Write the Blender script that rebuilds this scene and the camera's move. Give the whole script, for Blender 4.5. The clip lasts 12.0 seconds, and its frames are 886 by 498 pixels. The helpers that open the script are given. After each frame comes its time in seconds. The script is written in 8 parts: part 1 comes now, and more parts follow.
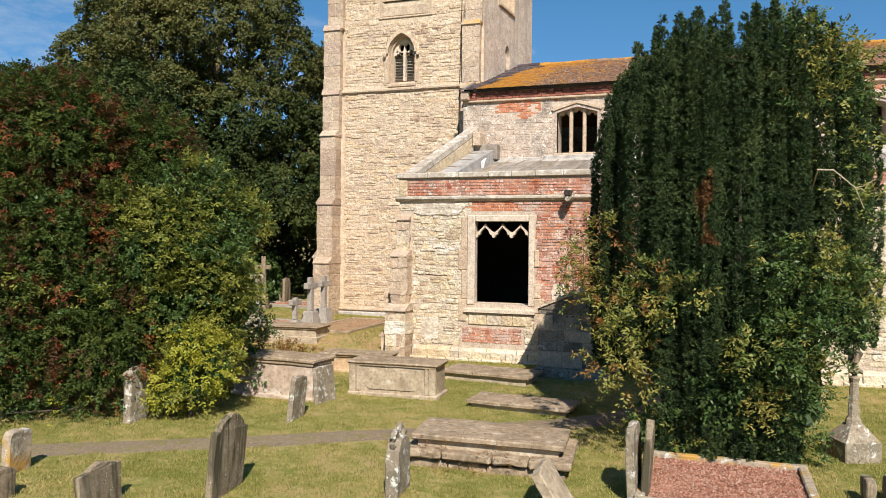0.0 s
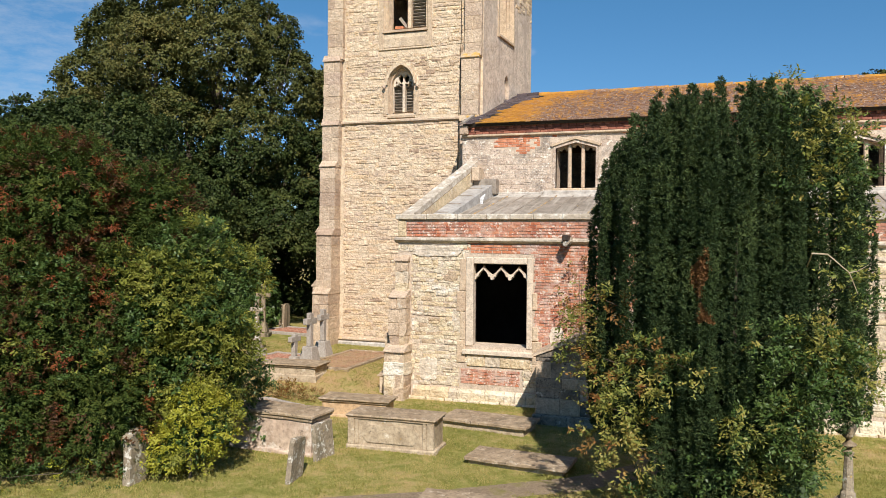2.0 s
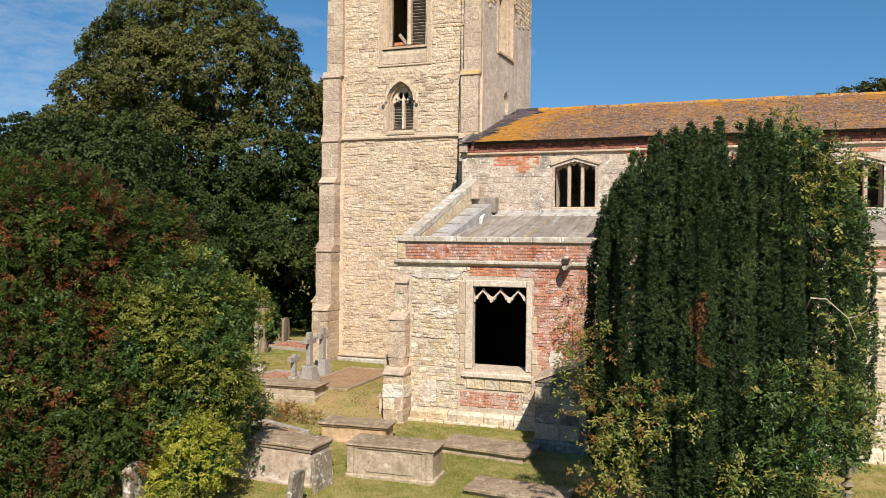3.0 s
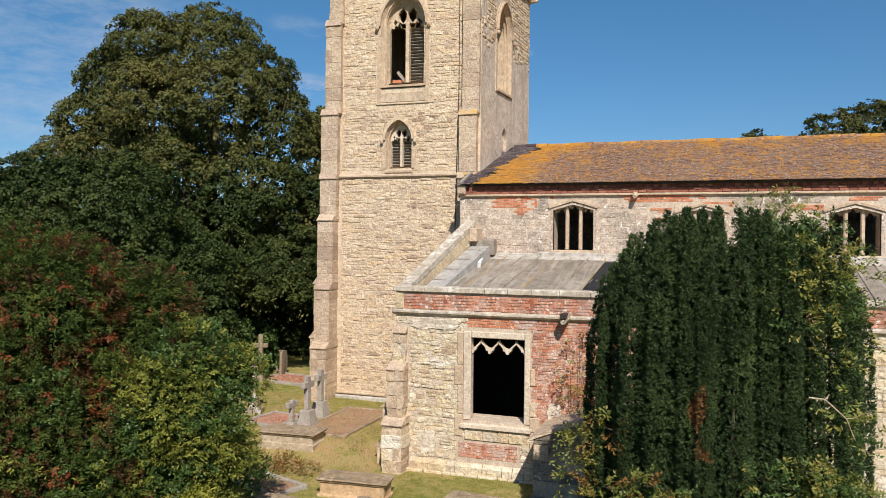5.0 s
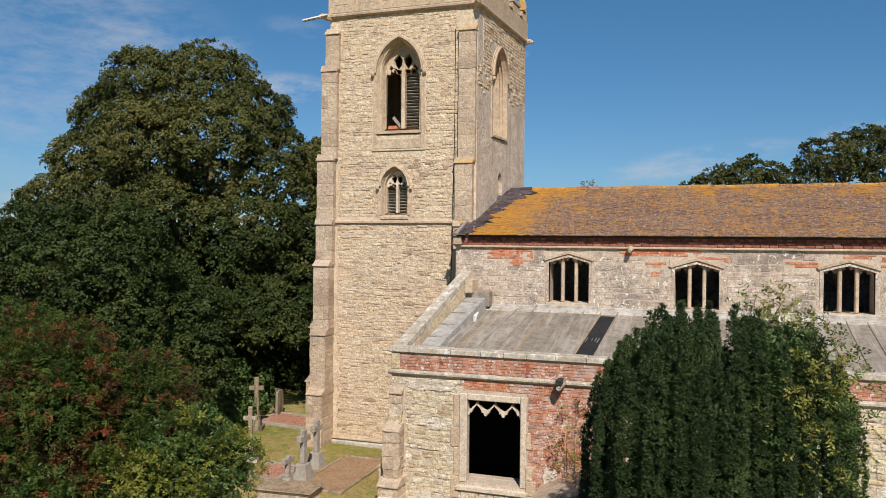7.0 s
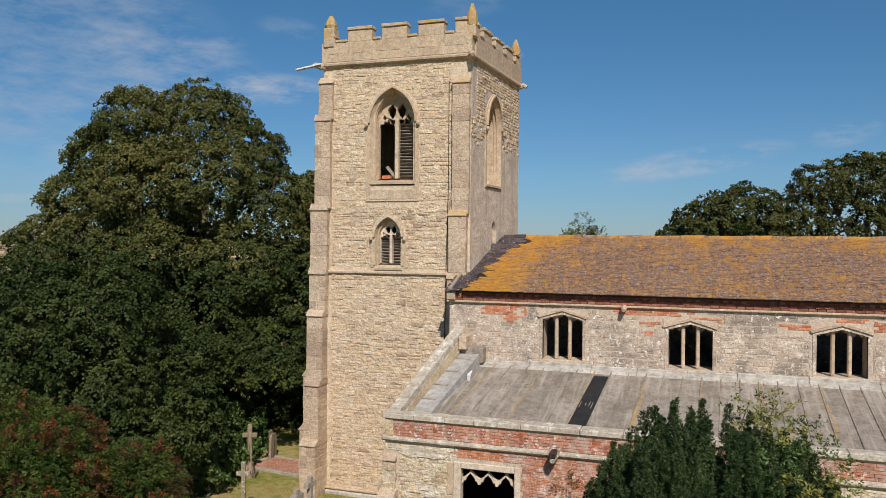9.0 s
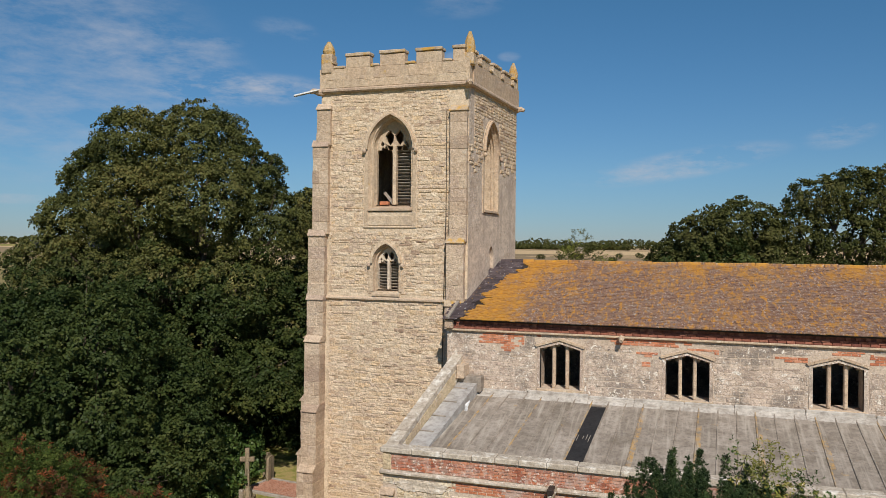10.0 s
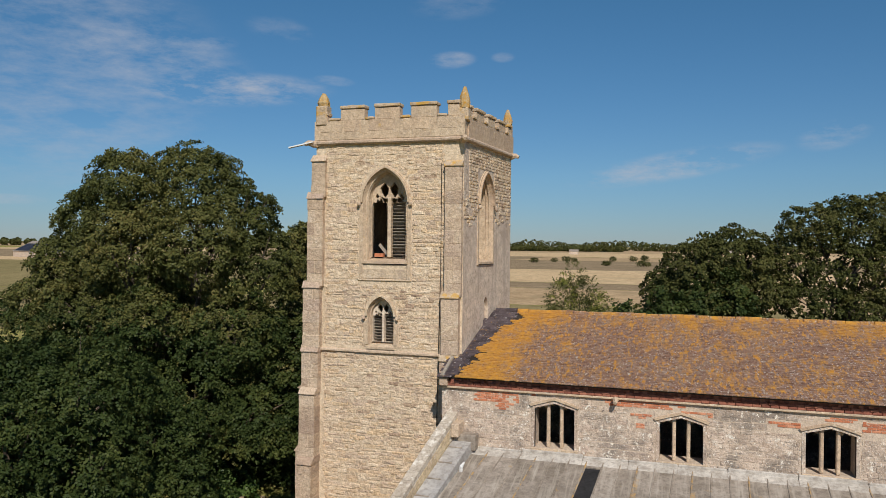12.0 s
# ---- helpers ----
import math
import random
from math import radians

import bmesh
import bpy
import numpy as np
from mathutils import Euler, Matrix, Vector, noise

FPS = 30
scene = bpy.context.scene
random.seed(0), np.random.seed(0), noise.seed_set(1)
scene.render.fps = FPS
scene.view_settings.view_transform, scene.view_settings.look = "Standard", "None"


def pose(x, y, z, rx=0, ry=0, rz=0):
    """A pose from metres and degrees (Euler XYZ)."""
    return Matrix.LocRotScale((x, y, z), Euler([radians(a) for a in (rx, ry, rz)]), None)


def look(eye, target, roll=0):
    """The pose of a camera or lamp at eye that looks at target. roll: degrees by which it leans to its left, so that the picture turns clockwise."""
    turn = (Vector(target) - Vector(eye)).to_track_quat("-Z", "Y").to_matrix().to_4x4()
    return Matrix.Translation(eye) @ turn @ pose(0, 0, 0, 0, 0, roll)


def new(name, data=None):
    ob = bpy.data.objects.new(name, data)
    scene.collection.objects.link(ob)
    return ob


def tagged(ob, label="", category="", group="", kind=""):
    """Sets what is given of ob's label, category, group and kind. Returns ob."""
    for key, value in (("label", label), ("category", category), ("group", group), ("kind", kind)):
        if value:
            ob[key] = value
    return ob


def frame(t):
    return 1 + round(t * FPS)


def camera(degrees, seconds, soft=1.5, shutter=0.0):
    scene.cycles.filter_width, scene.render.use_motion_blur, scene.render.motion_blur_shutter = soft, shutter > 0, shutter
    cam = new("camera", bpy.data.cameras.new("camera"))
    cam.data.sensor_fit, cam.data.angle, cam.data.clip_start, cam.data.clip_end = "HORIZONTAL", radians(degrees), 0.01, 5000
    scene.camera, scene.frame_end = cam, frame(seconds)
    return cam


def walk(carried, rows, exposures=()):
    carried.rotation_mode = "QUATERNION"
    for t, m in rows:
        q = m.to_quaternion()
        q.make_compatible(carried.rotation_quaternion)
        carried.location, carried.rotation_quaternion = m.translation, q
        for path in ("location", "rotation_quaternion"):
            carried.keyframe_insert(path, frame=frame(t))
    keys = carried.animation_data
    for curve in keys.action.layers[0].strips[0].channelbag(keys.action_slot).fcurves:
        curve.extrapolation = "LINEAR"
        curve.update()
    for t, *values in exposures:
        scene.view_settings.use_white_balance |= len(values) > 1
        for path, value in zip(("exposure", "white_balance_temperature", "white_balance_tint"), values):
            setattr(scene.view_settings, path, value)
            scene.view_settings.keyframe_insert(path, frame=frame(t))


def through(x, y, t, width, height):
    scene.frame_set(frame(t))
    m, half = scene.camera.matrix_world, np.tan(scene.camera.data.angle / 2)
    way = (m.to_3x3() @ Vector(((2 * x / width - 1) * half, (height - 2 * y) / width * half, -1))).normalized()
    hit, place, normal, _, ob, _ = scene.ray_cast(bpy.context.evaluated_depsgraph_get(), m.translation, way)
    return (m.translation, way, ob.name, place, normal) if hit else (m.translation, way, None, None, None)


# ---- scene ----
import itertools
from mathutils.geometry import tessellate_polygon

# The camera: a drone that climbs straight up in front of the church.
cam = camera(60.6, 12.0, soft=0.85)
METRES, EYE, TILT, LEAN, TURN = 8.5, 2.95, -0.77, -0.5, 19.5
ROWS = [
    (0.0, 0.0, 0.0, 0.0, -0.0, 0.0, 0.0),
    (0.5, 0.0001, -0.0004, 0.0285, 0.01, -0.01, -0.03),
    (1.0, 0.0007, -0.0019, 0.0588, 0.01, -0.01, -0.05),
    (1.5, 0.0014, -0.0064, 0.0894, 0.01, -0.02, -0.07),
    (2.0, 0.0041, -0.0089, 0.1203, 0.01, -0.01, -0.08),
    (2.5, 0.0056, -0.0095, 0.1524, 0.02, -0.01, -0.07),
    (3.0, 0.0059, -0.0089, 0.1855, 0.01, -0.02, -0.06),
    (5.0, 0.0034, -0.0085, 0.3284, -0.18, 0.08, -0.08),
    (5.5, 0.0076, -0.0092, 0.371, -0.23, 0.09, -0.07),
    (6.0, 0.0083, -0.011, 0.4158, -0.32, 0.1, -0.04),
    (6.5, 0.008, -0.0123, 0.4606, -0.38, 0.12, -0.03),
    (7.0, 0.0044, -0.0117, 0.5049, -0.47, 0.14, -0.01),
    (9.0, 0.0077, -0.0079, 0.6965, -0.88, 0.23, 0.02),
    (9.5, 0.0058, -0.0097, 0.747, -1.0, 0.26, 0.0),
    (10.0, 0.0035, -0.013, 0.7949, -1.14, 0.3, -0.02),
    (10.5, 0.0042, -0.0157, 0.8448, -1.24, 0.31, -0.02),
    (11.0, 0.0017, -0.017, 0.8956, -1.39, 0.34, -0.04),
    (11.5, -0.0013, -0.0173, 0.9468, -1.52, 0.35, -0.05),
    (12.0, -0.0004, -0.0179, 0.9981, -1.61, 0.34, -0.05),
]
walk(cam, [(t, pose(0, 0, EYE, TILT, LEAN, TURN) @ pose(METRES * x, METRES * y, METRES * z, 90 + pitch, roll, yaw)) for t, x, y, z, yaw, pitch, roll in ROWS],
     [(0, 0.48), (2.5, 0.42), (5.5, 0.24), (7, 0.10), (9.5, -0.05), (12, -0.12)])

# ---- light ----
SUN_AZ, SUN_EL = 26.0, 43.0  # degrees east of south, and above the horizon
sky = bpy.data.worlds.new("sky")
scene.world = sky
sky.use_nodes = True
wn, wl = sky.node_tree.nodes, sky.node_tree.links
wn.clear()
w_out = wn.new("ShaderNodeOutputWorld")
w_bg = wn.new("ShaderNodeBackground")
w_sky = wn.new("ShaderNodeTexSky")
w_sky.sky_type = "NISHITA"
w_sky.sun_disc = False
w_sky.sun_elevation = radians(SUN_EL)
w_sky.sun_rotation = radians(180 - SUN_AZ)
w_sky.air_density, w_sky.dust_density, w_sky.ozone_density = 1.0, 0.0, 2.0
w_bg.inputs["Strength"].default_value = 0.064
# thin cirrus: a few wisps, each a soft streak broken up by fine noise
w_tc = wn.new("ShaderNodeTexCoord")
w_noise = wn.new("ShaderNodeTexNoise")
w_noise.inputs["Scale"].default_value, w_noise.inputs["Detail"].default_value, w_noise.inputs["Roughness"].default_value = 13.0, 8.0, 0.66
w_map = wn.new("ShaderNodeMapping")
w_map.inputs["Scale"].default_value = (1.0, 1.0, 3.2)
wl.new(w_tc.outputs["Generated"], w_map.inputs["Vector"])
wl.new(w_map.outputs["Vector"], w_noise.inputs["Vector"])
w_sum = None
WISPS = [((-0.548, 0.815, 0.189), (0.150, 0.026), 3, 0.95), ((-0.623, 0.751, 0.220), (0.150, 0.060), -8, 0.55), ((-0.572, 0.784, 0.239), (0.060, 0.014), 6, 0.48), ((-0.290, 0.928, 0.235), (0.036, 0.013), 3, 0.62),
         ((-0.227, 0.944, 0.238), (0.018, 0.008), 0, 0.35), ((-0.019, 0.995, 0.100), (0.150, 0.022), 9, 0.80), ((0.160, 0.978, 0.131), (0.048, 0.020), 10, 0.62), ((-0.737, 0.674, 0.046), (0.050, 0.008), 0, 0.5),
         ((-0.485, 0.834, 0.264), (0.050, 0.018), -6, 0.26), ((-0.278, 0.912, 0.300), (0.07, 0.022), 4, 0.24), ((-0.432, 0.878, 0.206), (0.032, 0.008), -4, 0.4), ((-0.630, 0.760, 0.161), (0.055, 0.018), 4, 0.36), ((-0.69, 0.69, 0.20), (0.22, 0.18), -10, 0.42), ((0.6, 0.75, 0.25), (0.2, 0.04), 12, 0.5), ((-0.9, 0.3, 0.3), (0.2, 0.05), -9, 0.5)]
for way, (wide, high), tip, most in WISPS:
    ahead = Vector(way).normalized()
    right = ahead.cross(Vector((0, 0, 1))).normalized()
    up = right.cross(ahead)
    c, s = math.cos(radians(tip)), math.sin(radians(tip))
    offs = []
    for axis, size in ((right * c + up * s, wide), (up * c - right * s, high)):
        d = wn.new("ShaderNodeVectorMath")
        d.operation = "DOT_PRODUCT"
        d.inputs[1].default_value = axis / size
        wl.new(w_tc.outputs["Generated"], d.inputs[0])
        q = wn.new("ShaderNodeMath")
        q.operation = "POWER"
        q.inputs[1].default_value = 2.0
        wl.new(d.outputs["Value"], q.inputs[0])
        offs.append(q)
    add = wn.new("ShaderNodeMath")
    wl.new(offs[0].outputs[0], add.inputs[0])
    wl.new(offs[1].outputs[0], add.inputs[1])
    fade = wn.new("ShaderNodeMapRange")
    fade.interpolation_type = "SMOOTHERSTEP"
    fade.inputs["From Min"].default_value, fade.inputs["From Max"].default_value = 1.0, 0.0
    fade.inputs["To Min"].default_value, fade.inputs["To Max"].default_value = 0.0, most
    wl.new(add.outputs[0], fade.inputs["Value"])
    front = wn.new("ShaderNodeVectorMath")
    front.operation = "DOT_PRODUCT"
    front.inputs[1].default_value = ahead
    wl.new(w_tc.outputs["Generated"], front.inputs[0])
    step = wn.new("ShaderNodeMath")
    step.operation = "GREATER_THAN"
    wl.new(front.outputs["Value"], step.inputs[0])
    one = wn.new("ShaderNodeMath")
    one.operation = "MULTIPLY"
    wl.new(fade.outputs["Result"], one.inputs[0])
    wl.new(step.outputs[0], one.inputs[1])
    if w_sum:
        both = wn.new("ShaderNodeMath")
        both.operation = "MAXIMUM"
        wl.new(w_sum, both.inputs[0])
        wl.new(one.outputs[0], both.inputs[1])
        w_sum = both.outputs[0]
    else:
        w_sum = one.outputs[0]
w_break = wn.new("ShaderNodeMapRange")
w_break.inputs["From Min"].default_value, w_break.inputs["From Max"].default_value = 0.40, 0.72
wl.new(w_noise.outputs["Fac"], w_break.inputs["Value"])
w_fac = wn.new("ShaderNodeMath")
w_fac.operation = "MULTIPLY"
wl.new(w_sum, w_fac.inputs[0])
wl.new(w_break.outputs["Result"], w_fac.inputs[1])
w_mix = wn.new("ShaderNodeMixRGB")
w_mix.inputs["Color2"].default_value = (7.6, 8.0, 9.0, 1)
wl.new(w_fac.outputs[0], w_mix.inputs["Fac"])
w_tint = wn.new("ShaderNodeMixRGB")
w_tint.blend_type = "MULTIPLY"
w_tint.inputs["Fac"].default_value = 1.0
w_up = wn.new("ShaderNodeSeparateXYZ")
w_ramp = wn.new("ShaderNodeValToRGB")
w_ramp.color_ramp.elements[0].position, w_ramp.color_ramp.elements[0].color = 0.0, (0.47, 0.65, 1.02, 1)
w_low = w_ramp.color_ramp.elements.new(0.09)
w_low.color = (0.54, 0.82, 1.11, 1)
w_ramp.color_ramp.elements[2].position, w_ramp.color_ramp.elements[2].color = 0.32, (0.50, 0.96, 1.19, 1)
wl.new(w_tc.outputs["Generated"], w_up.inputs[0])
wl.new(w_up.outputs["Z"], w_ramp.inputs["Fac"])
wl.new(w_ramp.outputs["Color"], w_tint.inputs["Color2"])
wl.new(w_sky.outputs["Color"], w_tint.inputs["Color1"])
wl.new(w_tint.outputs["Color"], w_mix.inputs["Color1"])
wl.new(w_mix.outputs["Color"], w_bg.inputs["Color"])
wl.new(w_bg.outputs["Background"], w_out.inputs["Surface"])

sun_data = bpy.data.lights.new("sun", "SUN")
sun_data.energy, sun_data.angle, sun_data.color = 4.55, radians(0.53), (1.0, 0.94, 0.85)
sun = new("sun", sun_data)
to_sun = Vector((math.sin(radians(SUN_AZ)) * math.cos(radians(SUN_EL)), -math.cos(radians(SUN_AZ)) * math.cos(radians(SUN_EL)), math.sin(radians(SUN_EL))))
sun.matrix_world = look(to_sun * 60, (0, 0, 0))

# ---- materials ----
def nodes_of(name):
    m = bpy.data.materials.new(name)
    m.use_nodes = True
    return m, m.node_tree.nodes, m.node_tree.links, m.node_tree.nodes["Principled BSDF"]


def ramp(nodes, stops):
    r = nodes.new("ShaderNodeValToRGB")
    while len(r.color_ramp.elements) < len(stops):
        r.color_ramp.elements.new(0.5)
    for e, (p, c) in zip(r.color_ramp.elements, stops):
        e.position, e.color = p, (*c, 1)
    return r


def noise_node(nodes, links, vec, scale, detail=5.0, rough=0.6, stretch=None):
    n = nodes.new("ShaderNodeTexNoise")
    n.inputs["Scale"].default_value, n.inputs["Detail"].default_value, n.inputs["Roughness"].default_value = scale, detail, rough
    if stretch:
        mp = nodes.new("ShaderNodeMapping")
        mp.inputs["Scale"].default_value = stretch
        links.new(vec, mp.inputs["Vector"])
        vec = mp.outputs["Vector"]
    links.new(vec, n.inputs["Vector"])
    return n


def mix_col(nodes, links, fac, a, b, kind="MIX"):
    m = nodes.new("ShaderNodeMixRGB")
    m.blend_type = kind
    for sock, v in (("Fac", fac), ("Color1", a), ("Color2", b)):
        if isinstance(v, (int, float)):
            m.inputs[sock].default_value = v
        elif isinstance(v, tuple):
            m.inputs[sock].default_value = (*v, 1)
        else:
            links.new(v, m.inputs[sock])
    return m.outputs["Color"]


def surface(name, tints, grain=18.0, patch=0.9, rough=0.9, bump=0.35, spots=None, stain=None, streaks=None, per_piece=True, metal=0.0, dist=0.02, mottle=0.7, run=(1.0, 1.0, 0.12), hewn=0.0, flecks=()):
    """A weathered mineral or metal surface. tints: piece colours; spots: (colour, scale, from, to) of lichen; stain: (colour, scale, from, to)."""
    m, nodes, links, bsdf = nodes_of(name)
    pos = nodes.new("ShaderNodeNewGeometry").outputs["Position"]
    geo = nodes.new("ShaderNodeNewGeometry")
    info = nodes.new("ShaderNodeObjectInfo")
    fine = noise_node(nodes, links, pos, grain, 6, 0.65)
    broad = noise_node(nodes, links, pos, patch, 4, 0.55)
    stops = [(i / max(1, len(tints) - 1), c) for i, c in enumerate(tints)]
    if per_piece:
        add = nodes.new("ShaderNodeMath")
        add.operation = "ADD"
        links.new(info.outputs["Random"], add.inputs[0])
        links.new(geo.outputs["Random Per Island"], add.inputs[1])
        fr = nodes.new("ShaderNodeMath")
        fr.operation = "FRACT"
        links.new(add.outputs[0], fr.inputs[0])
        blend = nodes.new("ShaderNodeMath")
        blend.operation = "MULTIPLY_ADD"
        links.new(fr.outputs[0], blend.inputs[0])
        blend.inputs[1].default_value = 0.85
        sub = nodes.new("ShaderNodeMath")
        sub.operation = "MULTIPLY_ADD"
        links.new(broad.outputs["Fac"], sub.inputs[0])
        sub.inputs[1].default_value, sub.inputs[2].default_value = 0.9, -0.38
        links.new(sub.outputs[0], blend.inputs[2])
        key = blend.outputs[0]
    else:
        two = nodes.new("ShaderNodeMath")
        two.operation = "MULTIPLY_ADD"
        links.new(broad.outputs["Fac"], two.inputs[0])
        two.inputs[1].default_value, two.inputs[2].default_value = 2.2, -0.6
        key = two.outputs[0]
    r = ramp(nodes, stops)
    links.new(key, r.inputs["Fac"])
    dark = ramp(nodes, [(0.28, (0.50, 0.47, 0.45)), (0.50, (0.98, 0.97, 0.96)), (0.70, (1.16, 1.15, 1.13))])
    links.new(fine.outputs["Fac"], dark.inputs["Fac"])
    col = mix_col(nodes, links, 0.8, r.outputs["Color"], dark.outputs["Color"], "MULTIPLY")
    if mottle:
        mid = noise_node(nodes, links, pos, grain * 0.28, 6, 0.7)
        mot = ramp(nodes, [(0.34, (0.66, 0.63, 0.60)), (0.60, (1.10, 1.10, 1.10))])
        links.new(mid.outputs["Fac"], mot.inputs["Fac"])
        col = mix_col(nodes, links, mottle, col, mot.outputs["Color"], "MULTIPLY")
    for item in (stain, spots, *flecks):
        if item:
            c, sc, lo, hi = item
            n = noise_node(nodes, links, pos, sc, 6, 0.7)
            k = ramp(nodes, [(lo, (0, 0, 0)), (hi, (1, 1, 1))])
            links.new(n.outputs["Fac"], k.inputs["Fac"])
            col = mix_col(nodes, links, k.outputs["Color"], col, c)
    if streaks:
        c, sc, lo, hi = streaks
        n = noise_node(nodes, links, pos, sc, 4, 0.6, run)
        k = ramp(nodes, [(lo, (0, 0, 0)), (hi, (1, 1, 1))])
        links.new(n.outputs["Fac"], k.inputs["Fac"])
        col = mix_col(nodes, links, k.outputs["Color"], col, c)
    links.new(col, bsdf.inputs["Base Color"])
    bsdf.inputs["Roughness"].default_value = rough
    bsdf.inputs["Metallic"].default_value = metal
    bsdf.inputs["Specular IOR Level"].default_value = 0.25
    b = nodes.new("ShaderNodeBump")
    b.inputs["Strength"].default_value, b.inputs["Distance"].default_value = bump, dist
    links.new(fine.outputs["Fac"], b.inputs["Height"])
    if hewn:
        lump = noise_node(nodes, links, pos, 11.0, 3, 0.55)
        b2 = nodes.new("ShaderNodeBump")
        b2.inputs["Strength"].default_value, b2.inputs["Distance"].default_value = hewn, 0.06
        links.new(lump.outputs["Fac"], b2.inputs["Height"])
        links.new(b2.outputs["Normal"], b.inputs["Normal"])
    links.new(b.outputs["Normal"], bsdf.inputs["Normal"])
    return m


def leaf_mat(name, tints, rough=0.55, through=0.35, patch=0.5, spec=0.3):
    """Leaves that differ from clump to clump and let some light through."""
    m, nodes, links, bsdf = nodes_of(name)
    geo = nodes.new("ShaderNodeNewGeometry")
    n = noise_node(nodes, links, geo.outputs["Position"], patch, 4, 0.6)
    k = nodes.new("ShaderNodeMath")
    k.operation = "MULTIPLY_ADD"
    links.new(geo.outputs["Random Per Island"], k.inputs[0])
    k.inputs[1].default_value = 0.4
    j = nodes.new("ShaderNodeMath")
    j.operation = "MULTIPLY_ADD"
    links.new(n.outputs["Fac"], j.inputs[0])
    j.inputs[1].default_value, j.inputs[2].default_value = 1.6, -0.5
    links.new(j.outputs[0], k.inputs[2])
    r = ramp(nodes, [(i / (len(tints) - 1), c) for i, c in enumerate(tints)])
    links.new(k.outputs[0], r.inputs["Fac"])
    links.new(r.outputs["Color"], bsdf.inputs["Base Color"])
    bsdf.inputs["Roughness"].default_value = rough
    bsdf.inputs["Specular IOR Level"].default_value = spec
    tr = nodes.new("ShaderNodeBsdfTranslucent")
    links.new(r.outputs["Color"], tr.inputs["Color"])
    mx = nodes.new("ShaderNodeMixShader")
    mx.inputs["Fac"].default_value = through
    out = nodes["Material Output"]
    links.new(bsdf.outputs["BSDF"], mx.inputs[1])
    links.new(tr.outputs["BSDF"], mx.inputs[2])
    links.new(mx.outputs["Shader"], out.inputs["Surface"])
    return m


M_RUBBLE = surface("rubble_limestone", [(0.416, 0.297, 0.213), (0.672, 0.509, 0.349), (0.712, 0.564, 0.408), (0.573, 0.435, 0.326), (0.777, 0.633, 0.466), (0.653, 0.514, 0.369), (0.736, 0.549, 0.354), (0.495, 0.366, 0.277)], 26, 0.5, 0.93, 0.8, stain=((0.425, 0.316, 0.243), 2.2, 0.60, 0.80), spots=((0.771, 0.642, 0.496), 4.0, 0.60, 0.74), hewn=0.9, flecks=(((0.316, 0.247, 0.194), 9.0, 0.66, 0.74),))
M_AISLE = surface("aisle_limestone", [(0.48, 0.36, 0.25), (0.68, 0.54, 0.35), (0.72, 0.61, 0.44), (0.60, 0.50, 0.39), (0.77, 0.67, 0.50), (0.56, 0.45, 0.34)], 24, 0.7, 0.93, 0.8, stain=((0.46, 0.36, 0.28), 2.0, 0.58, 0.76), spots=((0.78, 0.73, 0.65), 1.6, 0.54, 0.70), hewn=0.9, flecks=(((0.36, 0.29, 0.23), 10.0, 0.65, 0.73),))
M_MORTAR = surface("lime_mortar", [(0.62, 0.49, 0.35), (0.72, 0.59, 0.44)], 30, 1.0, 0.95, 0.5, per_piece=False, hewn=0.5)
M_ASHLAR = surface("dressed_limestone", [(0.499, 0.367, 0.260), (0.620, 0.474, 0.334), (0.550, 0.426, 0.304), (0.679, 0.544, 0.393)], 25, 0.8, 0.9, 0.6, stain=((0.400, 0.307, 0.236), 2.4, 0.52, 0.75), spots=((0.739, 0.633, 0.491), 5.0, 0.60, 0.72), hewn=0.35, flecks=(((0.299, 0.237, 0.187), 16.0, 0.63, 0.70), ((0.560, 0.356, 0.098), 1.9, 0.66, 0.74)))
M_BUTTRESS = surface("weathered_ashlar", [(0.440, 0.326, 0.243), (0.559, 0.426, 0.308), (0.620, 0.485, 0.359), (0.500, 0.375, 0.290)], 28, 0.7, 0.9, 0.8, stain=((0.340, 0.267, 0.209), 2.0, 0.55, 0.78), spots=((0.700, 0.624, 0.518), 3.0, 0.62, 0.74), hewn=0.6, flecks=(((0.269, 0.219, 0.179), 15.0, 0.62, 0.70), ((0.540, 0.367, 0.120), 2.3, 0.66, 0.76)))
M_LICHENED = surface("lichen_crusted_stone", [(0.48, 0.37, 0.26), (0.60, 0.47, 0.34)], 24, 1.0, 0.92, 0.7, stain=((0.32, 0.25, 0.19), 4.0, 0.56, 0.70), spots=((0.54, 0.31, 0.07), 2.6, 0.50, 0.62), flecks=(((0.30, 0.24, 0.19), 14.0, 0.60, 0.68), ((0.68, 0.58, 0.45), 8.0, 0.60, 0.68)))
M_PINNACLE = surface("lichened_pinnacle_stone", [(0.50, 0.39, 0.26), (0.50, 0.36, 0.18)], 24, 1.5, 0.92, 0.9, spots=((0.52, 0.27, 0.05), 6.0, 0.47, 0.60), flecks=(((0.30, 0.22, 0.14), 13.0, 0.58, 0.68), ((0.66, 0.58, 0.46), 8.0, 0.64, 0.70)))
M_NAVE = surface("nave_limestone", [(0.47, 0.36, 0.285), (0.61, 0.485, 0.385), (0.68, 0.56, 0.455), (0.53, 0.41, 0.33)], 26, 0.8, 0.92, 0.9, stain=((0.27, 0.22, 0.18), 1.1, 0.47, 0.62), spots=((0.82, 0.75, 0.65), 7.0, 0.57, 0.64), hewn=0.5, flecks=(((0.80, 0.74, 0.65), 19.0, 0.60, 0.65), ((0.22, 0.175, 0.145), 12.0, 0.58, 0.66)))
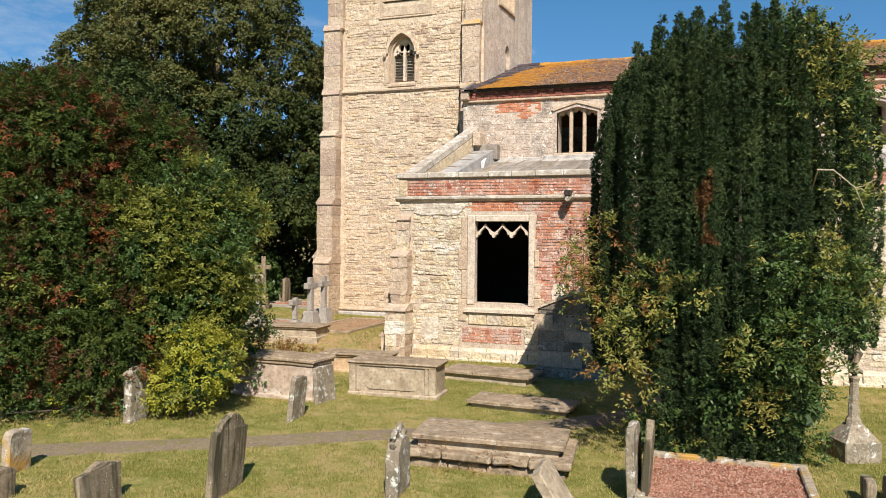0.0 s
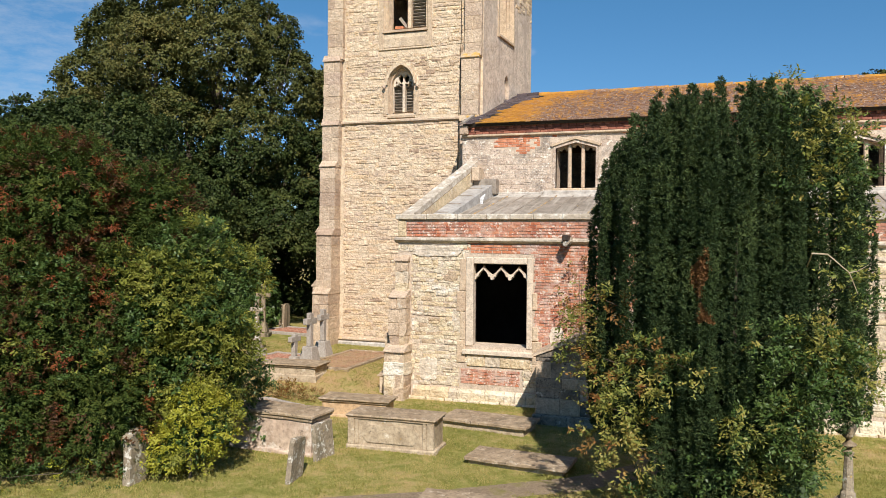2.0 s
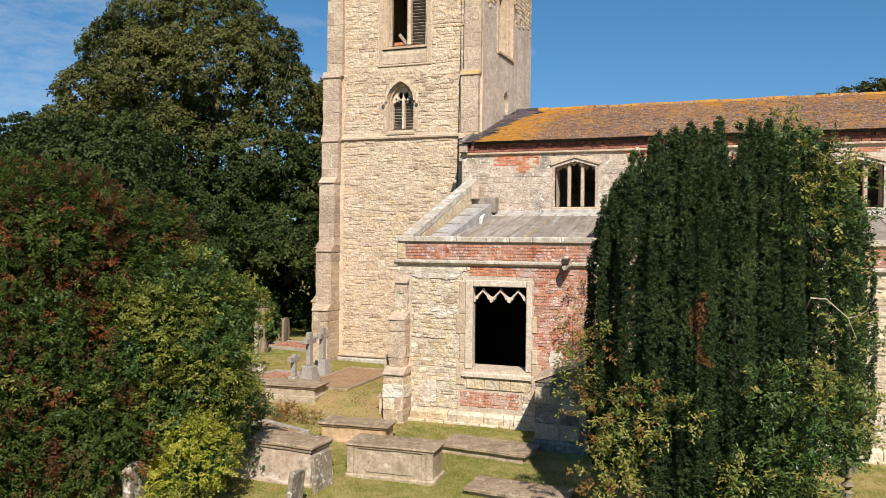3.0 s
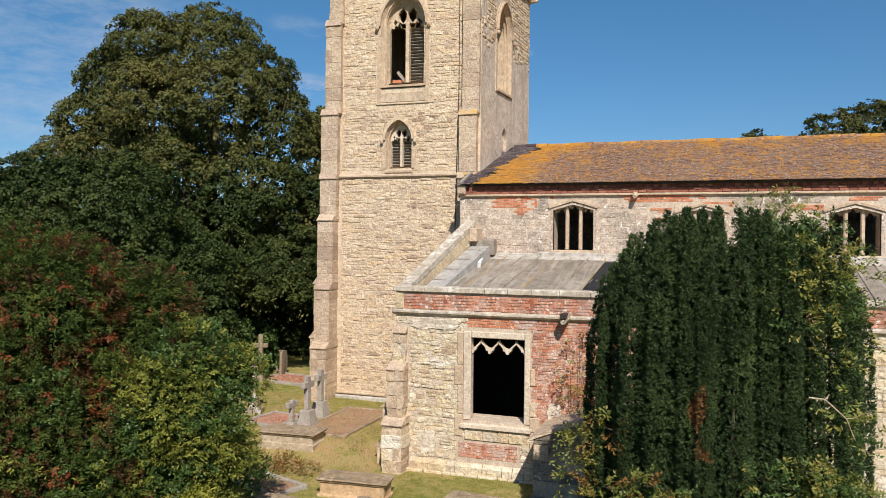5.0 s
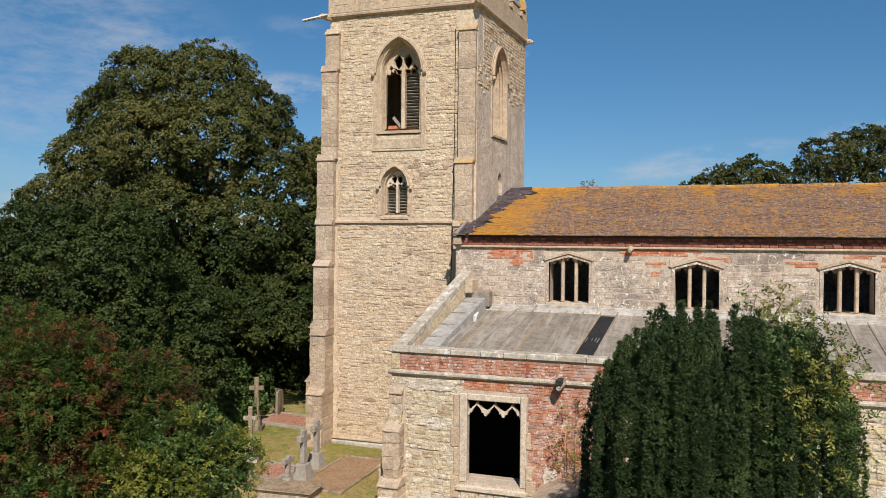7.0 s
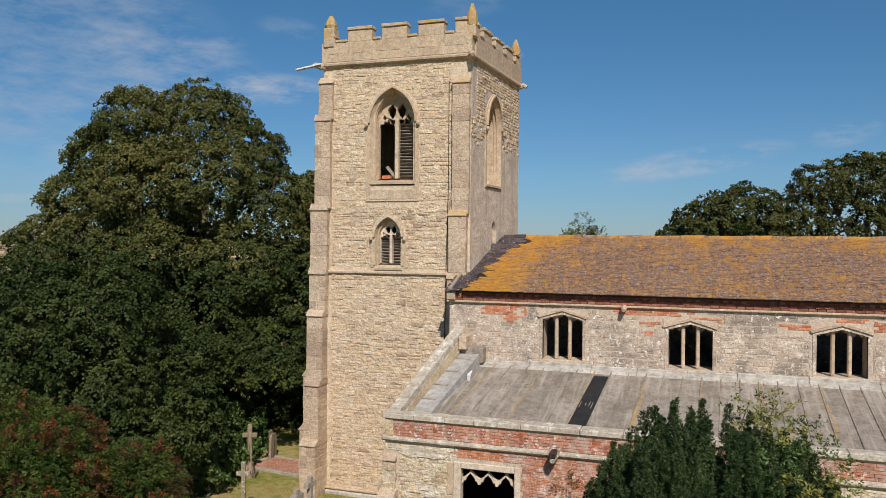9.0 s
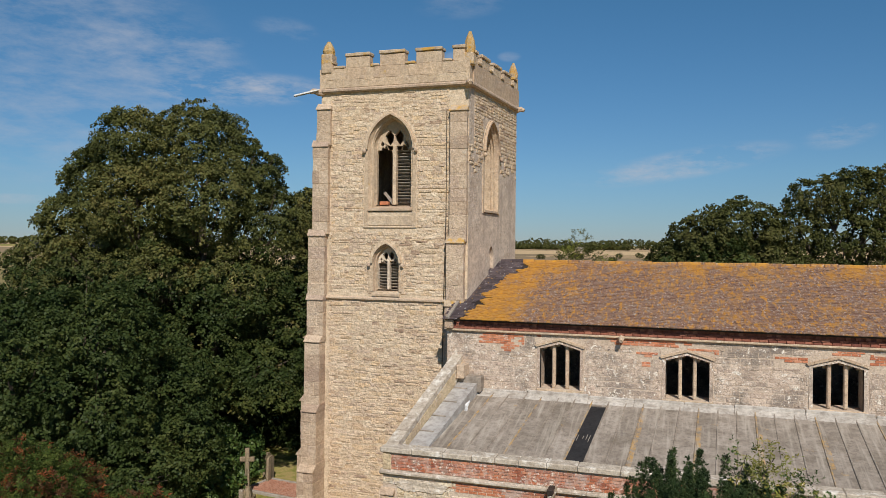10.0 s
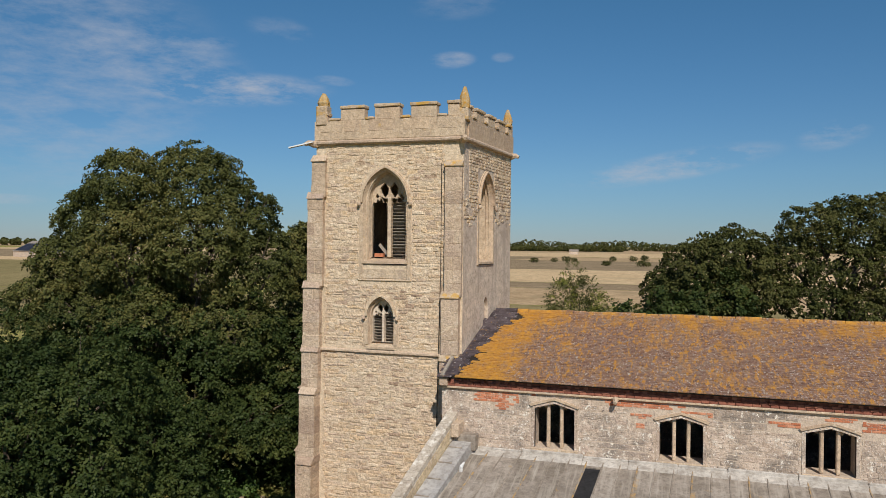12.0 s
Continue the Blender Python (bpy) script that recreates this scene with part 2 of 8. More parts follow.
M_PLASTER = surface("worn_lime_plaster", [(0.52, 0.41, 0.33), (0.66, 0.54, 0.43), (0.58, 0.47, 0.38)], 14, 0.7, 0.95, 0.7, per_piece=False, streaks=((0.42, 0.33, 0.265), 2.6, 0.5, 0.75), dist=0.03, hewn=0.5, flecks=(((0.72, 0.63, 0.52), 5.0, 0.58, 0.68), ((0.36, 0.29, 0.24), 8.0, 0.64, 0.72)))
M_BRICK = surface("soft_red_brick", [(0.34, 0.12, 0.075), (0.52, 0.18, 0.095), (0.60, 0.26, 0.15), (0.40, 0.19, 0.14), (0.62, 0.30, 0.20)], 30, 0.9, 0.92, 0.7, stain=((0.36, 0.23, 0.18), 2.0, 0.52, 0.7), spots=((0.62, 0.45, 0.37), 4.4, 0.49, 0.70), flecks=(((0.74, 0.62, 0.53), 11.0, 0.555, 0.64), ((0.20, 0.12, 0.10), 13.0, 0.62, 0.70), ((0.42, 0.33, 0.30), 1.1, 0.57, 0.74)))
M_BRICK_RED = surface("bright_red_brick", [(0.46, 0.16, 0.085), (0.60, 0.23, 0.12), (0.64, 0.31, 0.19)], 30, 0.9, 0.92, 0.6, flecks=(((0.68, 0.52, 0.42), 8.0, 0.58, 0.66),))
M_BRICK_DARK = surface("dark_eaves_brick", [(0.20, 0.075, 0.055), (0.32, 0.12, 0.08), (0.42, 0.18, 0.12)], 30, 0.9, 0.92, 0.4)
M_BRICK_MORTAR = surface("pale_brick_mortar", [(0.52, 0.41, 0.32), (0.64, 0.53, 0.42)], 34, 1.2, 0.95, 0.4, per_piece=False)
M_LEAD = surface("weathered_lead", [(0.228, 0.193, 0.156), (0.330, 0.283, 0.237), (0.270, 0.230, 0.190), (0.381, 0.330, 0.280)], 10, 1.6, 0.68, 0.3, stain=((0.186, 0.153, 0.119), 2.2, 0.5, 0.72), spots=((0.423, 0.285, 0.129), 2.6, 0.64, 0.73), streaks=((0.460, 0.405, 0.340), 9.0, 0.50, 0.80), dist=0.01, run=(1.0, 0.06, 0.2))
M_LEAD_ORANGE = surface("orange_lichened_lead", [(0.228, 0.193, 0.156), (0.330, 0.283, 0.237), (0.270, 0.230, 0.190), (0.381, 0.330, 0.280)], 10, 1.6, 0.68, 0.3, stain=((0.186, 0.153, 0.119), 2.2, 0.5, 0.72), spots=((0.45, 0.28, 0.11), 6.0, 0.44, 0.60), streaks=((0.460, 0.405, 0.340), 9.0, 0.50, 0.80), dist=0.01, run=(1.0, 0.06, 0.2))
M_COPING = surface("lichen_grey_coping", [(0.43, 0.36, 0.285), (0.56, 0.49, 0.40), (0.50, 0.43, 0.35)], 22, 1.0, 0.92, 0.6, stain=((0.28, 0.23, 0.18), 3.0, 0.54, 0.70), spots=((0.74, 0.69, 0.61), 4.5, 0.52, 0.64), flecks=(((0.24, 0.19, 0.15), 13.0, 0.60, 0.68),))
M_LEAD_NEW = surface("clean_grey_lead", [(0.36, 0.345, 0.33), (0.46, 0.44, 0.42)], 8, 1.4, 0.55, 0.2, per_piece=False, dist=0.01, stain=((0.28, 0.255, 0.235), 2.6, 0.52, 0.70))
M_WHITE_LEAD = surface("limewashed_flashing", [(0.44, 0.40, 0.35), (0.60, 0.56, 0.51)], 10, 2.2, 0.75, 0.4, per_piece=False, stain=((0.30, 0.26, 0.22), 3.5, 0.5, 0.7))
M_FELT = surface("black_roofing_felt", [(0.020, 0.020, 0.022), (0.035, 0.034, 0.036)], 12, 1.5, 0.8, 0.3, per_piece=False)
M_OAK = surface("grey_weathered_oak", [(0.30, 0.26, 0.22), (0.40, 0.36, 0.31)], 30, 1.5, 0.85, 0.3)
# near-black colour that paints the shade inside the church and under the tiles
M_DARK_SHADE = surface("painted_dark_shade", [(0.035, 0.028, 0.024), (0.055, 0.045, 0.038)], 8, 1.0, 0.95, 0.2, per_piece=False)
M_GREYSTONE = surface("brown_headstone", [(0.25, 0.19, 0.125), (0.36, 0.285, 0.195)], 26, 1.6, 0.9, 0.5, per_piece=False, stain=((0.36, 0.29, 0.21), 3.0, 0.56, 0.72), streaks=((0.09, 0.075, 0.045), 7.0, 0.48, 0.62), spots=((0.62, 0.58, 0.50), 15.0, 0.62, 0.655), flecks=(((0.19, 0.18, 0.07), 4.0, 0.58, 0.72),))
M_PALESTONE = surface("pale_lichened_headstone", [(0.28, 0.225, 0.16), (0.42, 0.35, 0.26)], 22, 2.0, 0.9, 0.6, per_piece=False, stain=((0.17, 0.14, 0.095), 4.0, 0.48, 0.62), spots=((0.66, 0.62, 0.55), 8.0, 0.54, 0.61), flecks=(((0.17, 0.14, 0.095), 18.0, 0.56, 0.63), ((0.46, 0.31, 0.09), 5.0, 0.64, 0.70)))
M_ORANGESTONE = surface("orange_lichened_headstone", [(0.36, 0.29, 0.21), (0.47, 0.39, 0.29)], 22, 2.0, 0.9, 0.5, per_piece=False, stain=((0.50, 0.28, 0.07), 3.0, 0.50, 0.62), spots=((0.66, 0.62, 0.55), 7.0, 0.58, 0.64), flecks=(((0.20, 0.16, 0.11), 13.0, 0.58, 0.66),))
M_TOMB = surface("buff_tomb_stone", [(0.420, 0.326, 0.223), (0.550, 0.452, 0.329)], 18, 1.4, 0.9, 0.5, per_piece=False, stain=((0.250, 0.189, 0.127), 3.0, 0.54, 0.72), spots=((0.640, 0.567, 0.456), 5.0, 0.60, 0.70), flecks=(((0.180, 0.147, 0.106), 12.0, 0.61, 0.68), ((0.440, 0.273, 0.085), 3.0, 0.64, 0.74)))
M_TOMBTOP = surface("lichened_ledger_stone", [(0.30, 0.22, 0.14), (0.44, 0.335, 0.23)], 16, 1.6, 0.9, 0.5, per_piece=False, stain=((0.19, 0.145, 0.095), 3.5, 0.50, 0.68), spots=((0.56, 0.46, 0.35), 9.0, 0.56, 0.64), flecks=(((0.13, 0.10, 0.07), 18.0, 0.58, 0.64), ((0.25, 0.24, 0.08), 3.0, 0.64, 0.76)))
M_PINKTOMB = surface("pinkish_plastered_tomb", [(0.50, 0.37, 0.28), (0.64, 0.51, 0.41)], 12, 1.8, 0.92, 0.5, per_piece=False, stain=((0.33, 0.23, 0.165), 2.4, 0.52, 0.68), spots=((0.70, 0.62, 0.53), 2.6, 0.56, 0.68), flecks=(((0.24, 0.18, 0.135), 7.0, 0.60, 0.68), ((0.30, 0.22, 0.16), 1.4, 0.60, 0.64)))
M_RENDER = surface("orange_buff_render", [(0.50, 0.34, 0.20), (0.62, 0.44, 0.275)], 14, 1.4, 0.92, 0.4, per_piece=False, stain=((0.40, 0.26, 0.15), 2.4, 0.54, 0.72), flecks=(((0.66, 0.55, 0.42), 6.0, 0.60, 0.70),))
M_GRANITE = surface("pale_granite", [(0.34, 0.30, 0.26), (0.44, 0.39, 0.34)], 40, 2.0, 0.6, 0.15, per_piece=False)
M_REDGRAVEL = surface("red_granite_chippings", [(0.28, 0.12, 0.075), (0.46, 0.22, 0.145), (0.56, 0.32, 0.23), (0.50, 0.34, 0.26)], 60, 3.0, 0.95, 0.9)
M_PATH = surface("trodden_gravel_path", [(0.24, 0.18, 0.12), (0.34, 0.26, 0.175)], 45, 2.2, 0.95, 0.8, per_piece=False, stain=((0.40, 0.31, 0.22), 22.0, 0.58, 0.66), spots=((0.21, 0.18, 0.065), 2.2, 0.50, 0.64), flecks=(((0.12, 0.09, 0.06), 30.0, 0.60, 0.66),))
M_TRUNK = surface("rough_bark", [(0.10, 0.08, 0.06), (0.18, 0.14, 0.10)], 14, 1.2, 0.95, 0.8, per_piece=False, streaks=((0.07, 0.055, 0.045), 12.0, 0.45, 0.65))
M_IRON = surface("dark_iron", [(0.05, 0.045, 0.04), (0.09, 0.07, 0.06)], 20, 2.0, 0.6, 0.2, per_piece=False, metal=0.6)
M_CREAM = surface("pale_cream_limestone", [(0.60, 0.49, 0.385), (0.70, 0.59, 0.47), (0.66, 0.56, 0.45)], 24, 0.9, 0.9, 0.5, stain=((0.52, 0.41, 0.31), 3.0, 0.56, 0.74), hewn=0.3)
M_SKIM = surface("grey_cream_lime_patch", [(0.56, 0.47, 0.37), (0.70, 0.61, 0.50), (0.62, 0.52, 0.42)], 16, 1.8, 0.95, 0.8, per_piece=False, stain=((0.44, 0.36, 0.28), 3.0, 0.54, 0.72), spots=((0.80, 0.75, 0.67), 5.0, 0.56, 0.66), hewn=0.5)
# lichened stone whose dark tones also paint the yew's shade on the buttress
M_LICHEN_SHADE = surface("shade_darkened_lichen_ashlar", [(0.20, 0.165, 0.135), (0.34, 0.28, 0.22), (0.42, 0.35, 0.28), (0.26, 0.21, 0.17)], 24, 0.8, 0.92, 0.8, stain=((0.11, 0.095, 0.08), 2.4, 0.46, 0.64), spots=((0.60, 0.54, 0.46), 5.0, 0.60, 0.68), hewn=0.5, flecks=(((0.09, 0.08, 0.07), 14.0, 0.56, 0.64),))
M_EARTH = surface("dry_reddish_earth", [(0.30, 0.175, 0.105), (0.42, 0.26, 0.16), (0.36, 0.27, 0.15)], 30, 1.6, 0.95, 0.9, per_piece=False, stain=((0.24, 0.20, 0.09), 3.0, 0.54, 0.66), flecks=(((0.52, 0.38, 0.26), 26.0, 0.58, 0.66),))
M_SHEET = surface("white_painted_metal", [(0.70, 0.71, 0.72), (0.80, 0.80, 0.80)], 20, 2.0, 0.4, 0.05, per_piece=False)

M_YEW = leaf_mat("yew_needles", [(0.018, 0.033, 0.012), (0.042, 0.069, 0.023), (0.106, 0.139, 0.045)], 0.60, 0.06, 1.5, 0.2)
M_YEW_DEAD = leaf_mat("dead_yew_needles", [(0.16, 0.075, 0.03), (0.32, 0.17, 0.075)], 0.8, 0.2, 3.0, 0.1)
M_ELDER = leaf_mat("elder_leaves", [(0.085, 0.13, 0.025), (0.18, 0.205, 0.042), (0.31, 0.275, 0.065), (0.44, 0.27, 0.085)], 0.5, 0.24, 1.6)
M_IVY = leaf_mat("dark_ivy_leaves", [(0.036, 0.074, 0.018), (0.075, 0.125, 0.030), (0.14, 0.18, 0.045)], 0.45, 0.20, 2.0, 0.3)
M_BROWNLEAF = leaf_mat("dry_creeper_leaves", [(0.13, 0.10, 0.025), (0.24, 0.13, 0.035), (0.30, 0.10, 0.03)], 0.7, 0.3, 2.5)
M_TOMBLEAF = leaf_mat("straw_coloured_leaves", [(0.28, 0.17, 0.07), (0.45, 0.30, 0.13)], 0.8, 0.2, 2.5)
M_SHRUB = leaf_mat("shrub_leaves", [(0.023, 0.045, 0.010), (0.056, 0.083, 0.017), (0.131, 0.144, 0.031)], 0.6, 0.18, 1.8, 0.1)
M_SHRUB_RED = leaf_mat("reddened_shrub_leaves", [(0.14, 0.036, 0.014), (0.26, 0.075, 0.025), (0.33, 0.13, 0.04)], 0.6, 0.35, 2.0)
M_SHRUB_BROWN = leaf_mat("browned_shrub_leaves", [(0.060, 0.032, 0.012), (0.13, 0.052, 0.018)], 0.6, 0.25, 2.0)
M_LIGHT = leaf_mat("light_green_leaves", [(0.11, 0.135, 0.025), (0.25, 0.265, 0.05), (0.42, 0.39, 0.085)], 0.5, 0.4, 1.8, 0.2)
M_YELLOW = leaf_mat("yellow_green_leaves", [(0.24, 0.26, 0.026), (0.44, 0.43, 0.055), (0.56, 0.50, 0.09)], 0.5, 0.42, 2.4)
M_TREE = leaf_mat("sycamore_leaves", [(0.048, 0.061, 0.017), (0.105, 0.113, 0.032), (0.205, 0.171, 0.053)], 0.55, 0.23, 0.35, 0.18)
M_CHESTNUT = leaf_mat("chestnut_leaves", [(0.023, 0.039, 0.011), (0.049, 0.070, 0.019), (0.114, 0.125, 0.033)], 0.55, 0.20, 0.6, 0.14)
M_FARTREE = leaf_mat("field_tree_leaves", [(0.041, 0.050, 0.015), (0.079, 0.085, 0.024), (0.133, 0.116, 0.039)], 0.6, 0.18, 0.3, 0.12)
M_BLADE = leaf_mat("grass_blades", [(0.14, 0.16, 0.034), (0.28, 0.27, 0.068), (0.44, 0.365, 0.135), (0.60, 0.455, 0.21)], 0.7, 0.3, 0.55, 0.15)


def tile_mat():
    """Old plain tiles, grey-brown to purple, with orange lichen that thickens towards the ridge and beside the slates."""
    m = surface("lichened_roof_tile", [(0.18, 0.102, 0.074), (0.25, 0.142, 0.098), (0.28, 0.175, 0.125), (0.21, 0.122, 0.09), (0.29, 0.205, 0.15)], 24, 0.7, 0.9, 0.7, spots=((0.44, 0.40, 0.36), 6.0, 0.60, 0.68), flecks=(((0.58, 0.50, 0.45), 17.0, 0.565, 0.63), ((0.065, 0.042, 0.035), 14.0, 0.575, 0.64)), streaks=((0.50, 0.24, 0.045), 9.0, 0.52, 0.66), run=(1.0, 0.4, 0.4))
    nodes, links = m.node_tree.nodes, m.node_tree.links
    bsdf = nodes["Principled BSDF"]
    old = bsdf.inputs["Base Color"].links[0].from_socket
    pos = nodes.new("ShaderNodeNewGeometry").outputs["Position"]
    sep = nodes.new("ShaderNodeSeparateXYZ")
    links.new(pos, sep.inputs[0])
    n = noise_node(nodes, links, pos, 1.5, 12, 0.83, (1.0, 0.5, 0.5))
    up = nodes.new("ShaderNodeMapRange")
    up.inputs["From Min"].default_value, up.inputs["From Max"].default_value = 8.45, 9.1
    up.inputs["To Min"].default_value, up.inputs["To Max"].default_value = 0.0, 0.10
    links.new(sep.outputs["Z"], up.inputs["Value"])
    west = nodes.new("ShaderNodeMapRange")
    west.inputs["From Min"].default_value, west.inputs["From Max"].default_value = -4.0, -6.2
    west.inputs["To Min"].default_value, west.inputs["To Max"].default_value = 0.0, 0.20
    links.new(sep.outputs["X"], west.inputs["Value"])
    a = nodes.new("ShaderNodeMath")
    links.new(n.outputs["Fac"], a.inputs[0])
    links.new(up.outputs["Result"], a.inputs[1])
    b = nodes.new("ShaderNodeMath")
    links.new(a.outputs[0], b.inputs[0])
    links.new(west.outputs["Result"], b.inputs[1])
    k = ramp(nodes, [(0.53, (0, 0, 0)), (0.65, (0.85, 0.85, 0.85))])
    links.new(b.outputs[0], k.inputs["Fac"])
    hue = noise_node(nodes, links, pos, 7.0, 4, 0.6)
    lich = ramp(nodes, [(0.3, (0.36, 0.17, 0.04)), (0.7, (0.62, 0.30, 0.03))])
    links.new(hue.outputs["Fac"], lich.inputs["Fac"])
    links.new(mix_col(nodes, links, k.outputs["Color"], old, lich.outputs["Color"]), bsdf.inputs["Base Color"])
    return m


def grass_mat():
    m, nodes, links, bsdf = nodes_of("mown_grass")
    pos = nodes.new("ShaderNodeNewGeometry").outputs["Position"]
    big = noise_node(nodes, links, pos, 0.35, 6, 0.65)
    mid = noise_node(nodes, links, pos, 3.2, 6, 0.7)
    fine = noise_node(nodes, links, pos, 55.0, 4, 0.7)
    sep = nodes.new("ShaderNodeSeparateXYZ")
    links.new(pos, sep.inputs[0])
    dry = []
    for axis, lo, hi in (("X", -7.2, -8.0), ("Y", 15.4, 16.4), ("Y", 23.0, 21.8)):
        k = nodes.new("ShaderNodeMapRange")
        k.inputs["From Min"].default_value, k.inputs["From Max"].default_value = lo, hi
        links.new(sep.outputs[axis], k.inputs["Value"])
        dry.append(k.outputs["Result"])
    for extra in dry[1:]:
        k = nodes.new("ShaderNodeMath")
        k.operation = "MULTIPLY"
        links.new(dry[0], k.inputs[0])
        links.new(extra, k.inputs[1])
        dry[0] = k.outputs[0]
    r = ramp(nodes, [(0.28, (0.16, 0.175, 0.044)), (0.46, (0.26, 0.25, 0.075)), (0.60, (0.40, 0.32, 0.135)), (0.76, (0.46, 0.305, 0.165))])
    mm = nodes.new("ShaderNodeMath")
    mm.operation = "MULTIPLY_ADD"
    links.new(mid.outputs["Fac"], mm.inputs[0])
    mm.inputs[1].default_value = 0.95
    mk = nodes.new("ShaderNodeMath")
    mk.operation = "MULTIPLY_ADD"
    links.new(big.outputs["Fac"], mk.inputs[0])
    mk.inputs[1].default_value, mk.inputs[2].default_value = 0.9, -0.42
    links.new(mk.outputs[0], mm.inputs[2])
    bank = nodes.new("ShaderNodeMath")
    bank.operation = "MULTIPLY_ADD"
    links.new(dry[0], bank.inputs[0])
    bank.inputs[1].default_value = 0.13
    links.new(mm.outputs[0], bank.inputs[2])
    links.new(bank.outputs[0], r.inputs["Fac"])
    d = ramp(nodes, [(0.3, (0.55, 0.55, 0.5)), (0.65, (1.15, 1.15, 1.1))])
    links.new(fine.outputs["Fac"], d.inputs["Fac"])
    links.new(mix_col(nodes, links, 0.8, r.outputs["Color"], d.outputs["Color"], "MULTIPLY"), bsdf.inputs["Base Color"])
    bsdf.inputs["Roughness"].default_value = 0.95
    bsdf.inputs["Specular IOR Level"].default_value = 0.0
    b = nodes.new("ShaderNodeBump")
    b.inputs["Strength"].default_value, b.inputs["Distance"].default_value = 0.6, 0.03
    links.new(fine.outputs["Fac"], b.inputs["Height"])
    links.new(b.outputs["Normal"], bsdf.inputs["Normal"])
    return m


def field_mat(name, a, b):
    m = surface(name, [a, b], 0.9, 0.02, 0.95, 0.2, per_piece=False, stain=((a[0] * 0.75, a[1] * 0.8, a[2] * 0.8), 0.05, 0.5, 0.7))
    m.node_tree.nodes["Principled BSDF"].inputs["Specular IOR Level"].default_value = 0.0
    return m


M_TILE = tile_mat()
M_SLATE = surface("purple_slate", [(0.05, 0.038, 0.042), (0.085, 0.065, 0.07), (0.12, 0.095, 0.10)], 22, 0.9, 0.75, 0.3, spots=((0.58, 0.55, 0.53), 9.0, 0.61, 0.66), flecks=(((0.50, 0.28, 0.05), 6.0, 0.60, 0.67),))
M_GRASS = grass_mat()
M_STUBBLE = field_mat("pale_stubble", (0.58, 0.42, 0.245), (0.66, 0.49, 0.295))
M_TAN = field_mat("tan_dry_grassland", (0.44, 0.31, 0.18), (0.52, 0.38, 0.23))
M_FALLOW = field_mat("brown_fallow", (0.28, 0.21, 0.13), (0.35, 0.265, 0.17))
M_PASTURE = field_mat("dry_green_pasture", (0.24, 0.20, 0.095), (0.32, 0.26, 0.13))


# ---- building helpers ----
def mesh_of(verts, faces, name="mesh"):
    me = bpy.data.meshes.new(name)
    me.from_pydata([tuple(v) for v in verts], [], [tuple(f) for f in faces])
    me.update()
    return me


def quads_mesh(name, verts, n):
    """n loose quads from an array of 4n corners, made at once."""
    me = bpy.data.meshes.new(name)
    me.vertices.add(4 * n)
    me.vertices.foreach_set("co", np.ascontiguousarray(verts, dtype=np.float32).ravel())
    me.loops.add(4 * n)
    me.loops.foreach_set("vertex_index", np.arange(4 * n, dtype=np.int32))
    me.polygons.add(n)
    me.polygons.foreach_set("loop_start", np.arange(0, 4 * n, 4, dtype=np.int32))
    me.update(calc_edges=True)
    return me


def part(name, data, material, parent, label=""):
    """One mesh object under a thing or under a part."""
    if isinstance(data, bmesh.types.BMesh):
        me = bpy.data.meshes.new(name)
        data.normal_update()
        data.to_mesh(me)
        data.free()
        data = me
    ob = new(name, data)
    if material and not data.materials:
        data.materials.append(material)
    ob.parent = parent
    if label:
        ob["label"] = label
    return ob


def thing(name, label, category, at=(0, 0, 0), turn=0.0, group="", kind=""):
    ob = new(name)
    ob.empty_display_size = 0.2
    ob.matrix_basis = pose(*at, 0, 0, turn)
    return tagged(ob, label, category, group, kind)


def box(bm, x0, x1, y0, y1, z0, z1, bevel=0.0):
    """A box, with its edges rounded off where bevel is given."""
    vs = [bm.verts.new((x, y, z)) for z in (z0, z1) for y in (y0, y1) for x in (x0, x1)]
    fs = [bm.faces.new([vs[i] for i in f]) for f in ((0, 2, 3, 1), (4, 5, 7, 6), (0, 1, 5, 4), (2, 6, 7, 3), (0, 4, 6, 2), (1, 3, 7, 5))]
    if bevel:
        bmesh.ops.bevel(bm, geom=list({e for f in fs for e in f.edges}), offset=bevel, segments=1, affect="EDGES", clamp_overlap=True)
    return bm


def boxes(*items, bevel=0.0):
    bm = bmesh.new()
    for it in items:
        box(bm, *it, bevel=bevel)
    return bm


def prism(bm, outline, a, b, axis="y"):
    """A solid from a closed outline, run from a to b along an axis. The outline is (x, z) for y, (y, z) for x, (x, y) for z."""
    place = {"y": lambda p, d: (p[0], d, p[1]), "x": lambda p, d: (d, p[0], p[1]), "z": lambda p, d: (p[0], p[1], d)}[axis]
    front = [bm.verts.new(place(p, a)) for p in outline]
    back = [bm.verts.new(place(p, b)) for p in outline]
    n = len(outline)
    for tri in tessellate_polygon([[Vector((p[0], p[1], 0)) for p in outline]]):
        bm.faces.new([front[i] for i in tri])
        bm.faces.new([back[i] for i in reversed(tri)])
    for i in range(n):
        j = (i + 1) % n
        bm.faces.new((front[i], back[i], back[j], front[j]))
    bmesh.ops.recalc_face_normals(bm, faces=bm.faces)
    return bm


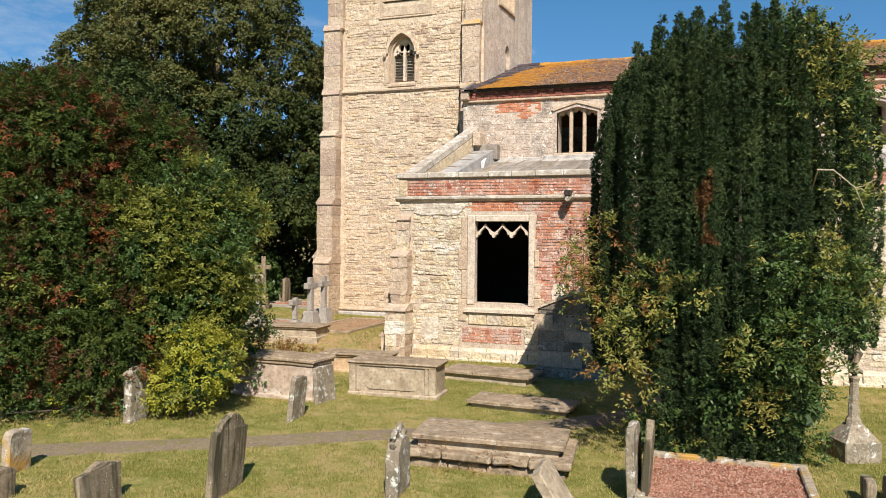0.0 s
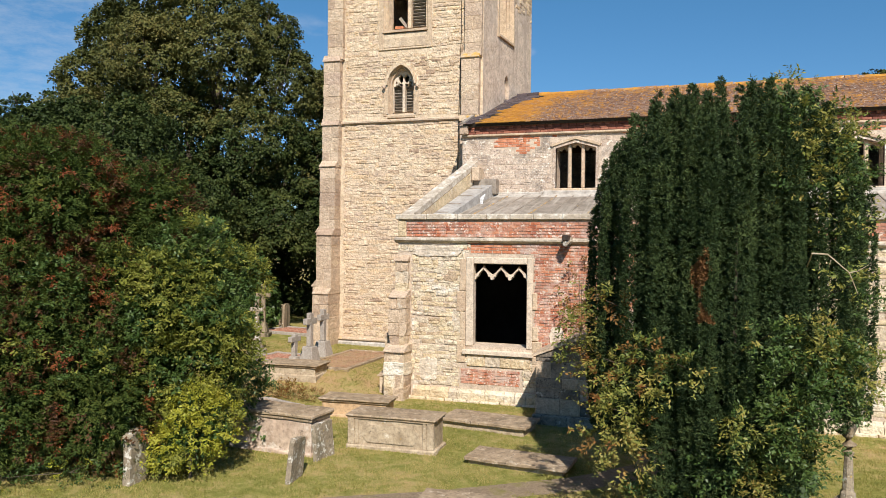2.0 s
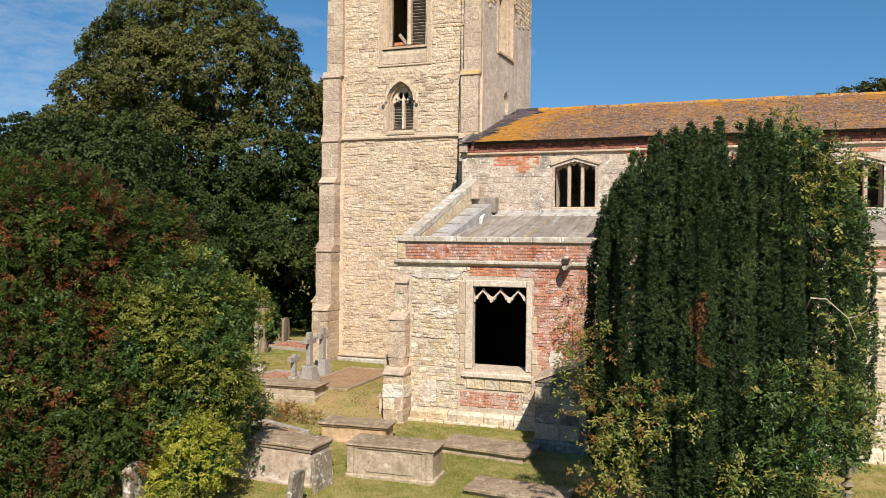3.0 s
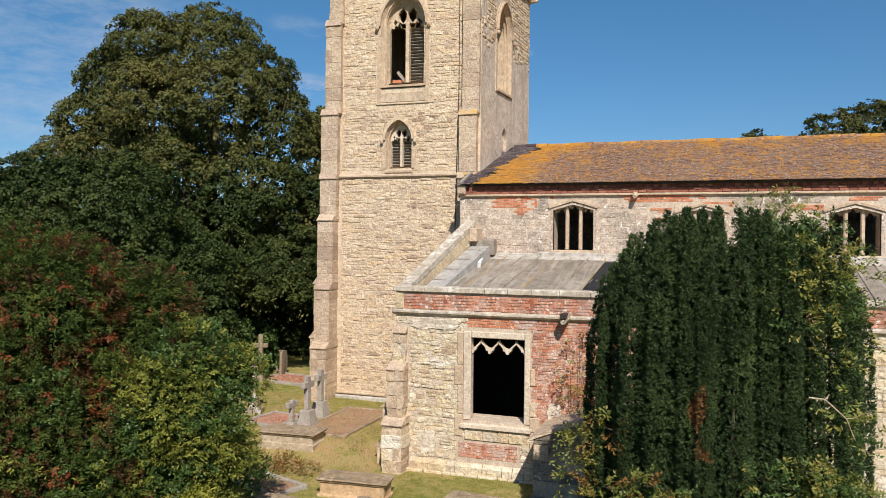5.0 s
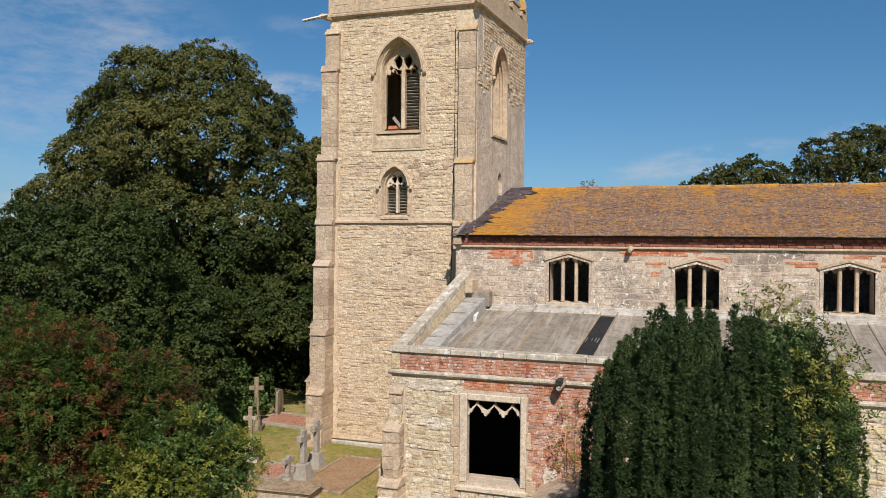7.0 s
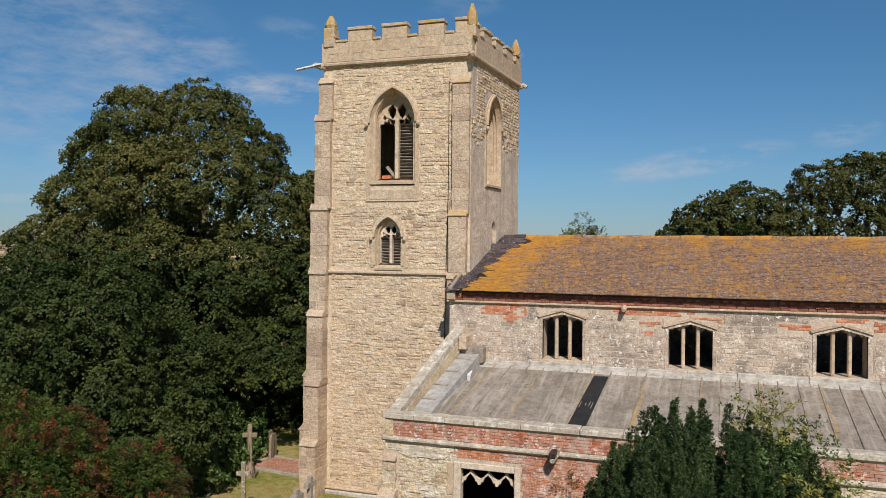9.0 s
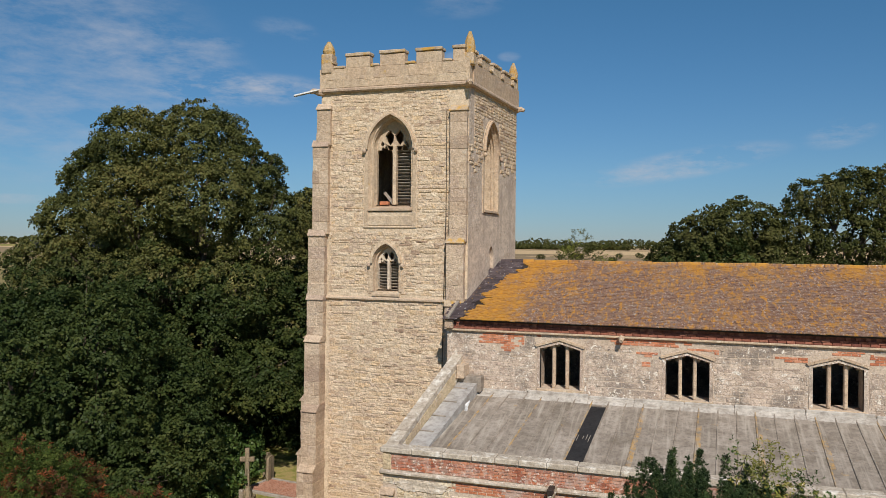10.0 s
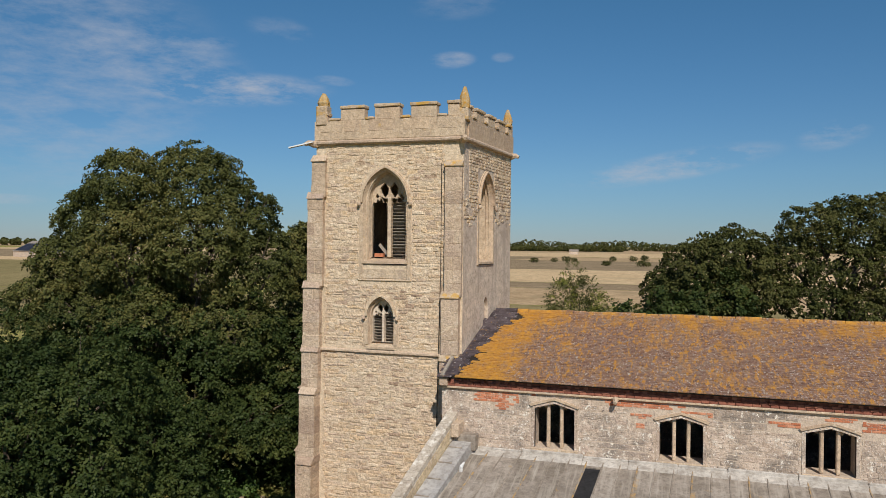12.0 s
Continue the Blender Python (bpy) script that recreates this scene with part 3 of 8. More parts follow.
def plate(outer, holes, y0, y1):
    """A wall or tracery sheet in the x-z plane with openings right through it."""
    bm = bmesh.new()
    loops = [outer, *holes]
    flat = [p for loop in loops for p in loop]
    front = [bm.verts.new((p[0], y0, p[1])) for p in flat]
    back = [bm.verts.new((p[0], y1, p[1])) for p in flat]
    for tri in tessellate_polygon([[Vector((p[0], p[1], 0)) for p in loop] for loop in loops]):
        try:
            bm.faces.new([front[i] for i in tri])
            bm.faces.new([back[i] for i in reversed(tri)])
        except ValueError:
            pass
    start = 0
    for loop in loops:
        n = len(loop)
        for i in range(n):
            a, b = start + i, start + (i + 1) % n
            bm.faces.new((front[a], back[a], back[b], front[b]))
        start += n
    bmesh.ops.recalc_face_normals(bm, faces=bm.faces)
    return bm


def arch(cx, half, z0, spring, rise, n=9):
    """A pointed opening: up the left jamb, over the point, down the right."""
    radius = (half * half + rise * rise) / (2 * half)
    left = []
    top = math.asin(min(1.0, rise / radius))
    for i in range(n + 1):
        a = top * i / n
        left.append((cx - half + radius - radius * math.cos(a), spring + radius * math.sin(a)))
    right = [(2 * cx - x, z) for x, z in reversed(left[:-1])]
    return [(cx - half, z0), *left, *right, (cx + half, z0)]


def loft(path_a, ya, path_b, yb, bm=None):
    """A strip from one open line to another of as many points: the splay of a jamb."""
    bm = bm or bmesh.new()
    a = [bm.verts.new((x, ya, z)) for x, z in path_a]
    b = [bm.verts.new((x, yb, z)) for x, z in path_b]
    for i in range(len(a) - 1):
        bm.faces.new((a[i], a[i + 1], b[i + 1], b[i]))
    return bm


def band(inner, outer, y0, y1, bm=None):
    """A solid band between two open lines, such as a hood mould."""
    bm = bm or bmesh.new()
    n = len(inner)
    grid = [[bm.verts.new((x, y, z)) for x, z in line] for line, y in ((inner, y0), (outer, y0), (outer, y1), (inner, y1))]
    for k in range(4):
        a, b = grid[k], grid[(k + 1) % 4]
        for i in range(n - 1):
            bm.faces.new((a[i], a[i + 1], b[i + 1], b[i]))
    for i in (0, n - 1):
        bm.faces.new([g[i] for g in grid])
    bmesh.ops.recalc_face_normals(bm, faces=bm.faces)
    return bm


def tube(bm, points, radii, sides=8):
    """A tapering round limb through the points."""
    rings = []
    for i, (p, r) in enumerate(zip(points, radii)):
        p = Vector(p)
        way = (Vector(points[min(i + 1, len(points) - 1)]) - Vector(points[max(i - 1, 0)])).normalized()
        q = way.to_track_quat("Z", "Y")
        rings.append([bm.verts.new(p + q @ Vector((r * math.cos(2 * math.pi * k / sides), r * math.sin(2 * math.pi * k / sides), 0))) for k in range(sides)])
    for a, b in zip(rings, rings[1:]):
        for k in range(sides):
            bm.faces.new((a[k], a[(k + 1) % sides], b[(k + 1) % sides], b[k]))
    bm.faces.new(rings[0][::-1])
    bm.faces.new(rings[-1])
    return bm


def weather(bm, cuts=3, amount=0.008, scale=6.0, seed=0.0):
    """Wears a solid: cuts its edges up and pushes every point a little, so that no edge runs straight."""
    bmesh.ops.subdivide_edges(bm, edges=bm.edges[:], cuts=cuts, use_grid_fill=True)
    for v in bm.verts:
        p = v.co * scale + Vector((seed, seed * 1.7, seed * 0.6))
        v.co += Vector((noise.noise(p), noise.noise(p + Vector((9.1, 0, 0))), noise.noise(p + Vector((0, 7.3, 0))))) * amount
        v.co += Vector((noise.noise(p * 3.1), noise.noise(p * 3.1 + Vector((3.1, 0, 0))), noise.noise(p * 3.1 + Vector((0, 5.3, 0))))) * amount * 0.5
    return bm


def courses(u0, u1, z0, z1, heights, widths, rng, keep=lambda a, b, c, d: True, joint=0.012, bond=False, wave=0.0):
    """Stones in level courses over a rectangle, as (centre u, centre z, width, height), but for those that keep refuses."""
    out, z, row = [], z0, 0
    while z < z1 - 0.02:
        h = min(rng.uniform(*heights), z1 - z)
        u = u0 - (widths[0] * 0.5 * (row % 2) if bond else rng.uniform(0, widths[0]))
        while u < u1 - 0.01:
            w = rng.uniform(*widths)
            a, b = max(u, u0), min(u + w, u1)
            if u1 - b < widths[0] * 0.3:
                b = u1
            if b - a > 0.03:
                todo = [(a, b, 4)]
                while todo:
                    p, q, left = todo.pop()
                    if keep(p, q, z, z + h):
                        if q - p > 0.03:
                            mid = (p + q) / 2
                            dz = wave * noise.noise(Vector((mid * 0.9, z * 2.3, 7.7))) * h
                            if wave and h > 0.13 and rng.random() < 0.22:
                                k = rng.uniform(0.4, 0.6)
                                out.append((mid, z + h * k / 2 + dz, q - p - joint, h * k - joint))
                                out.append((mid, z + h * (1 + k) / 2 + dz, q - p - joint, h * (1 - k) - joint))
                            else:
                                out.append((mid, z + h / 2 + dz, q - p - joint, (h - joint) * (1 + wave * rng.uniform(-0.12, 0.12))))
                    elif left and q - p > 0.06:
                        todo += [(p, (p + q) / 2, left - 1), ((p + q) / 2, q, left - 1)]
            u = b if b == u1 else u + w
        z += h
        row += 1
    return out


def piece_meshes(name, material, rng, count=7, rough=0.12, round_off=0.16):
    """A few stone shapes of unit size: a flat back and an uneven face with worn edges, facing -y."""
    made = []
    for _ in range(count):
        vs = []
        for y, inset in ((0.0, 0.0), (-0.6, 0.0), (-1.0, round_off)):
            for sx, sz in ((-1, -1), (1, -1), (1, 1), (-1, 1)):
                j = rough * rng.uniform(-0.5, 0.5) if inset or y else 0
                vs.append((sx * (0.5 - inset * rng.uniform(0.2, 0.7)) + j * 0.35, y * rng.uniform(0.75, 1.0) if y < -0.9 else y, sz * (0.5 - inset * rng.uniform(0.2, 0.9)) + j * 0.4))
        fs = [(8, 9, 10, 11)]
        for k in (0, 4):
            fs += [(k + i, k + (i + 1) % 4, k + 4 + (i + 1) % 4, k + 4 + i) for i in range(4)]
        me = mesh_of(vs, fs, name)
        me.materials.append(material)
        made.append(me)
    return made


def rubble_meshes(name, material, rng, count=14, wild=0.10):
    """Rough-hewn stones of unit size, facing -y: wobbly outlines, rounded edges and a bulging face."""
    made = []
    for _ in range(count):
        ring = []
        for x, z in ((-1, -1), (-0.2, -1), (0.4, -1), (1, -1), (1, 0), (1, 1), (0.3, 1), (-0.3, 1), (-1, 1), (-1, 0)):
            corner = abs(x) == 1 and abs(z) == 1
            pull = rng.uniform(0.88, 1.02) if corner else rng.uniform(0.92, 1.08)
            ring.append((x * 0.5 * (rng.uniform(0.90, 1.0) if corner else 1) + rng.uniform(-wild, wild) * 0.35, z * 0.5 * pull + rng.uniform(-wild, wild) * 0.5))
        vs = []
        top_heavy = rng.uniform(0.0, 0.05)
        for y, inset in ((0.35, 0.0), (-0.55, 0.01), (-0.9, 0.08)):
            for x, z in ring:
                vs.append((x * (1 - inset * 0.6), y * (rng.uniform(0.75, 1.1) if y < 0 else 1), z * (1 - inset * rng.uniform(0.8, 2.2)) + (top_heavy if y < -0.6 else 0)))
        vs.append((rng.uniform(-0.2, 0.2), -rng.uniform(0.95, 1.2), rng.uniform(-0.2, 0.2)))
        n = len(ring)
        fs = [(k + i, k + (i + 1) % n, k + n + (i + 1) % n, k + n + i) for k in (0, n) for i in range(n)]
        fs += [(2 * n + i, 2 * n + (i + 1) % n, 3 * n) for i in range(n)]
        me = mesh_of(vs, fs, name)
        me.materials.append(material)
        made.append(me)
    return made


def lay(parent, stones, name, meshes, rng, depth, turn=None, own=300, order=None, rest_name="", rest_label="", skew=0.8):
    """Lays stones on a wall face: the first by order as objects of their own, the rest joined. turn places u, out and z in the world."""
    turn = turn or Matrix.Identity(4)
    stones = sorted(stones, key=order) if order else stones
    base = [np.array([v.co[:] for v in me.vertices]) for me in meshes]
    polys = [tuple(p.vertices) for p in meshes[0].polygons]
    verts, faces = [], []
    for i, (u, z, w, h) in enumerate(stones):
        k, d = rng.randrange(len(meshes)), depth[0] + (depth[1] - depth[0]) * rng.random() ** 2
        tip = rng.uniform(-skew, skew)
        tan = math.tan(radians(tip))
        if i < own:
            ob = new(name, meshes[k])
            ob.parent = parent
            ob.matrix_basis = turn @ Matrix.LocRotScale((u, 0, z), Euler((0, radians(tip), 0)), (w, d, h))
        else:
            off = len(verts)
            for x, y, zz in base[k]:
                verts.append(turn @ Vector((u + x * w + zz * h * tan, y * d, z + zz * h - x * w * tan)))
            faces += [tuple(off + j for j in p) for p in polys]
    if verts:
        ob = part(rest_name or name + "s", mesh_of(verts, faces), meshes[0].materials[0], parent, rest_label)
        ob["kind"] = "stuff"


def lean_east(ob, k=0.115, y0=17.6):
    """Swings a part of the aisle's west end, which is not square to the rest."""
    for v in ob.data.vertices:
        v.co.x += (v.co.y - y0) * k
    ob.data.update()
    return ob


def in_box(a, b, c, d, boxes_):
    return any(b > x0 and a < x1 and d > z0 and c < z1 for x0, x1, z0, z1 in boxes_)


def smooth(a, b, x):
    t = min(1.0, max(0.0, (x - a) / (b - a)))
    return t * t * (3 - 2 * t)


def ground_z(x, y):
    """The churchyard: level, with a bank that rises west of the aisle towards the tower."""
    bank = 0.38 * smooth(-7.6, -9.1, x) * smooth(16.4, 18.5, y) * smooth(60, 35, y) * smooth(-60, -35, x)
    rough = 0.03 * noise.noise(Vector((x * 0.35, y * 0.35, 0.3))) if abs(x) < 60 and y < 90 else 0.0
    return bank + rough

# ---- the tower ----
TW, TE, TS = -12.05, -6.85, 23.05  # west and east edges and the south face
rng = random.Random(11)
tower = thing("church_tower", "tall square limestone church tower with battlements and corner pinnacles", "tower", (0, 0, 0))
bel_out, bel_in = arch(-9.52, 0.78, 10.72, 12.78, 1.12), arch(-9.52, 0.64, 10.95, 12.78, 0.99)
low_out, low_in = arch(-9.64, 0.46, 8.08, 9.03, 0.64), arch(-9.64, 0.38, 8.14, 9.00, 0.54)
TOWER_TOP = 14.75
s_wall = part("wall", plate([(TW, -0.3), (TW, TOWER_TOP), (TE, TOWER_TOP), (TE, -0.3)], [bel_out, low_out], TS, TS + 0.75), M_MORTAR, tower, "coursed rubble limestone wall")
dressed = [(-10.42, -8.36, 10.2, 14.0), (-10.22, -8.88, 7.95, 9.75), (TW, -11.72, 0, 15), (-7.48, TE, 7.7, 15), (TW, TE, 7.78, 7.92)]


def tower_keep(a, b, c, d):
    if in_box(a, b, c, d, dressed[2:]):
        return False
    for cx, half, z0, zs, rise in ((-9.52, 0.93, 10.22, 12.75, 1.2), (-9.64, 0.60, 7.95, 9.03, 0.76)):
        if d > z0 and c < zs and b > cx - half and a < cx + half:
            return False
        if zs <= c < zs + rise:
            w = half * math.sqrt(max(0.0, 1 - ((c - zs) / rise) ** 1.7))
            if b > cx - w and a < cx + w:
                return False
    return True


stone_shapes = rubble_meshes("rubble_stone", M_RUBBLE, rng)
tower_stones = courses(TW, TE, 0.62, TOWER_TOP, (0.065, 0.16), (0.13, 0.50), rng, tower_keep, 0.008, wave=0.9)
lay(s_wall, tower_stones, "stone", stone_shapes, rng, (0.006, 0.030), Matrix.Translation((0, TS, 0)), 300, lambda s: abs(s[1] - 9.6), "rubble_facing", "coursed rubble limestone", 1.6)

# east wall, turned a little off square, in worn plaster with bare rubble at the top
EAST = pose(TE, TS, 0, 0, 0, 86.0)
e_bel, e_low = arch(2.2, 0.74, 10.72, 12.78, 1.10), arch(2.3, 0.26, 8.6, 9.2, 0.42)
e_wall = part("wall", plate([(0, -0.3), (0, TOWER_TOP), (5.15, TOWER_TOP), (5.15, -0.3)], [e_bel, e_low], 0, 0.75), M_PLASTER, tower, "wall in worn pinkish lime plaster")
e_wall.matrix_basis = EAST
e_stones = courses(0.5, 5.1, 12.9, TOWER_TOP, (0.09, 0.16), (0.16, 0.42), rng, lambda a, b, c, d: not in_box(a, b, c, d, [(1.35, 3.05, 9, 13.95)]), 0.016)
e_stones += [s for s in courses(0.0, 5.1, 12.0, 12.9, (0.09, 0.16), (0.16, 0.42), rng, lambda a, b, c, d: not in_box(a, b, c, d, [(1.35, 3.05, 9, 13.95)]), 0.016) if rng.random() < (s[1] - 11.9)]
lay(e_wall, e_stones, "stone", stone_shapes, rng, (0.02, 0.04), None, 300, None, "rubble_facing")
back = bmesh.new()
box(back, TW, TW + 0.75, TS + 0.76, TS + 5.1, -0.3, TOWER_TOP)
part("wall", back, M_RUBBLE, tower)
part("wall", boxes((TW + 0.76, -7.3, TS + 4.35, TS + 5.1, -0.3, TOWER_TOP)), M_RUBBLE, tower)
# belfry floor coloured near-black so that the openings look deeply shaded
part("floor", boxes((TW + 0.76, -7.5, TS + 0.76, TS + 4.3, 10.2, 10.4)), M_DARK_SHADE, tower, "belfry floor painted near-black for the shade inside")
part("roof", boxes((TW + 0.3, -6.9, TS + 0.3, TS + 4.9, TOWER_TOP - 0.02, TOWER_TOP + 0.12)), M_LEAD, tower)


def louvres(parent, x0, x1, z0, z1, y, n, material=M_OAK):
    for i in range(n):
        z = z0 + (z1 - z0) * (i + 0.5) / n
        bm = boxes((x0 - 0.02, x1 + 0.02, -0.045, 0.045, -0.008, 0.008))
        ob = part("louvre", bm, material, parent)
        ob.matrix_basis = pose(0, y, z, -38)


def traceried_window(name, parent, cx, outer, inner, y_front, y_back, half, z0, spring, rise, right_only, n_louvres, mullion, place=None, fine=M_ASHLAR):
    """A two-light pointed window: splayed jambs, hood mould, tracery, mullion and louvres."""
    mid = [(cx + (x - cx) * 0.92, z - 0.05 * smooth(spring - 0.01, spring + rise, z)) for x, z in outer]
    step_y = y_front + (y_back - y_front) * 0.45
    bm = loft(outer, y_front - 0.02, mid, y_front + 0.09)
    loft(mid, y_front + 0.09, [(cx + (x - cx) * 0.97, z) for x, z in mid], step_y, bm)
    loft([(cx + (x - cx) * 0.97, z) for x, z in mid], step_y, inner, y_back, bm)
    win = part(name, bm, M_ASHLAR, parent, "pointed two-light window with stone tracery")
    if place:
        win.matrix_basis = place
    hood_i = [(cx + (x - cx) * 1.02, z) for x, z in outer[1:-1]]
    oh = outer[-1][0] - cx
    hood_o = [(cx + (x - cx) * (1 + 0.07 / oh), z + 0.045 * smooth(spring - 0.01, spring + rise, z)) for x, z in outer[1:-1]]
    part("hood_mould", band(hood_i, hood_o, y_front - 0.10, y_front), M_ASHLAR, win)
    for line, y, rad in (([(cx + (x - cx) * 0.985, z) for x, z in mid], y_front + 0.10, 0.030), ([(cx + (x - cx) * 0.955, z - 0.02) for x, z in mid], step_y, 0.026)):
        part("roll_mould", tube(bmesh.new(), [(x, y, z) for x, z in line], [rad * min(1.0, half / 0.6 + 0.1)] * len(line), 7), M_ASHLAR, win)
    frame_o = [(cx + (x - cx) * (1 + 0.13 * min(1, half / 0.5) ** 1.5 / oh), z + 0.08 * min(1, half / 0.5) * smooth(spring, spring + rise, z)) for x, z in outer]
    part("frame", band(outer, frame_o, y_front - 0.03, y_front + 0.1), M_ASHLAR, win)
    for sx in (-1, 1):
        bm = bmesh.new()
        bmesh.ops.create_icosphere(bm, subdivisions=2, radius=0.05 + 0.03 * half, matrix=Matrix.Translation((cx + sx * (oh + 0.13), y_front - 0.1, spring - 0.04)) @ Matrix.Diagonal((1, 0.9, 1.15, 1)))
        part("label_stop", bm, M_BUTTRESS, win, "carved stone label stop")
    lw = half - mullion / 2
    sc = lw / 2
    light_z = spring - 0.10 * half / 0.64
    holes = []
    for sx in (-1, 1):
        lc = cx + sx * (mullion / 2 + sc)
        head = [(lc - sc + 0.01, z0 + 0.02), (lc - sc + 0.01, light_z), (lc - sc * 0.82, light_z + sc * 0.45), (lc - sc * 0.42, light_z + sc * 0.42), (lc - sc * 0.28, light_z + sc * 0.85), (lc, light_z + sc * 1.2)]
        holes.append(head + [(2 * lc - x, z) for x, z in reversed(head[:-1])])
    tz = light_z + sc * 0.95
    w = half * 0.42
    for sx in (-1, 1):
        lc = cx + sx * half * 0.27
        holes.append([(lc - w * 0.50, tz + 0.26 * half), (lc - w * 0.62, tz + 0.52 * half), (lc, tz + 0.80 * half), (lc + w * 0.55, tz + 0.52 * half), (lc + w * 0.45, tz + 0.22 * half), (lc, tz - 0.02 * half)])
        lc = cx + sx * half * 0.66
        holes.append([(lc - w * 0.32, light_z + sc * 1.05), (lc - w * 0.1, light_z + sc * 1.5), (lc + w * 0.38, light_z + sc * 0.95), (lc + w * 0.25, light_z + sc * 0.62)])
    part("tracery", plate(inner, holes, y_back, y_back + 0.13), fine, win, "carved stone tracery")
    part("mullion", boxes((cx - mullion / 2, cx + mullion / 2, y_back - 0.03, y_back + 0.15, z0, light_z + sc), bevel=0.02), fine, win)
    bm = bmesh.new()
    prism(bm, [(y_front - 0.06, z0 - 0.2), (y_back + 0.2, z0 - 0.2), (y_back + 0.2, z0), (y_front - 0.06, z0 - 0.13)], cx - oh - 0.03, cx + oh + 0.03, "x")
    part("sill", bm, M_ASHLAR, win)
    for sx in ((1,) if right_only else (-1, 1)):
        lc = cx + sx * (mullion / 2 + sc)
        louvres(win, lc - sc, lc + sc, z0 + 0.03, light_z + sc * 0.55, y_back + 0.20, n_louvres)
    return win


belfry = traceried_window("window", s_wall, -9.52, bel_out, bel_in, TS, TS + 0.36, 0.64, 10.95, 12.76, 0.95, True, 17, 0.13)
broken = part("louvre", boxes((-0.05, 0.05, -0.02, 0.02, 0.0, 0.55)), M_OAK, belfry, "fallen broken louvre board")
broken.matrix_basis = pose(-9.62, TS + 0.66, 10.96, 10, -38, 0)
part("brick", boxes((-10.08, -9.78, TS + 0.42, TS + 0.62, 10.96, 11.08), bevel=0.01), M_BRICK_RED, belfry)
part("apron_panel", boxes((-10.3, -8.74, TS - 0.02, TS + 0.1, 10.26, 10.58), bevel=0.01), M_ASHLAR, belfry)
for x0, x1 in ((-10.44, -10.29), (-8.75, -8.60)):
    part("jamb_stone", boxes((x0, x1, TS - 0.035, TS + 0.05, 10.2, 10.74), bevel=0.01), M_ASHLAR, belfry)
part("sill_string", boxes((-10.47, -8.57, TS - 0.04, TS + 0.05, 10.18, 10.24), bevel=0.015), M_ASHLAR, belfry)
traceried_window("window", s_wall, -9.64, low_out, low_in, TS, TS + 0.20, 0.38, 8.14, 9.00, 0.52, False, 9, 0.085, None, M_CREAM)
part("jamb_stone", boxes((-10.28, -10.16, TS - 0.02, TS + 0.05, 8.0, 8.9), bevel=0.015), M_ASHLAR, s_wall)
part("jamb_stone", boxes((-9.12, -9.00, TS - 0.02, TS + 0.05, 8.0, 8.9), bevel=0.015), M_ASHLAR, s_wall)
traceried_window("window", e_wall, 2.2, e_bel, arch(2.2, 0.62, 10.95, 12.78, 0.97), 0, 0.46, 0.62, 10.95, 12.70, 0.85, False, 17, 0.12)
part("shutter", plate(arch(2.3, 0.26, 8.6, 9.2, 0.42), [], 0.12, 0.2), M_PLASTER, e_wall, "blocked and plastered lancet opening")

# string courses
part("string_course", boxes((TW - 0.04, TE + 0.05, TS - 0.09, TS + 0.05, 7.78, 7.90), bevel=0.035), M_BUTTRESS, tower)
es = part("string_course", boxes((-0.02, 5.2, -0.09, 0.05, 7.78, 7.90), bevel=0.035), M_BUTTRESS, tower)
es.matrix_basis = EAST
part("string_course", boxes((TW - 0.1, TE + 0.1, TS - 0.14, TS + 0.05, 14.70, 14.84), bevel=0.04), M_BUTTRESS, tower)
es = part("string_course", boxes((-0.05, 5.25, -0.14, 0.05, 14.70, 14.84), bevel=0.04), M_BUTTRESS, tower)
es.matrix_basis = EAST
part("plinth", boxes((TW + 0.2, -7.2, TS - 0.16, TS + 0.05, -0.3, 0.50), bevel=0.04), M_WHITE_LEAD, tower, "limewashed stone plinth")
part("string_course", boxes((TW + 0.2, -7.2, TS - 0.13, TS + 0.05, 0.52, 0.62), bevel=0.03), M_BUTTRESS, tower)


def buttress(parent, stages, side, material=M_BUTTRESS, cap_rise=0.22, caps=M_BUTTRESS, course=0.42, place=None, seed=3, wear=0.012, mix=()):
    """A stepped buttress of ashlar blocks. stages: (z0, z1, x0, x1, face) from the ground up; side is the wall's plane."""
    r = random.Random(seed)
    cores = [boxes((x0 + 0.004, x1 - 0.004, f + 0.004, side, z0, z1)) for z0, z1, x0, x1, f in stages]
    top = part("buttress", cores[0], M_MORTAR, parent, "stepped buttress of weathered ashlar")
    for core in cores[1:]:
        part("core", core, M_MORTAR, top)
    if place:
        top.matrix_basis = place
    for k, (z0, z1, x0, x1, f) in enumerate(stages):
        n = max(1, round((z1 - z0) / course))
        for i in range(n):
            a, b = z0 + (z1 - z0) * i / n, z0 + (z1 - z0) * (i + 1) / n
            out = r.uniform(0.0, wear)
            cut = [x0, x1] if r.random() < 0.55 or x1 - x0 < 0.4 else [x0, x0 + (x1 - x0) * r.uniform(0.35, 0.65), x1]
            for p, q in zip(cut, cut[1:]):
                part("block", weather(boxes((p + (0.003 if p > x0 else -out), q - (0.003 if q < x1 else -out), f - out, side, a + 0.002, b - 0.002), bevel=0.008), 1, wear, 5.0, f * 3 + a + p), r.choice([material, *mix]), top)
        nf = stages[k + 1][4] if k + 1 < len(stages) else side - 0.02
        bm = bmesh.new()
        prism(bm, [(f - 0.05, z1 - 0.03), (nf + 0.02, z1 + cap_rise), (side - 0.005, z1 + cap_rise), (side - 0.005, z1 - 0.05), (f - 0.05, z1 - 0.05)], x0 - 0.025, x1 + 0.025, "x")
        part("weathering", bm, caps, top)
    return top


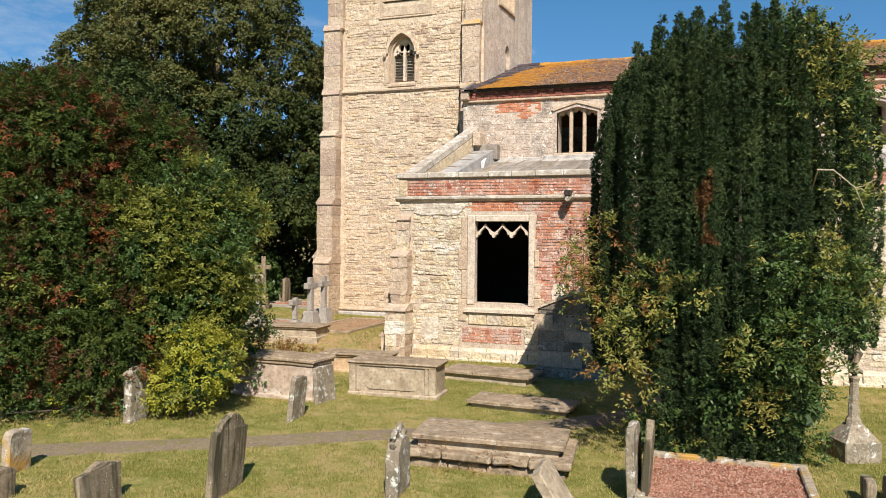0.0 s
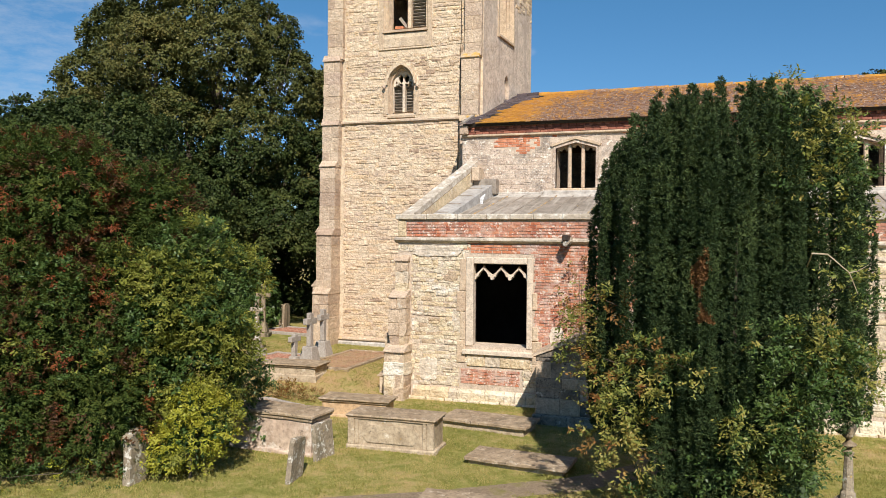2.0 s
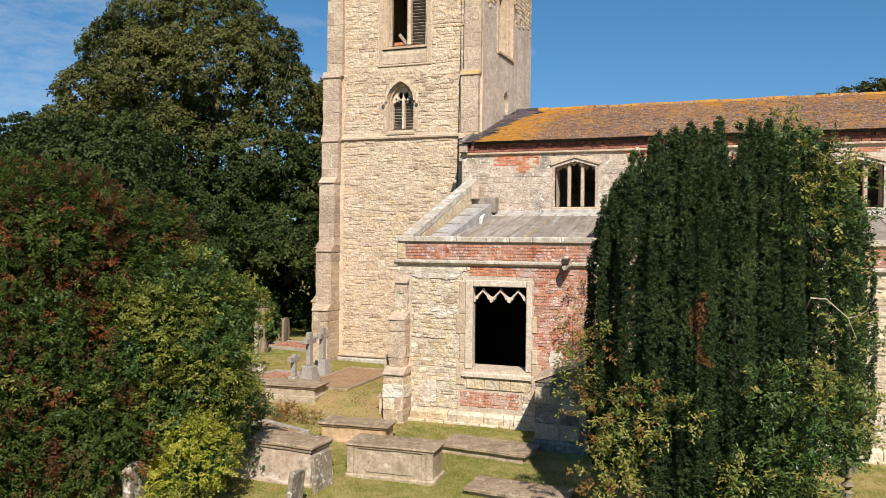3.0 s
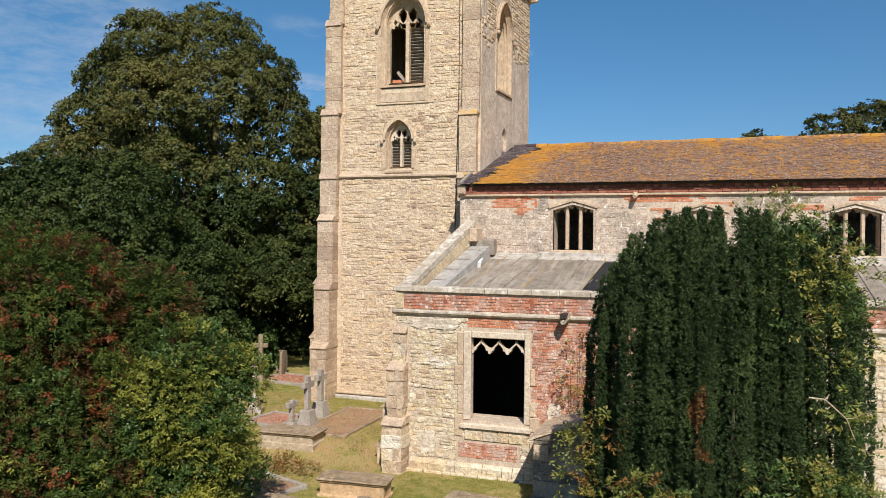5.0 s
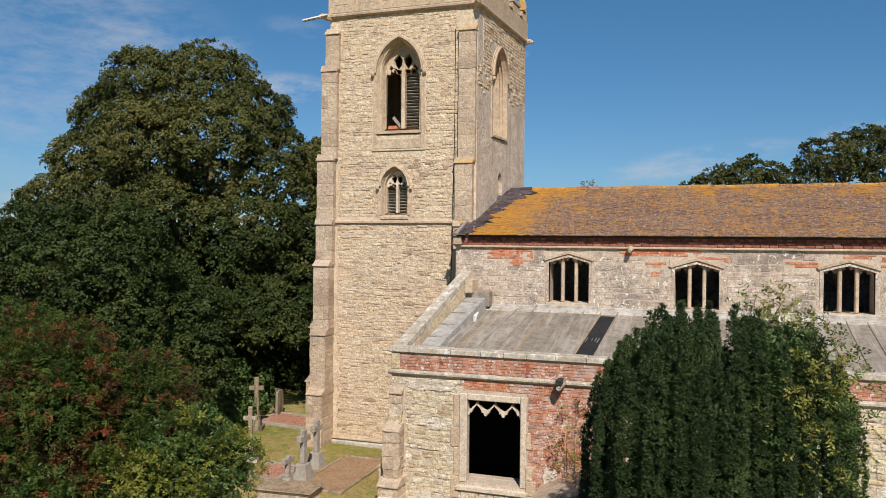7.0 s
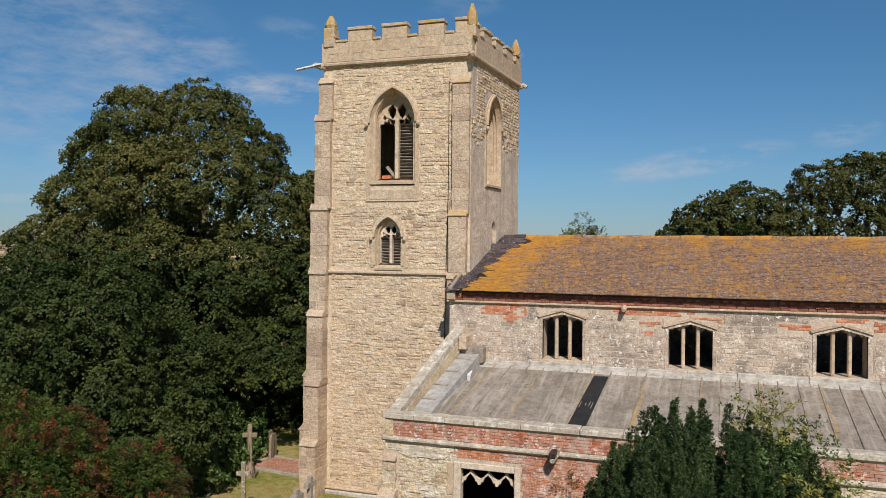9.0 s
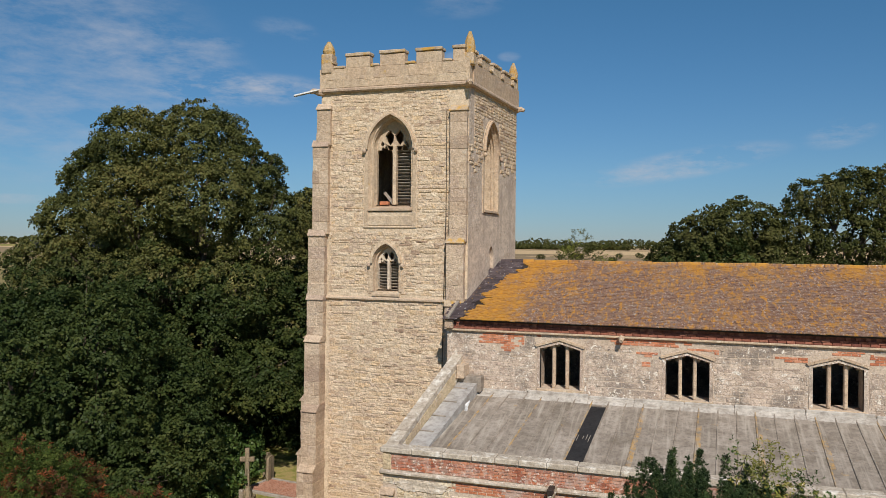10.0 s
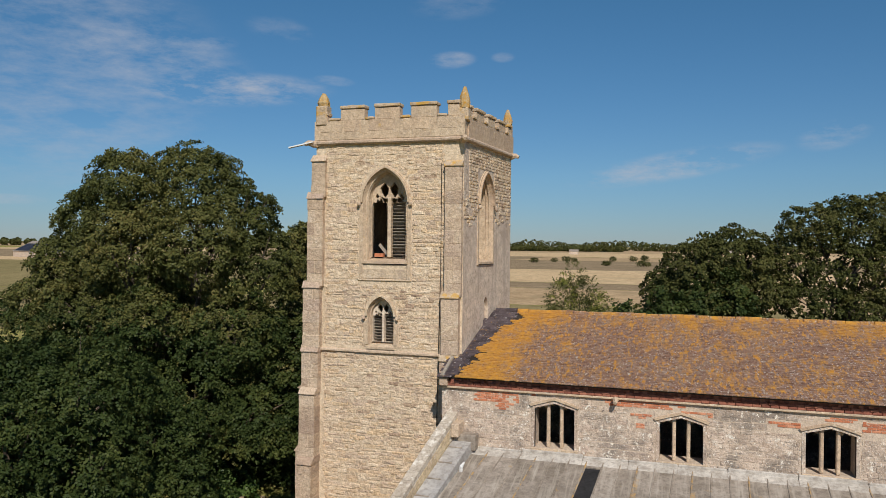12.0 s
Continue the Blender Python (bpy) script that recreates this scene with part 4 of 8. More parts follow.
buttress(tower, [(-0.3, 2.15, -12.40, -11.85, 22.22), (2.15, 4.1, -12.38, -11.85, 22.42), (4.1, 6.4, -12.40, -11.85, 22.63), (6.4, 7.8, -12.42, -11.82, 22.80),
                 (7.9, 9.95, -12.40, -11.80, 22.83), (9.95, 12.95, -12.28, -11.72, 22.88), (12.95, 14.2, -12.16, -11.66, 22.92)], TS + 0.01, caps=M_BUTTRESS, cap_rise=0.18)
# the buttress that leans on the west wall, seen end on
buttress(tower, [(-0.3, 2.3, -1.0, -0.45, -1.12), (2.3, 4.2, -1.0, -0.45, -0.98), (4.2, 6.4, -1.0, -0.45, -0.86), (6.4, 7.8, -1.0, -0.5, -0.62), (7.9, 14.2, -1.0, -0.5, -0.22)], 0.0,
         place=pose(TW + 0.02, TS + 0.02, 0, 0, 0, -90), seed=5)
buttress(tower, [(6.0, 7.75, -7.52, -6.93, 22.80), (7.9, 9.75, -7.50, -6.93, 22.82), (9.75, 13.95, -7.42, -6.87, 22.88)], TS + 0.01, caps=M_LICHENED, cap_rise=0.16, seed=7)
# thin dark tube added to draw the shadow line west of the buttress
part("shadow_strip", tube(bmesh.new(), [(-7.57, TS - 0.05, 14.0), (-7.57, TS - 0.05, 10.5), (-7.62, TS - 0.05, 8.2), (-7.66, TS - 0.05, 5.6)], [0.012] * 4, 6), M_IRON, tower, "thin dark tube drawn as the shadow line beside the buttress")

# parapet with merlons, pinnacles and spouts
PS = TS - 0.07
par = part("parapet", boxes((TW - 0.04, TE + 0.04, PS, PS + 0.32, 14.84, 15.50)), M_ASHLAR, tower, "embattled ashlar parapet")
for x0, x1, x in ((TW - 0.02, -11.2, 0), (-11.19, -10.3, 0), (-10.29, -9.1, 0), (-9.09, -7.95, 0), (-7.94, TE + 0.03, 0)):
    part("block", boxes((x0 + 0.004, x1 - 0.004, PS - 0.012, PS + 0.2, 14.86, 15.12), bevel=0.006), M_ASHLAR, par)
    part("block", boxes((x0 + 0.2, x1 - 0.1, PS - 0.012, PS + 0.2, 15.126, 15.495), bevel=0.006), M_ASHLAR, par)


def merlon(parent, x0, x1, place=None, top=15.98):
    m = part("merlon", boxes((x0, x1, PS if not place else -0.07, (PS if not place else -0.07) + 0.3, 15.50, top - 0.12), bevel=0.01), M_ASHLAR, parent)
    y = PS if not place else -0.07
    part("coping", weather(boxes((x0 - 0.025, x1 + 0.025, y - 0.045, y + 0.35, top - 0.11, top), bevel=0.02), 3, 0.014, 6.0, x0), M_LICHENED, m)
    if place:
        m.matrix_basis = place


def embrasure(parent, x0, x1, place=None):
    y = PS if not place else -0.07
    c = part("coping", weather(boxes((x0 + 0.03, x1 - 0.03, y - 0.04, y + 0.35, 15.502, 15.59), bevel=0.02), 3, 0.012, 6.0, x0), M_LICHENED, parent)
    if place:
        c.matrix_basis = place


edges = [(-11.85, -11.62), (-11.13, -10.27), (-9.90, -9.03), (-8.63, -7.76), (-7.38, -7.0)]
for i, (a, b) in enumerate(edges):
    merlon(par, a, b, None, 15.80 if i == 0 else 16.0 - 0.01 * (i % 2))
for (a, b), (c, d) in zip(edges, edges[1:]):
    embrasure(par, b, c)
par_e = part("parapet", boxes((0.25, 5.2, -0.07, 0.25, 14.84, 15.50)), M_ASHLAR, tower)
par_e.matrix_basis = EAST
e_edges = [(0.30, 0.55), (0.95, 1.75), (2.15, 2.95), (3.35, 4.15), (4.5, 4.85)]
for a, b in e_edges:
    merlon(par_e, a, b, Matrix.Identity(4), 15.9)
for (a, b), (c, d) in zip(e_edges, e_edges[1:]):
    embrasure(par_e, b, c, Matrix.Identity(4))
part("parapet", boxes((TW - 0.04, TW + 0.26, PS + 0.33, TS + 5.1, 14.84, 15.5), bevel=0.02), M_ASHLAR, tower)
part("parapet", boxes((TW + 0.3, -6.55, TS + 4.85, TS + 5.15, 14.84, 15.5), bevel=0.02), M_ASHLAR, tower)


def pinnacle(x, y, tip, w=0.17, stub=15.9):
    p = part("pinnacle", boxes((x - w, x + w, y - w, y + w, 15.36, stub), bevel=0.03), M_LICHENED, tower, "short pinnacle crusted with orange lichen")
    bm = bmesh.new()
    rings = [(w * 1.0, stub), (w * 1.08, stub + (tip - stub) * 0.25), (w * 0.85, stub + (tip - stub) * 0.6), (w * 0.28, tip)]
    prev = None
    r = random.Random(int(x * 10 + y))
    for rad, z in rings:
        ring = [bm.verts.new((x + rad * math.cos(math.pi / 4 * k + 0.39) * r.uniform(0.9, 1.1), y + rad * math.sin(math.pi / 4 * k + 0.39) * r.uniform(0.9, 1.1), z)) for k in range(8)]
        if prev:
            for k in range(8):
                bm.faces.new((prev[k], prev[(k + 1) % 8], ring[(k + 1) % 8], ring[k]))
        prev = ring
    bm.faces.new(prev)
    part("spirelet", bm, M_PINNACLE, p)


pinnacle(TW + 0.22, TS + 0.08, 16.46, 0.20, 16.02)
pinnacle(TE - 0.02, TS + 0.10, 16.44, 0.16, 15.75)
ne_c = EAST @ Vector((5.0, 0.1, 0))
pinnacle(ne_c.x, ne_c.y, 16.52, 0.16, 15.95)
pinnacle(TW + 0.2, TS + 4.95, 16.5)


def gargoyle(x, y, turn):
    bm = bmesh.new()
    tube(bm, [(0, 0.1, 0), (0, -0.12, 0.0), (0, -0.3, 0.03), (0, -0.42, -0.03)], [0.12, 0.12, 0.09, 0.06], 8)
    g = part("waterspout", bm, M_BUTTRESS, tower, "worn stone waterspout")
    g.matrix_basis = pose(x, y, 14.74, 0, 0, turn)


gargoyle(TE - 0.02, TS - 0.02, 25)
gargoyle(TW + 0.02, TS - 0.02, -45)
gargoyle(ne_c.x + 0.02, ne_c.y, 90)
sheet = part("lead_spout", boxes((-0.85, 0.0, -0.10, 0.10, -0.02, 0.02)), M_SHEET, tower, "bent white metal spout")
sheet.matrix_basis = pose(TW - 0.02, TS - 0.18, 14.80, 0, -14, 20)

# ---- the nave ----
nave = thing("nave", "long limestone nave with brick patches under a lichened tile roof", "church nave", (0, 0, 0))
NS, NW_, NE_ = 21.95, -7.15, 12.0
EAVE, RIDGE_Y, RIDGE_Z = 7.40, 26.30, 9.07
wins = [(-3.70, 0.58, 5.48, 6.64), (-0.17, 0.58, 5.42, 6.50), (3.57, 0.60, 5.44, 6.52), (7.2, 0.6, 5.44, 6.52)]


def flat_head(cx, half, z0, z1, rise=0.16):
    return [(cx - half, z0), (cx - half, z1), (cx - half * 0.5, z1 + rise * 0.52), (cx, z1 + rise), (cx + half * 0.5, z1 + rise * 0.52), (cx + half, z1), (cx + half, z0)]


n_wall = part("wall", plate([(NW_, 0), (NW_, EAVE), (NE_, EAVE), (NE_, 0)], [flat_head(*w) for w in wins], NS, NS + 0.7), M_BRICK_MORTAR, nave, "squared limestone wall with brick repairs")
brick_zones = [(-6.15, -4.75, 6.72, 7.06), (-5.6, -4.9, 6.5, 6.72), (-2.6, 0.1, 6.86, 7.06), (-1.55, -0.95, 6.55, 6.70), (-0.3, 0.65, 6.72, 6.86), (2.05, 2.85, 6.62, 6.78), (4.3, 5.2, 6.65, 6.9), (-4.4, -4.25, 6.9, 7.06), (-1.4, -1.15, 6.28, 6.44), (3.2, 4.4, 6.86, 6.98)]
holes_n = [(cx - h - 0.10, cx + h + 0.10, z0 - 0.19, z1 + 0.27) for cx, h, z0, z1 in wins]
nave_shapes = piece_meshes("squared_stone", M_NAVE, rng, 8, 0.2, 0.10)
n_stones = courses(NW_, 6.4, 5.0, 7.06, (0.12, 0.19), (0.18, 0.40), rng, lambda a, b, c, d: not in_box(a, b, c, d, brick_zones + holes_n), 0.012, wave=0.5)
lay(n_wall, n_stones, "stone", nave_shapes, rng, (0.004, 0.018), Matrix.Translation((0, NS, 0)), 300, lambda s: abs(s[0]), "squared_facing", "", 1.2)
red_shapes = piece_meshes("red_brick", M_BRICK_RED, rng, 5, 0.1, 0.06)
n_bricks = [s for z in brick_zones for s in courses(*z, (0.072, 0.074), (0.21, 0.23), rng, lambda a, b, c, d: not in_box(a, b, c, d, holes_n), 0.011, True) if not (abs(s[0] - (z[0] + z[1]) / 2) > 0.28 * (z[1] - z[0]) and rng.random() < 0.6)]
lay(n_wall, n_bricks, "brick", red_shapes, rng, (0.008, 0.02), Matrix.Translation((0, NS, 0)), 300, None, "brickwork")


def clerestory(cx, half, z0, z1):
    """A three-light window under a flat pointed head."""
    w = part("window", band(flat_head(cx, half, z0, z1), flat_head(cx, half + 0.09, z0, z1 + 0.05, 0.18), NS - 0.02, NS + 0.16), M_NAVE, n_wall, "three-light unglazed clerestory window")
    part("sill", boxes((cx - half - 0.10, cx + half + 0.10, NS - 0.04, NS + 0.3, z0 - 0.17, z0 - 0.002), bevel=0.02), M_ASHLAR, w)
    part("hood_mould", band(flat_head(cx, half + 0.11, z1 - 0.02, z1 + 0.05, 0.21)[1:-1], flat_head(cx, half + 0.16, z1 - 0.02, z1 + 0.105, 0.22)[1:-1], NS - 0.06, NS), M_ASHLAR, w)
    step = 2 * half / 3
    for k in (-0.5, 0.5):
        part("mullion", boxes((cx + k * step - 0.05, cx + k * step + 0.05, NS + 0.08, NS + 0.24, z0, z1 + 0.12), bevel=0.025), M_ASHLAR, w)
    for k in (-1, 0, 1):
        lc, hw, zt = cx + k * step, step / 2 - 0.03, z1 + (0.08 if k == 0 else -0.02)
        spandrel = [(lc - hw - 0.03, zt + 0.22), (lc - hw - 0.03, zt - 0.13), (lc - hw * 0.9, zt - 0.02), (lc - hw * 0.45, zt - 0.04), (lc - hw * 0.2, zt + 0.05), (lc + hw * 0.2, zt + 0.05), (lc + hw * 0.45, zt - 0.04), (lc + hw * 0.9, zt - 0.02), (lc + hw + 0.03, zt - 0.13), (lc + hw + 0.03, zt + 0.22)]
        part("light_head", prism(bmesh.new(), spandrel, NS + 0.26, NS + 0.34), M_ASHLAR, w)


for w in wins:
    clerestory(*w)
part("wall", boxes((NW_ + 0.3, NE_, 29.9, 30.6, 0, EAVE)), M_NAVE, nave)
part("wall", boxes((NE_, NE_ + 0.6, NS, 30.6, 0, EAVE)), M_NAVE, nave)
# floor coloured near-black as the shade behind the clerestory
part("floor", boxes((NW_, NE_, NS + 0.7, 29.9, -0.1, 0.05)), M_DARK_SHADE, nave, "nave floor painted near-black for the shade inside")
# eaves: a stone ledge, dark brick courses and a shadowed soffit
part("eaves_ledge", boxes((NW_, NE_, NS - 0.09, NS + 0.02, 7.055, 7.12), bevel=0.015), M_ASHLAR, nave)
dark_shapes = piece_meshes("dark_brick", M_BRICK_DARK, rng, 4, 0.1, 0.06)
ev = part("eaves_course", boxes((NW_, NE_, NS - 0.03, NS + 0.02, 7.12, 7.36)), M_BRICK_DARK, nave, "dark red brick eaves cornice")
ev_b = courses(NW_, 6.4, 7.125, 7.275, (0.074, 0.075), (0.21, 0.23), rng, joint=0.010, bond=True)
ev_b += [(NW_ + 0.12 + 0.235 * i, 7.315, 0.115, 0.075) for i in range(57)]
lay(ev, ev_b, "brick", dark_shapes, rng, (0.05, 0.075), Matrix.Translation((0, NS - 0.028, 0)), 300, None, "brickwork")

# the roof: tile courses and, beside the tower, slates
slope = math.atan2(RIDGE_Z - 7.42, RIDGE_Y - 21.70)
run = math.hypot(RIDGE_Z - 7.42, RIDGE_Y - 21.70)
ROOF = Matrix.Translation((0, 21.70, 7.42)) @ Matrix.Rotation(slope, 4, "X")
# the deck's near-black colour paints the shade under the tile edges
deck = part("roof", boxes((NW_ + 0.05, NE_, 0.10, run, -0.10, -0.005)), M_DARK_SHADE, nave, "long roof of old lichened plain tiles")
deck.matrix_basis = ROOF
n_deck = part("roof", boxes((NW_ + 0.7, NE_, 0.0, run, -0.10, 0.02)), M_TILE, nave)
n_deck.matrix_basis = Matrix.Translation((0, 2 * RIDGE_Y - 21.70, 7.42)) @ Matrix.Rotation(math.pi, 4, "Z") @ Matrix.Rotation(slope, 4, "X") @ Matrix.Diagonal((-1, 1, 1, 1))


def tile_meshes(name, material, r, count, curl):
    made = []
    for _ in range(count):
        j = [r.uniform(-0.02, 0.02) for _ in range(8)]
        vs = [(-0.5, 0, 0.35 + j[0]), (0.5, 0, 0.35 + j[1]), (0.5, 1.5, 0), (-0.5, 1.5, 0), (-0.5, 0.0 + j[2], 1 + j[3]), (0.5, 0.0 + j[4], 1 + j[5]), (0.5, 1.5, 0.5), (-0.5, 1.5, 0.5), (0, 0.02 + j[6], 1 + curl)]
        fs = [(0, 1, 5, 8, 4), (4, 8, 7), (8, 6, 7), (8, 5, 6), (1, 2, 6, 5), (0, 4, 7, 3)]
        me = mesh_of(vs, fs, name)
        me.materials.append(material)
        made.append(me)
    return made


tile_shapes = tile_meshes("roof_tile", M_TILE, rng, 6, 0.25)
slate_shapes = tile_meshes("roof_slate", M_SLATE, rng, 5, 0.0)


def lay_tiles(parent, cells, name, shapes, r, thick, own, order):
    cells = sorted(cells, key=order)
    base = [np.array([v.co[:] for v in me.vertices]) for me in shapes]
    polys = [[tuple(p.vertices) for p in me.polygons] for me in shapes]
    verts, faces = [], []
    for i, (u, v, w, h) in enumerate(cells):
        k, t, lift = r.randrange(len(shapes)), thick * r.uniform(0.8, 1.5), 0.006 * r.random() ** 2
        tw = r.uniform(-1.6, 1.6)
        if i < own:
            ob = new(name, shapes[k])
            ob.parent = parent
            ob.matrix_basis = Matrix.LocRotScale((u, v, lift), Euler((0, 0, radians(tw))), (w, h, t))
        else:
            off, c, s = len(verts), math.cos(radians(tw)), math.sin(radians(tw))
            b = base[k] * (w, h, t)
            verts += [(u + c * x - s * y, v + s * x + c * y, z + lift) for x, y, z in b]
            faces += [tuple(off + j for j in p) for p in polys[k]]
    ob = part(name + "s", mesh_of(verts, faces), shapes[0].materials[0], parent)
    ob["kind"] = "stuff"


tiles, slates = [], []
gauge, tw_ = 0.105, 0.168
for row in range(int(run / gauge)):
    v = row * gauge - 0.03
    u = NW_ + 0.06 + (tw_ / 2 if row % 2 else 0)
    while u < 8.0:
        edge = -6.75 + 1.15 * v / run + 0.45 * noise.noise(Vector((row * 0.31, 2.7, 0))) + 0.25 * noise.noise(Vector((row * 0.11, 7.7, 0)))
        if u > edge:
            tiles.append((u, v, tw_ - 0.006, gauge))
        u += tw_
for row in range(int(run / 0.16)):
    v = row * 0.16 - 0.03
    u = NW_ + 0.03 + (0.12 if row % 2 else 0)
    while u < -5.4:
        edge = -6.70 + 1.15 * v / run + 0.12 * math.sin(row * 0.6)
        if u < edge:
            slates.append((u, v, 0.235, 0.16))
        u += 0.24
lay_tiles(deck, tiles, "tile", tile_shapes, rng, 0.028, 300, lambda c: c[1] * 6 + abs(c[0] + 1))
lay_tiles(deck, slates, "slate", slate_shapes, rng, 0.012, 300, lambda c: c[1])
for i in range(47):
    x = NW_ + 0.6 + 0.40 * i
    bm = tube(bmesh.new(), [(x, 0, 0), (x + 0.385, 0, 0.004)], [0.095, 0.10], 10)
    rt = part("ridge_tile", bm, M_TILE if x > -6.1 else M_SLATE, nave)
    rt.matrix_basis = Matrix.Translation((0, RIDGE_Y, RIDGE_Z - 0.015 + 0.012 * math.sin(i * 1.3)))
part("flashing", boxes((NW_ + 0.02, NW_ + 0.12, 0.0, run, 0.01, 0.06)), M_LEAD, nave).matrix_basis = ROOF
part("kneeler", boxes((NW_ - 0.05, NW_ + 0.22, NS - 0.2, NS + 0.1, 7.12, 7.40), bevel=0.03), M_BUTTRESS, nave)
part("waterspout", tube(bmesh.new(), [(-1.95, NS + 0.05, 7.06), (-1.95, NS - 0.15, 7.06), (-1.95, NS - 0.3, 7.0)], [0.09, 0.09, 0.05], 7), M_BUTTRESS, nave, "worn stone spout under the eaves")

# ---- the aisle ----
aisle = thing("south_aisle", "low aisle of yellow limestone and red brick under lead", "church aisle", (0, 0, 0))
AS, AW, AE = 17.60, -7.40, 11.0
op = [(-5.58, 1.38), (-5.58, 3.50), (-3.96, 3.50), (-3.96, 1.38)]
# opening guessed for the black shade in this stretch of wall
guessed_hole = arch(-1.28, 0.62, -0.05, 1.35, 0.75)
a_wall = part("wall", plate([(AW, -0.3), (AW, 4.42), (AE, 4.42), (AE, -0.3)], [op, guessed_hole], AS, AS + 0.65), M_BRICK_MORTAR, aisle, "patched wall of yellow limestone and red brick")
frame_box = (-5.62, -3.93, 1.16, 3.56)
patch = (-5.72, -4.18, 0.44, 0.86)
W_BUT = (AW - 0.05, -7.05, -0.3, 3.62)
GUESSED_DOOR = (-2.05, -0.52, -0.3, 2.3)


def a_stone(a, b, c, d):
    if in_box(a, b, c, d, [frame_box, patch, W_BUT, GUESSED_DOOR]):
        return False
    if c > 3.86:
        return False
    mid_u, mid_z = (a + b) / 2, (c + d) / 2
    if mid_z > 3.5 and mid_u > -5.6 + 0.1 * math.sin(mid_z * 40):
        return mid_u > 1.5
    if mid_u > -3.95 and mid_u < 1.5:
        return mid_z < 1.3 + 0.1 * math.sin(mid_u * 9)
    return True


def a_brick(a, b, c, d):
    if in_box(a, b, c, d, [frame_box, W_BUT, GUESSED_DOOR]):
        return False
    if patch[0] <= a and b <= patch[1] and patch[2] <= c and d <= patch[3]:
        return True
    if c >= 4.0:
        return True
    if d > 3.88:
        return False
    mid_u, mid_z = (a + b) / 2, (c + d) / 2
    return (mid_z > 3.5 and -5.55 + 0.08 * math.sin(mid_z * 40) < mid_u < 1.5) or (-3.95 < mid_u < 1.5 and mid_z > 1.3)


aisle_shapes = rubble_meshes("aisle_stone", M_AISLE, rng, 14, 0.14)
a_stones = courses(AW, AE, 0.36, 3.87, (0.065, 0.16), (0.12, 0.42), rng, a_stone, 0.008, wave=0.9)
lay(a_wall, a_stones, "stone", aisle_shapes, rng, (0.008, 0.036), Matrix.Translation((0, AS, 0)), 300, lambda s: abs(s[0] + 6), "rubble_facing", "coursed yellow limestone", 2.2)
brick_shapes = piece_meshes("old_brick", M_BRICK, rng, 6, 0.12, 0.08)
a_bricks = courses(-5.72, 1.5, 0.44, 3.88, (0.0735, 0.0745), (0.222, 0.236), rng, a_brick, 0.014, True)
over = [s for s in a_bricks if s[1] > 3.5 and -5.7 < s[0] < -4.35]
a_bricks = [s for s in a_bricks if s not in over]
lay(a_wall, over, "brick", piece_meshes("orange_brick", M_BRICK_RED, rng, 5, 0.12, 0.08), rng, (0.010, 0.020), Matrix.Translation((0, AS, 0)), 300)
lay(a_wall, a_bricks, "brick", brick_shapes, rng, (0.008, 0.026), Matrix.Translation((0, AS, 0)), 300, lambda s: abs(s[0] + 4.5), "brickwork", "weathered red brickwork", 1.8)
p_bricks = courses(AW + 0.22, AE, 4.02, 4.40, (0.0735, 0.0745), (0.222, 0.236), rng, joint=0.011, bond=True)
par_a = part("parapet", boxes((AW, AE, AS + 0.005, AS + 0.3, 4.0, 4.44)), M_BRICK_MORTAR, aisle, "low brick parapet")
p_shapes = piece_meshes("parapet_brick", M_BRICK, rng, 6, 0.12, 0.08)
lay(par_a, p_bricks, "brick", p_shapes, rng, (0.015, 0.03), Matrix.Translation((0, AS, 0)), 300, lambda s: abs(s[0] + 4.5), "brickwork", "weathered red brickwork", 1.8)
part("quoin", boxes((AW - 0.01, AW + 0.21, AS - 0.03, AS + 0.3, 4.01, 4.43), bevel=0.015), M_AISLE, par_a)
x = AW - 0.06
while x < AE:
    w = rng.uniform(0.55, 1.05)
    part("coping", boxes((x, x + w - 0.008, AS - 0.08, AS + 0.36, 4.44, 4.58 + rng.uniform(-0.008, 0.008)), bevel=0.02), M_COPING, par_a)
    x += w
x = AW - 0.07
while x < AE:
    w = rng.uniform(0.8, 1.5)
    bm = bmesh.new()
    prism(bm, [(AS - 0.11, 3.93), (AS - 0.11, 3.97), (AS + 0.02, 4.01), (AS + 0.02, 3.86), (AS - 0.04, 3.88)], x, x + w - 0.006, "x")
    part("string_course", bm, M_COPING, a_wall)
    x += w
x = -6.95
while x < AE:
    w = rng.uniform(0.22, 0.5)
    if not -3.6 < x < -0.6:
        bm = bmesh.new()
        prism(bm, [(AS - 0.10, 0.05), (AS - 0.10, 0.22), (AS - 0.01, 0.31), (AS + 0.02, 0.31), (AS + 0.02, 0.05)], x, x + w - 0.015, "x")
        part("plinth_block", weather(bm, 2, 0.016, 6.0, x), M_AISLE, a_wall)
        part("plinth_block", boxes((x - 0.1, x + w - 0.12, AS - 0.14 - rng.uniform(0, 0.04), AS, -0.3, 0.055), bevel=0.02), M_AISLE, a_wall)
    x += w

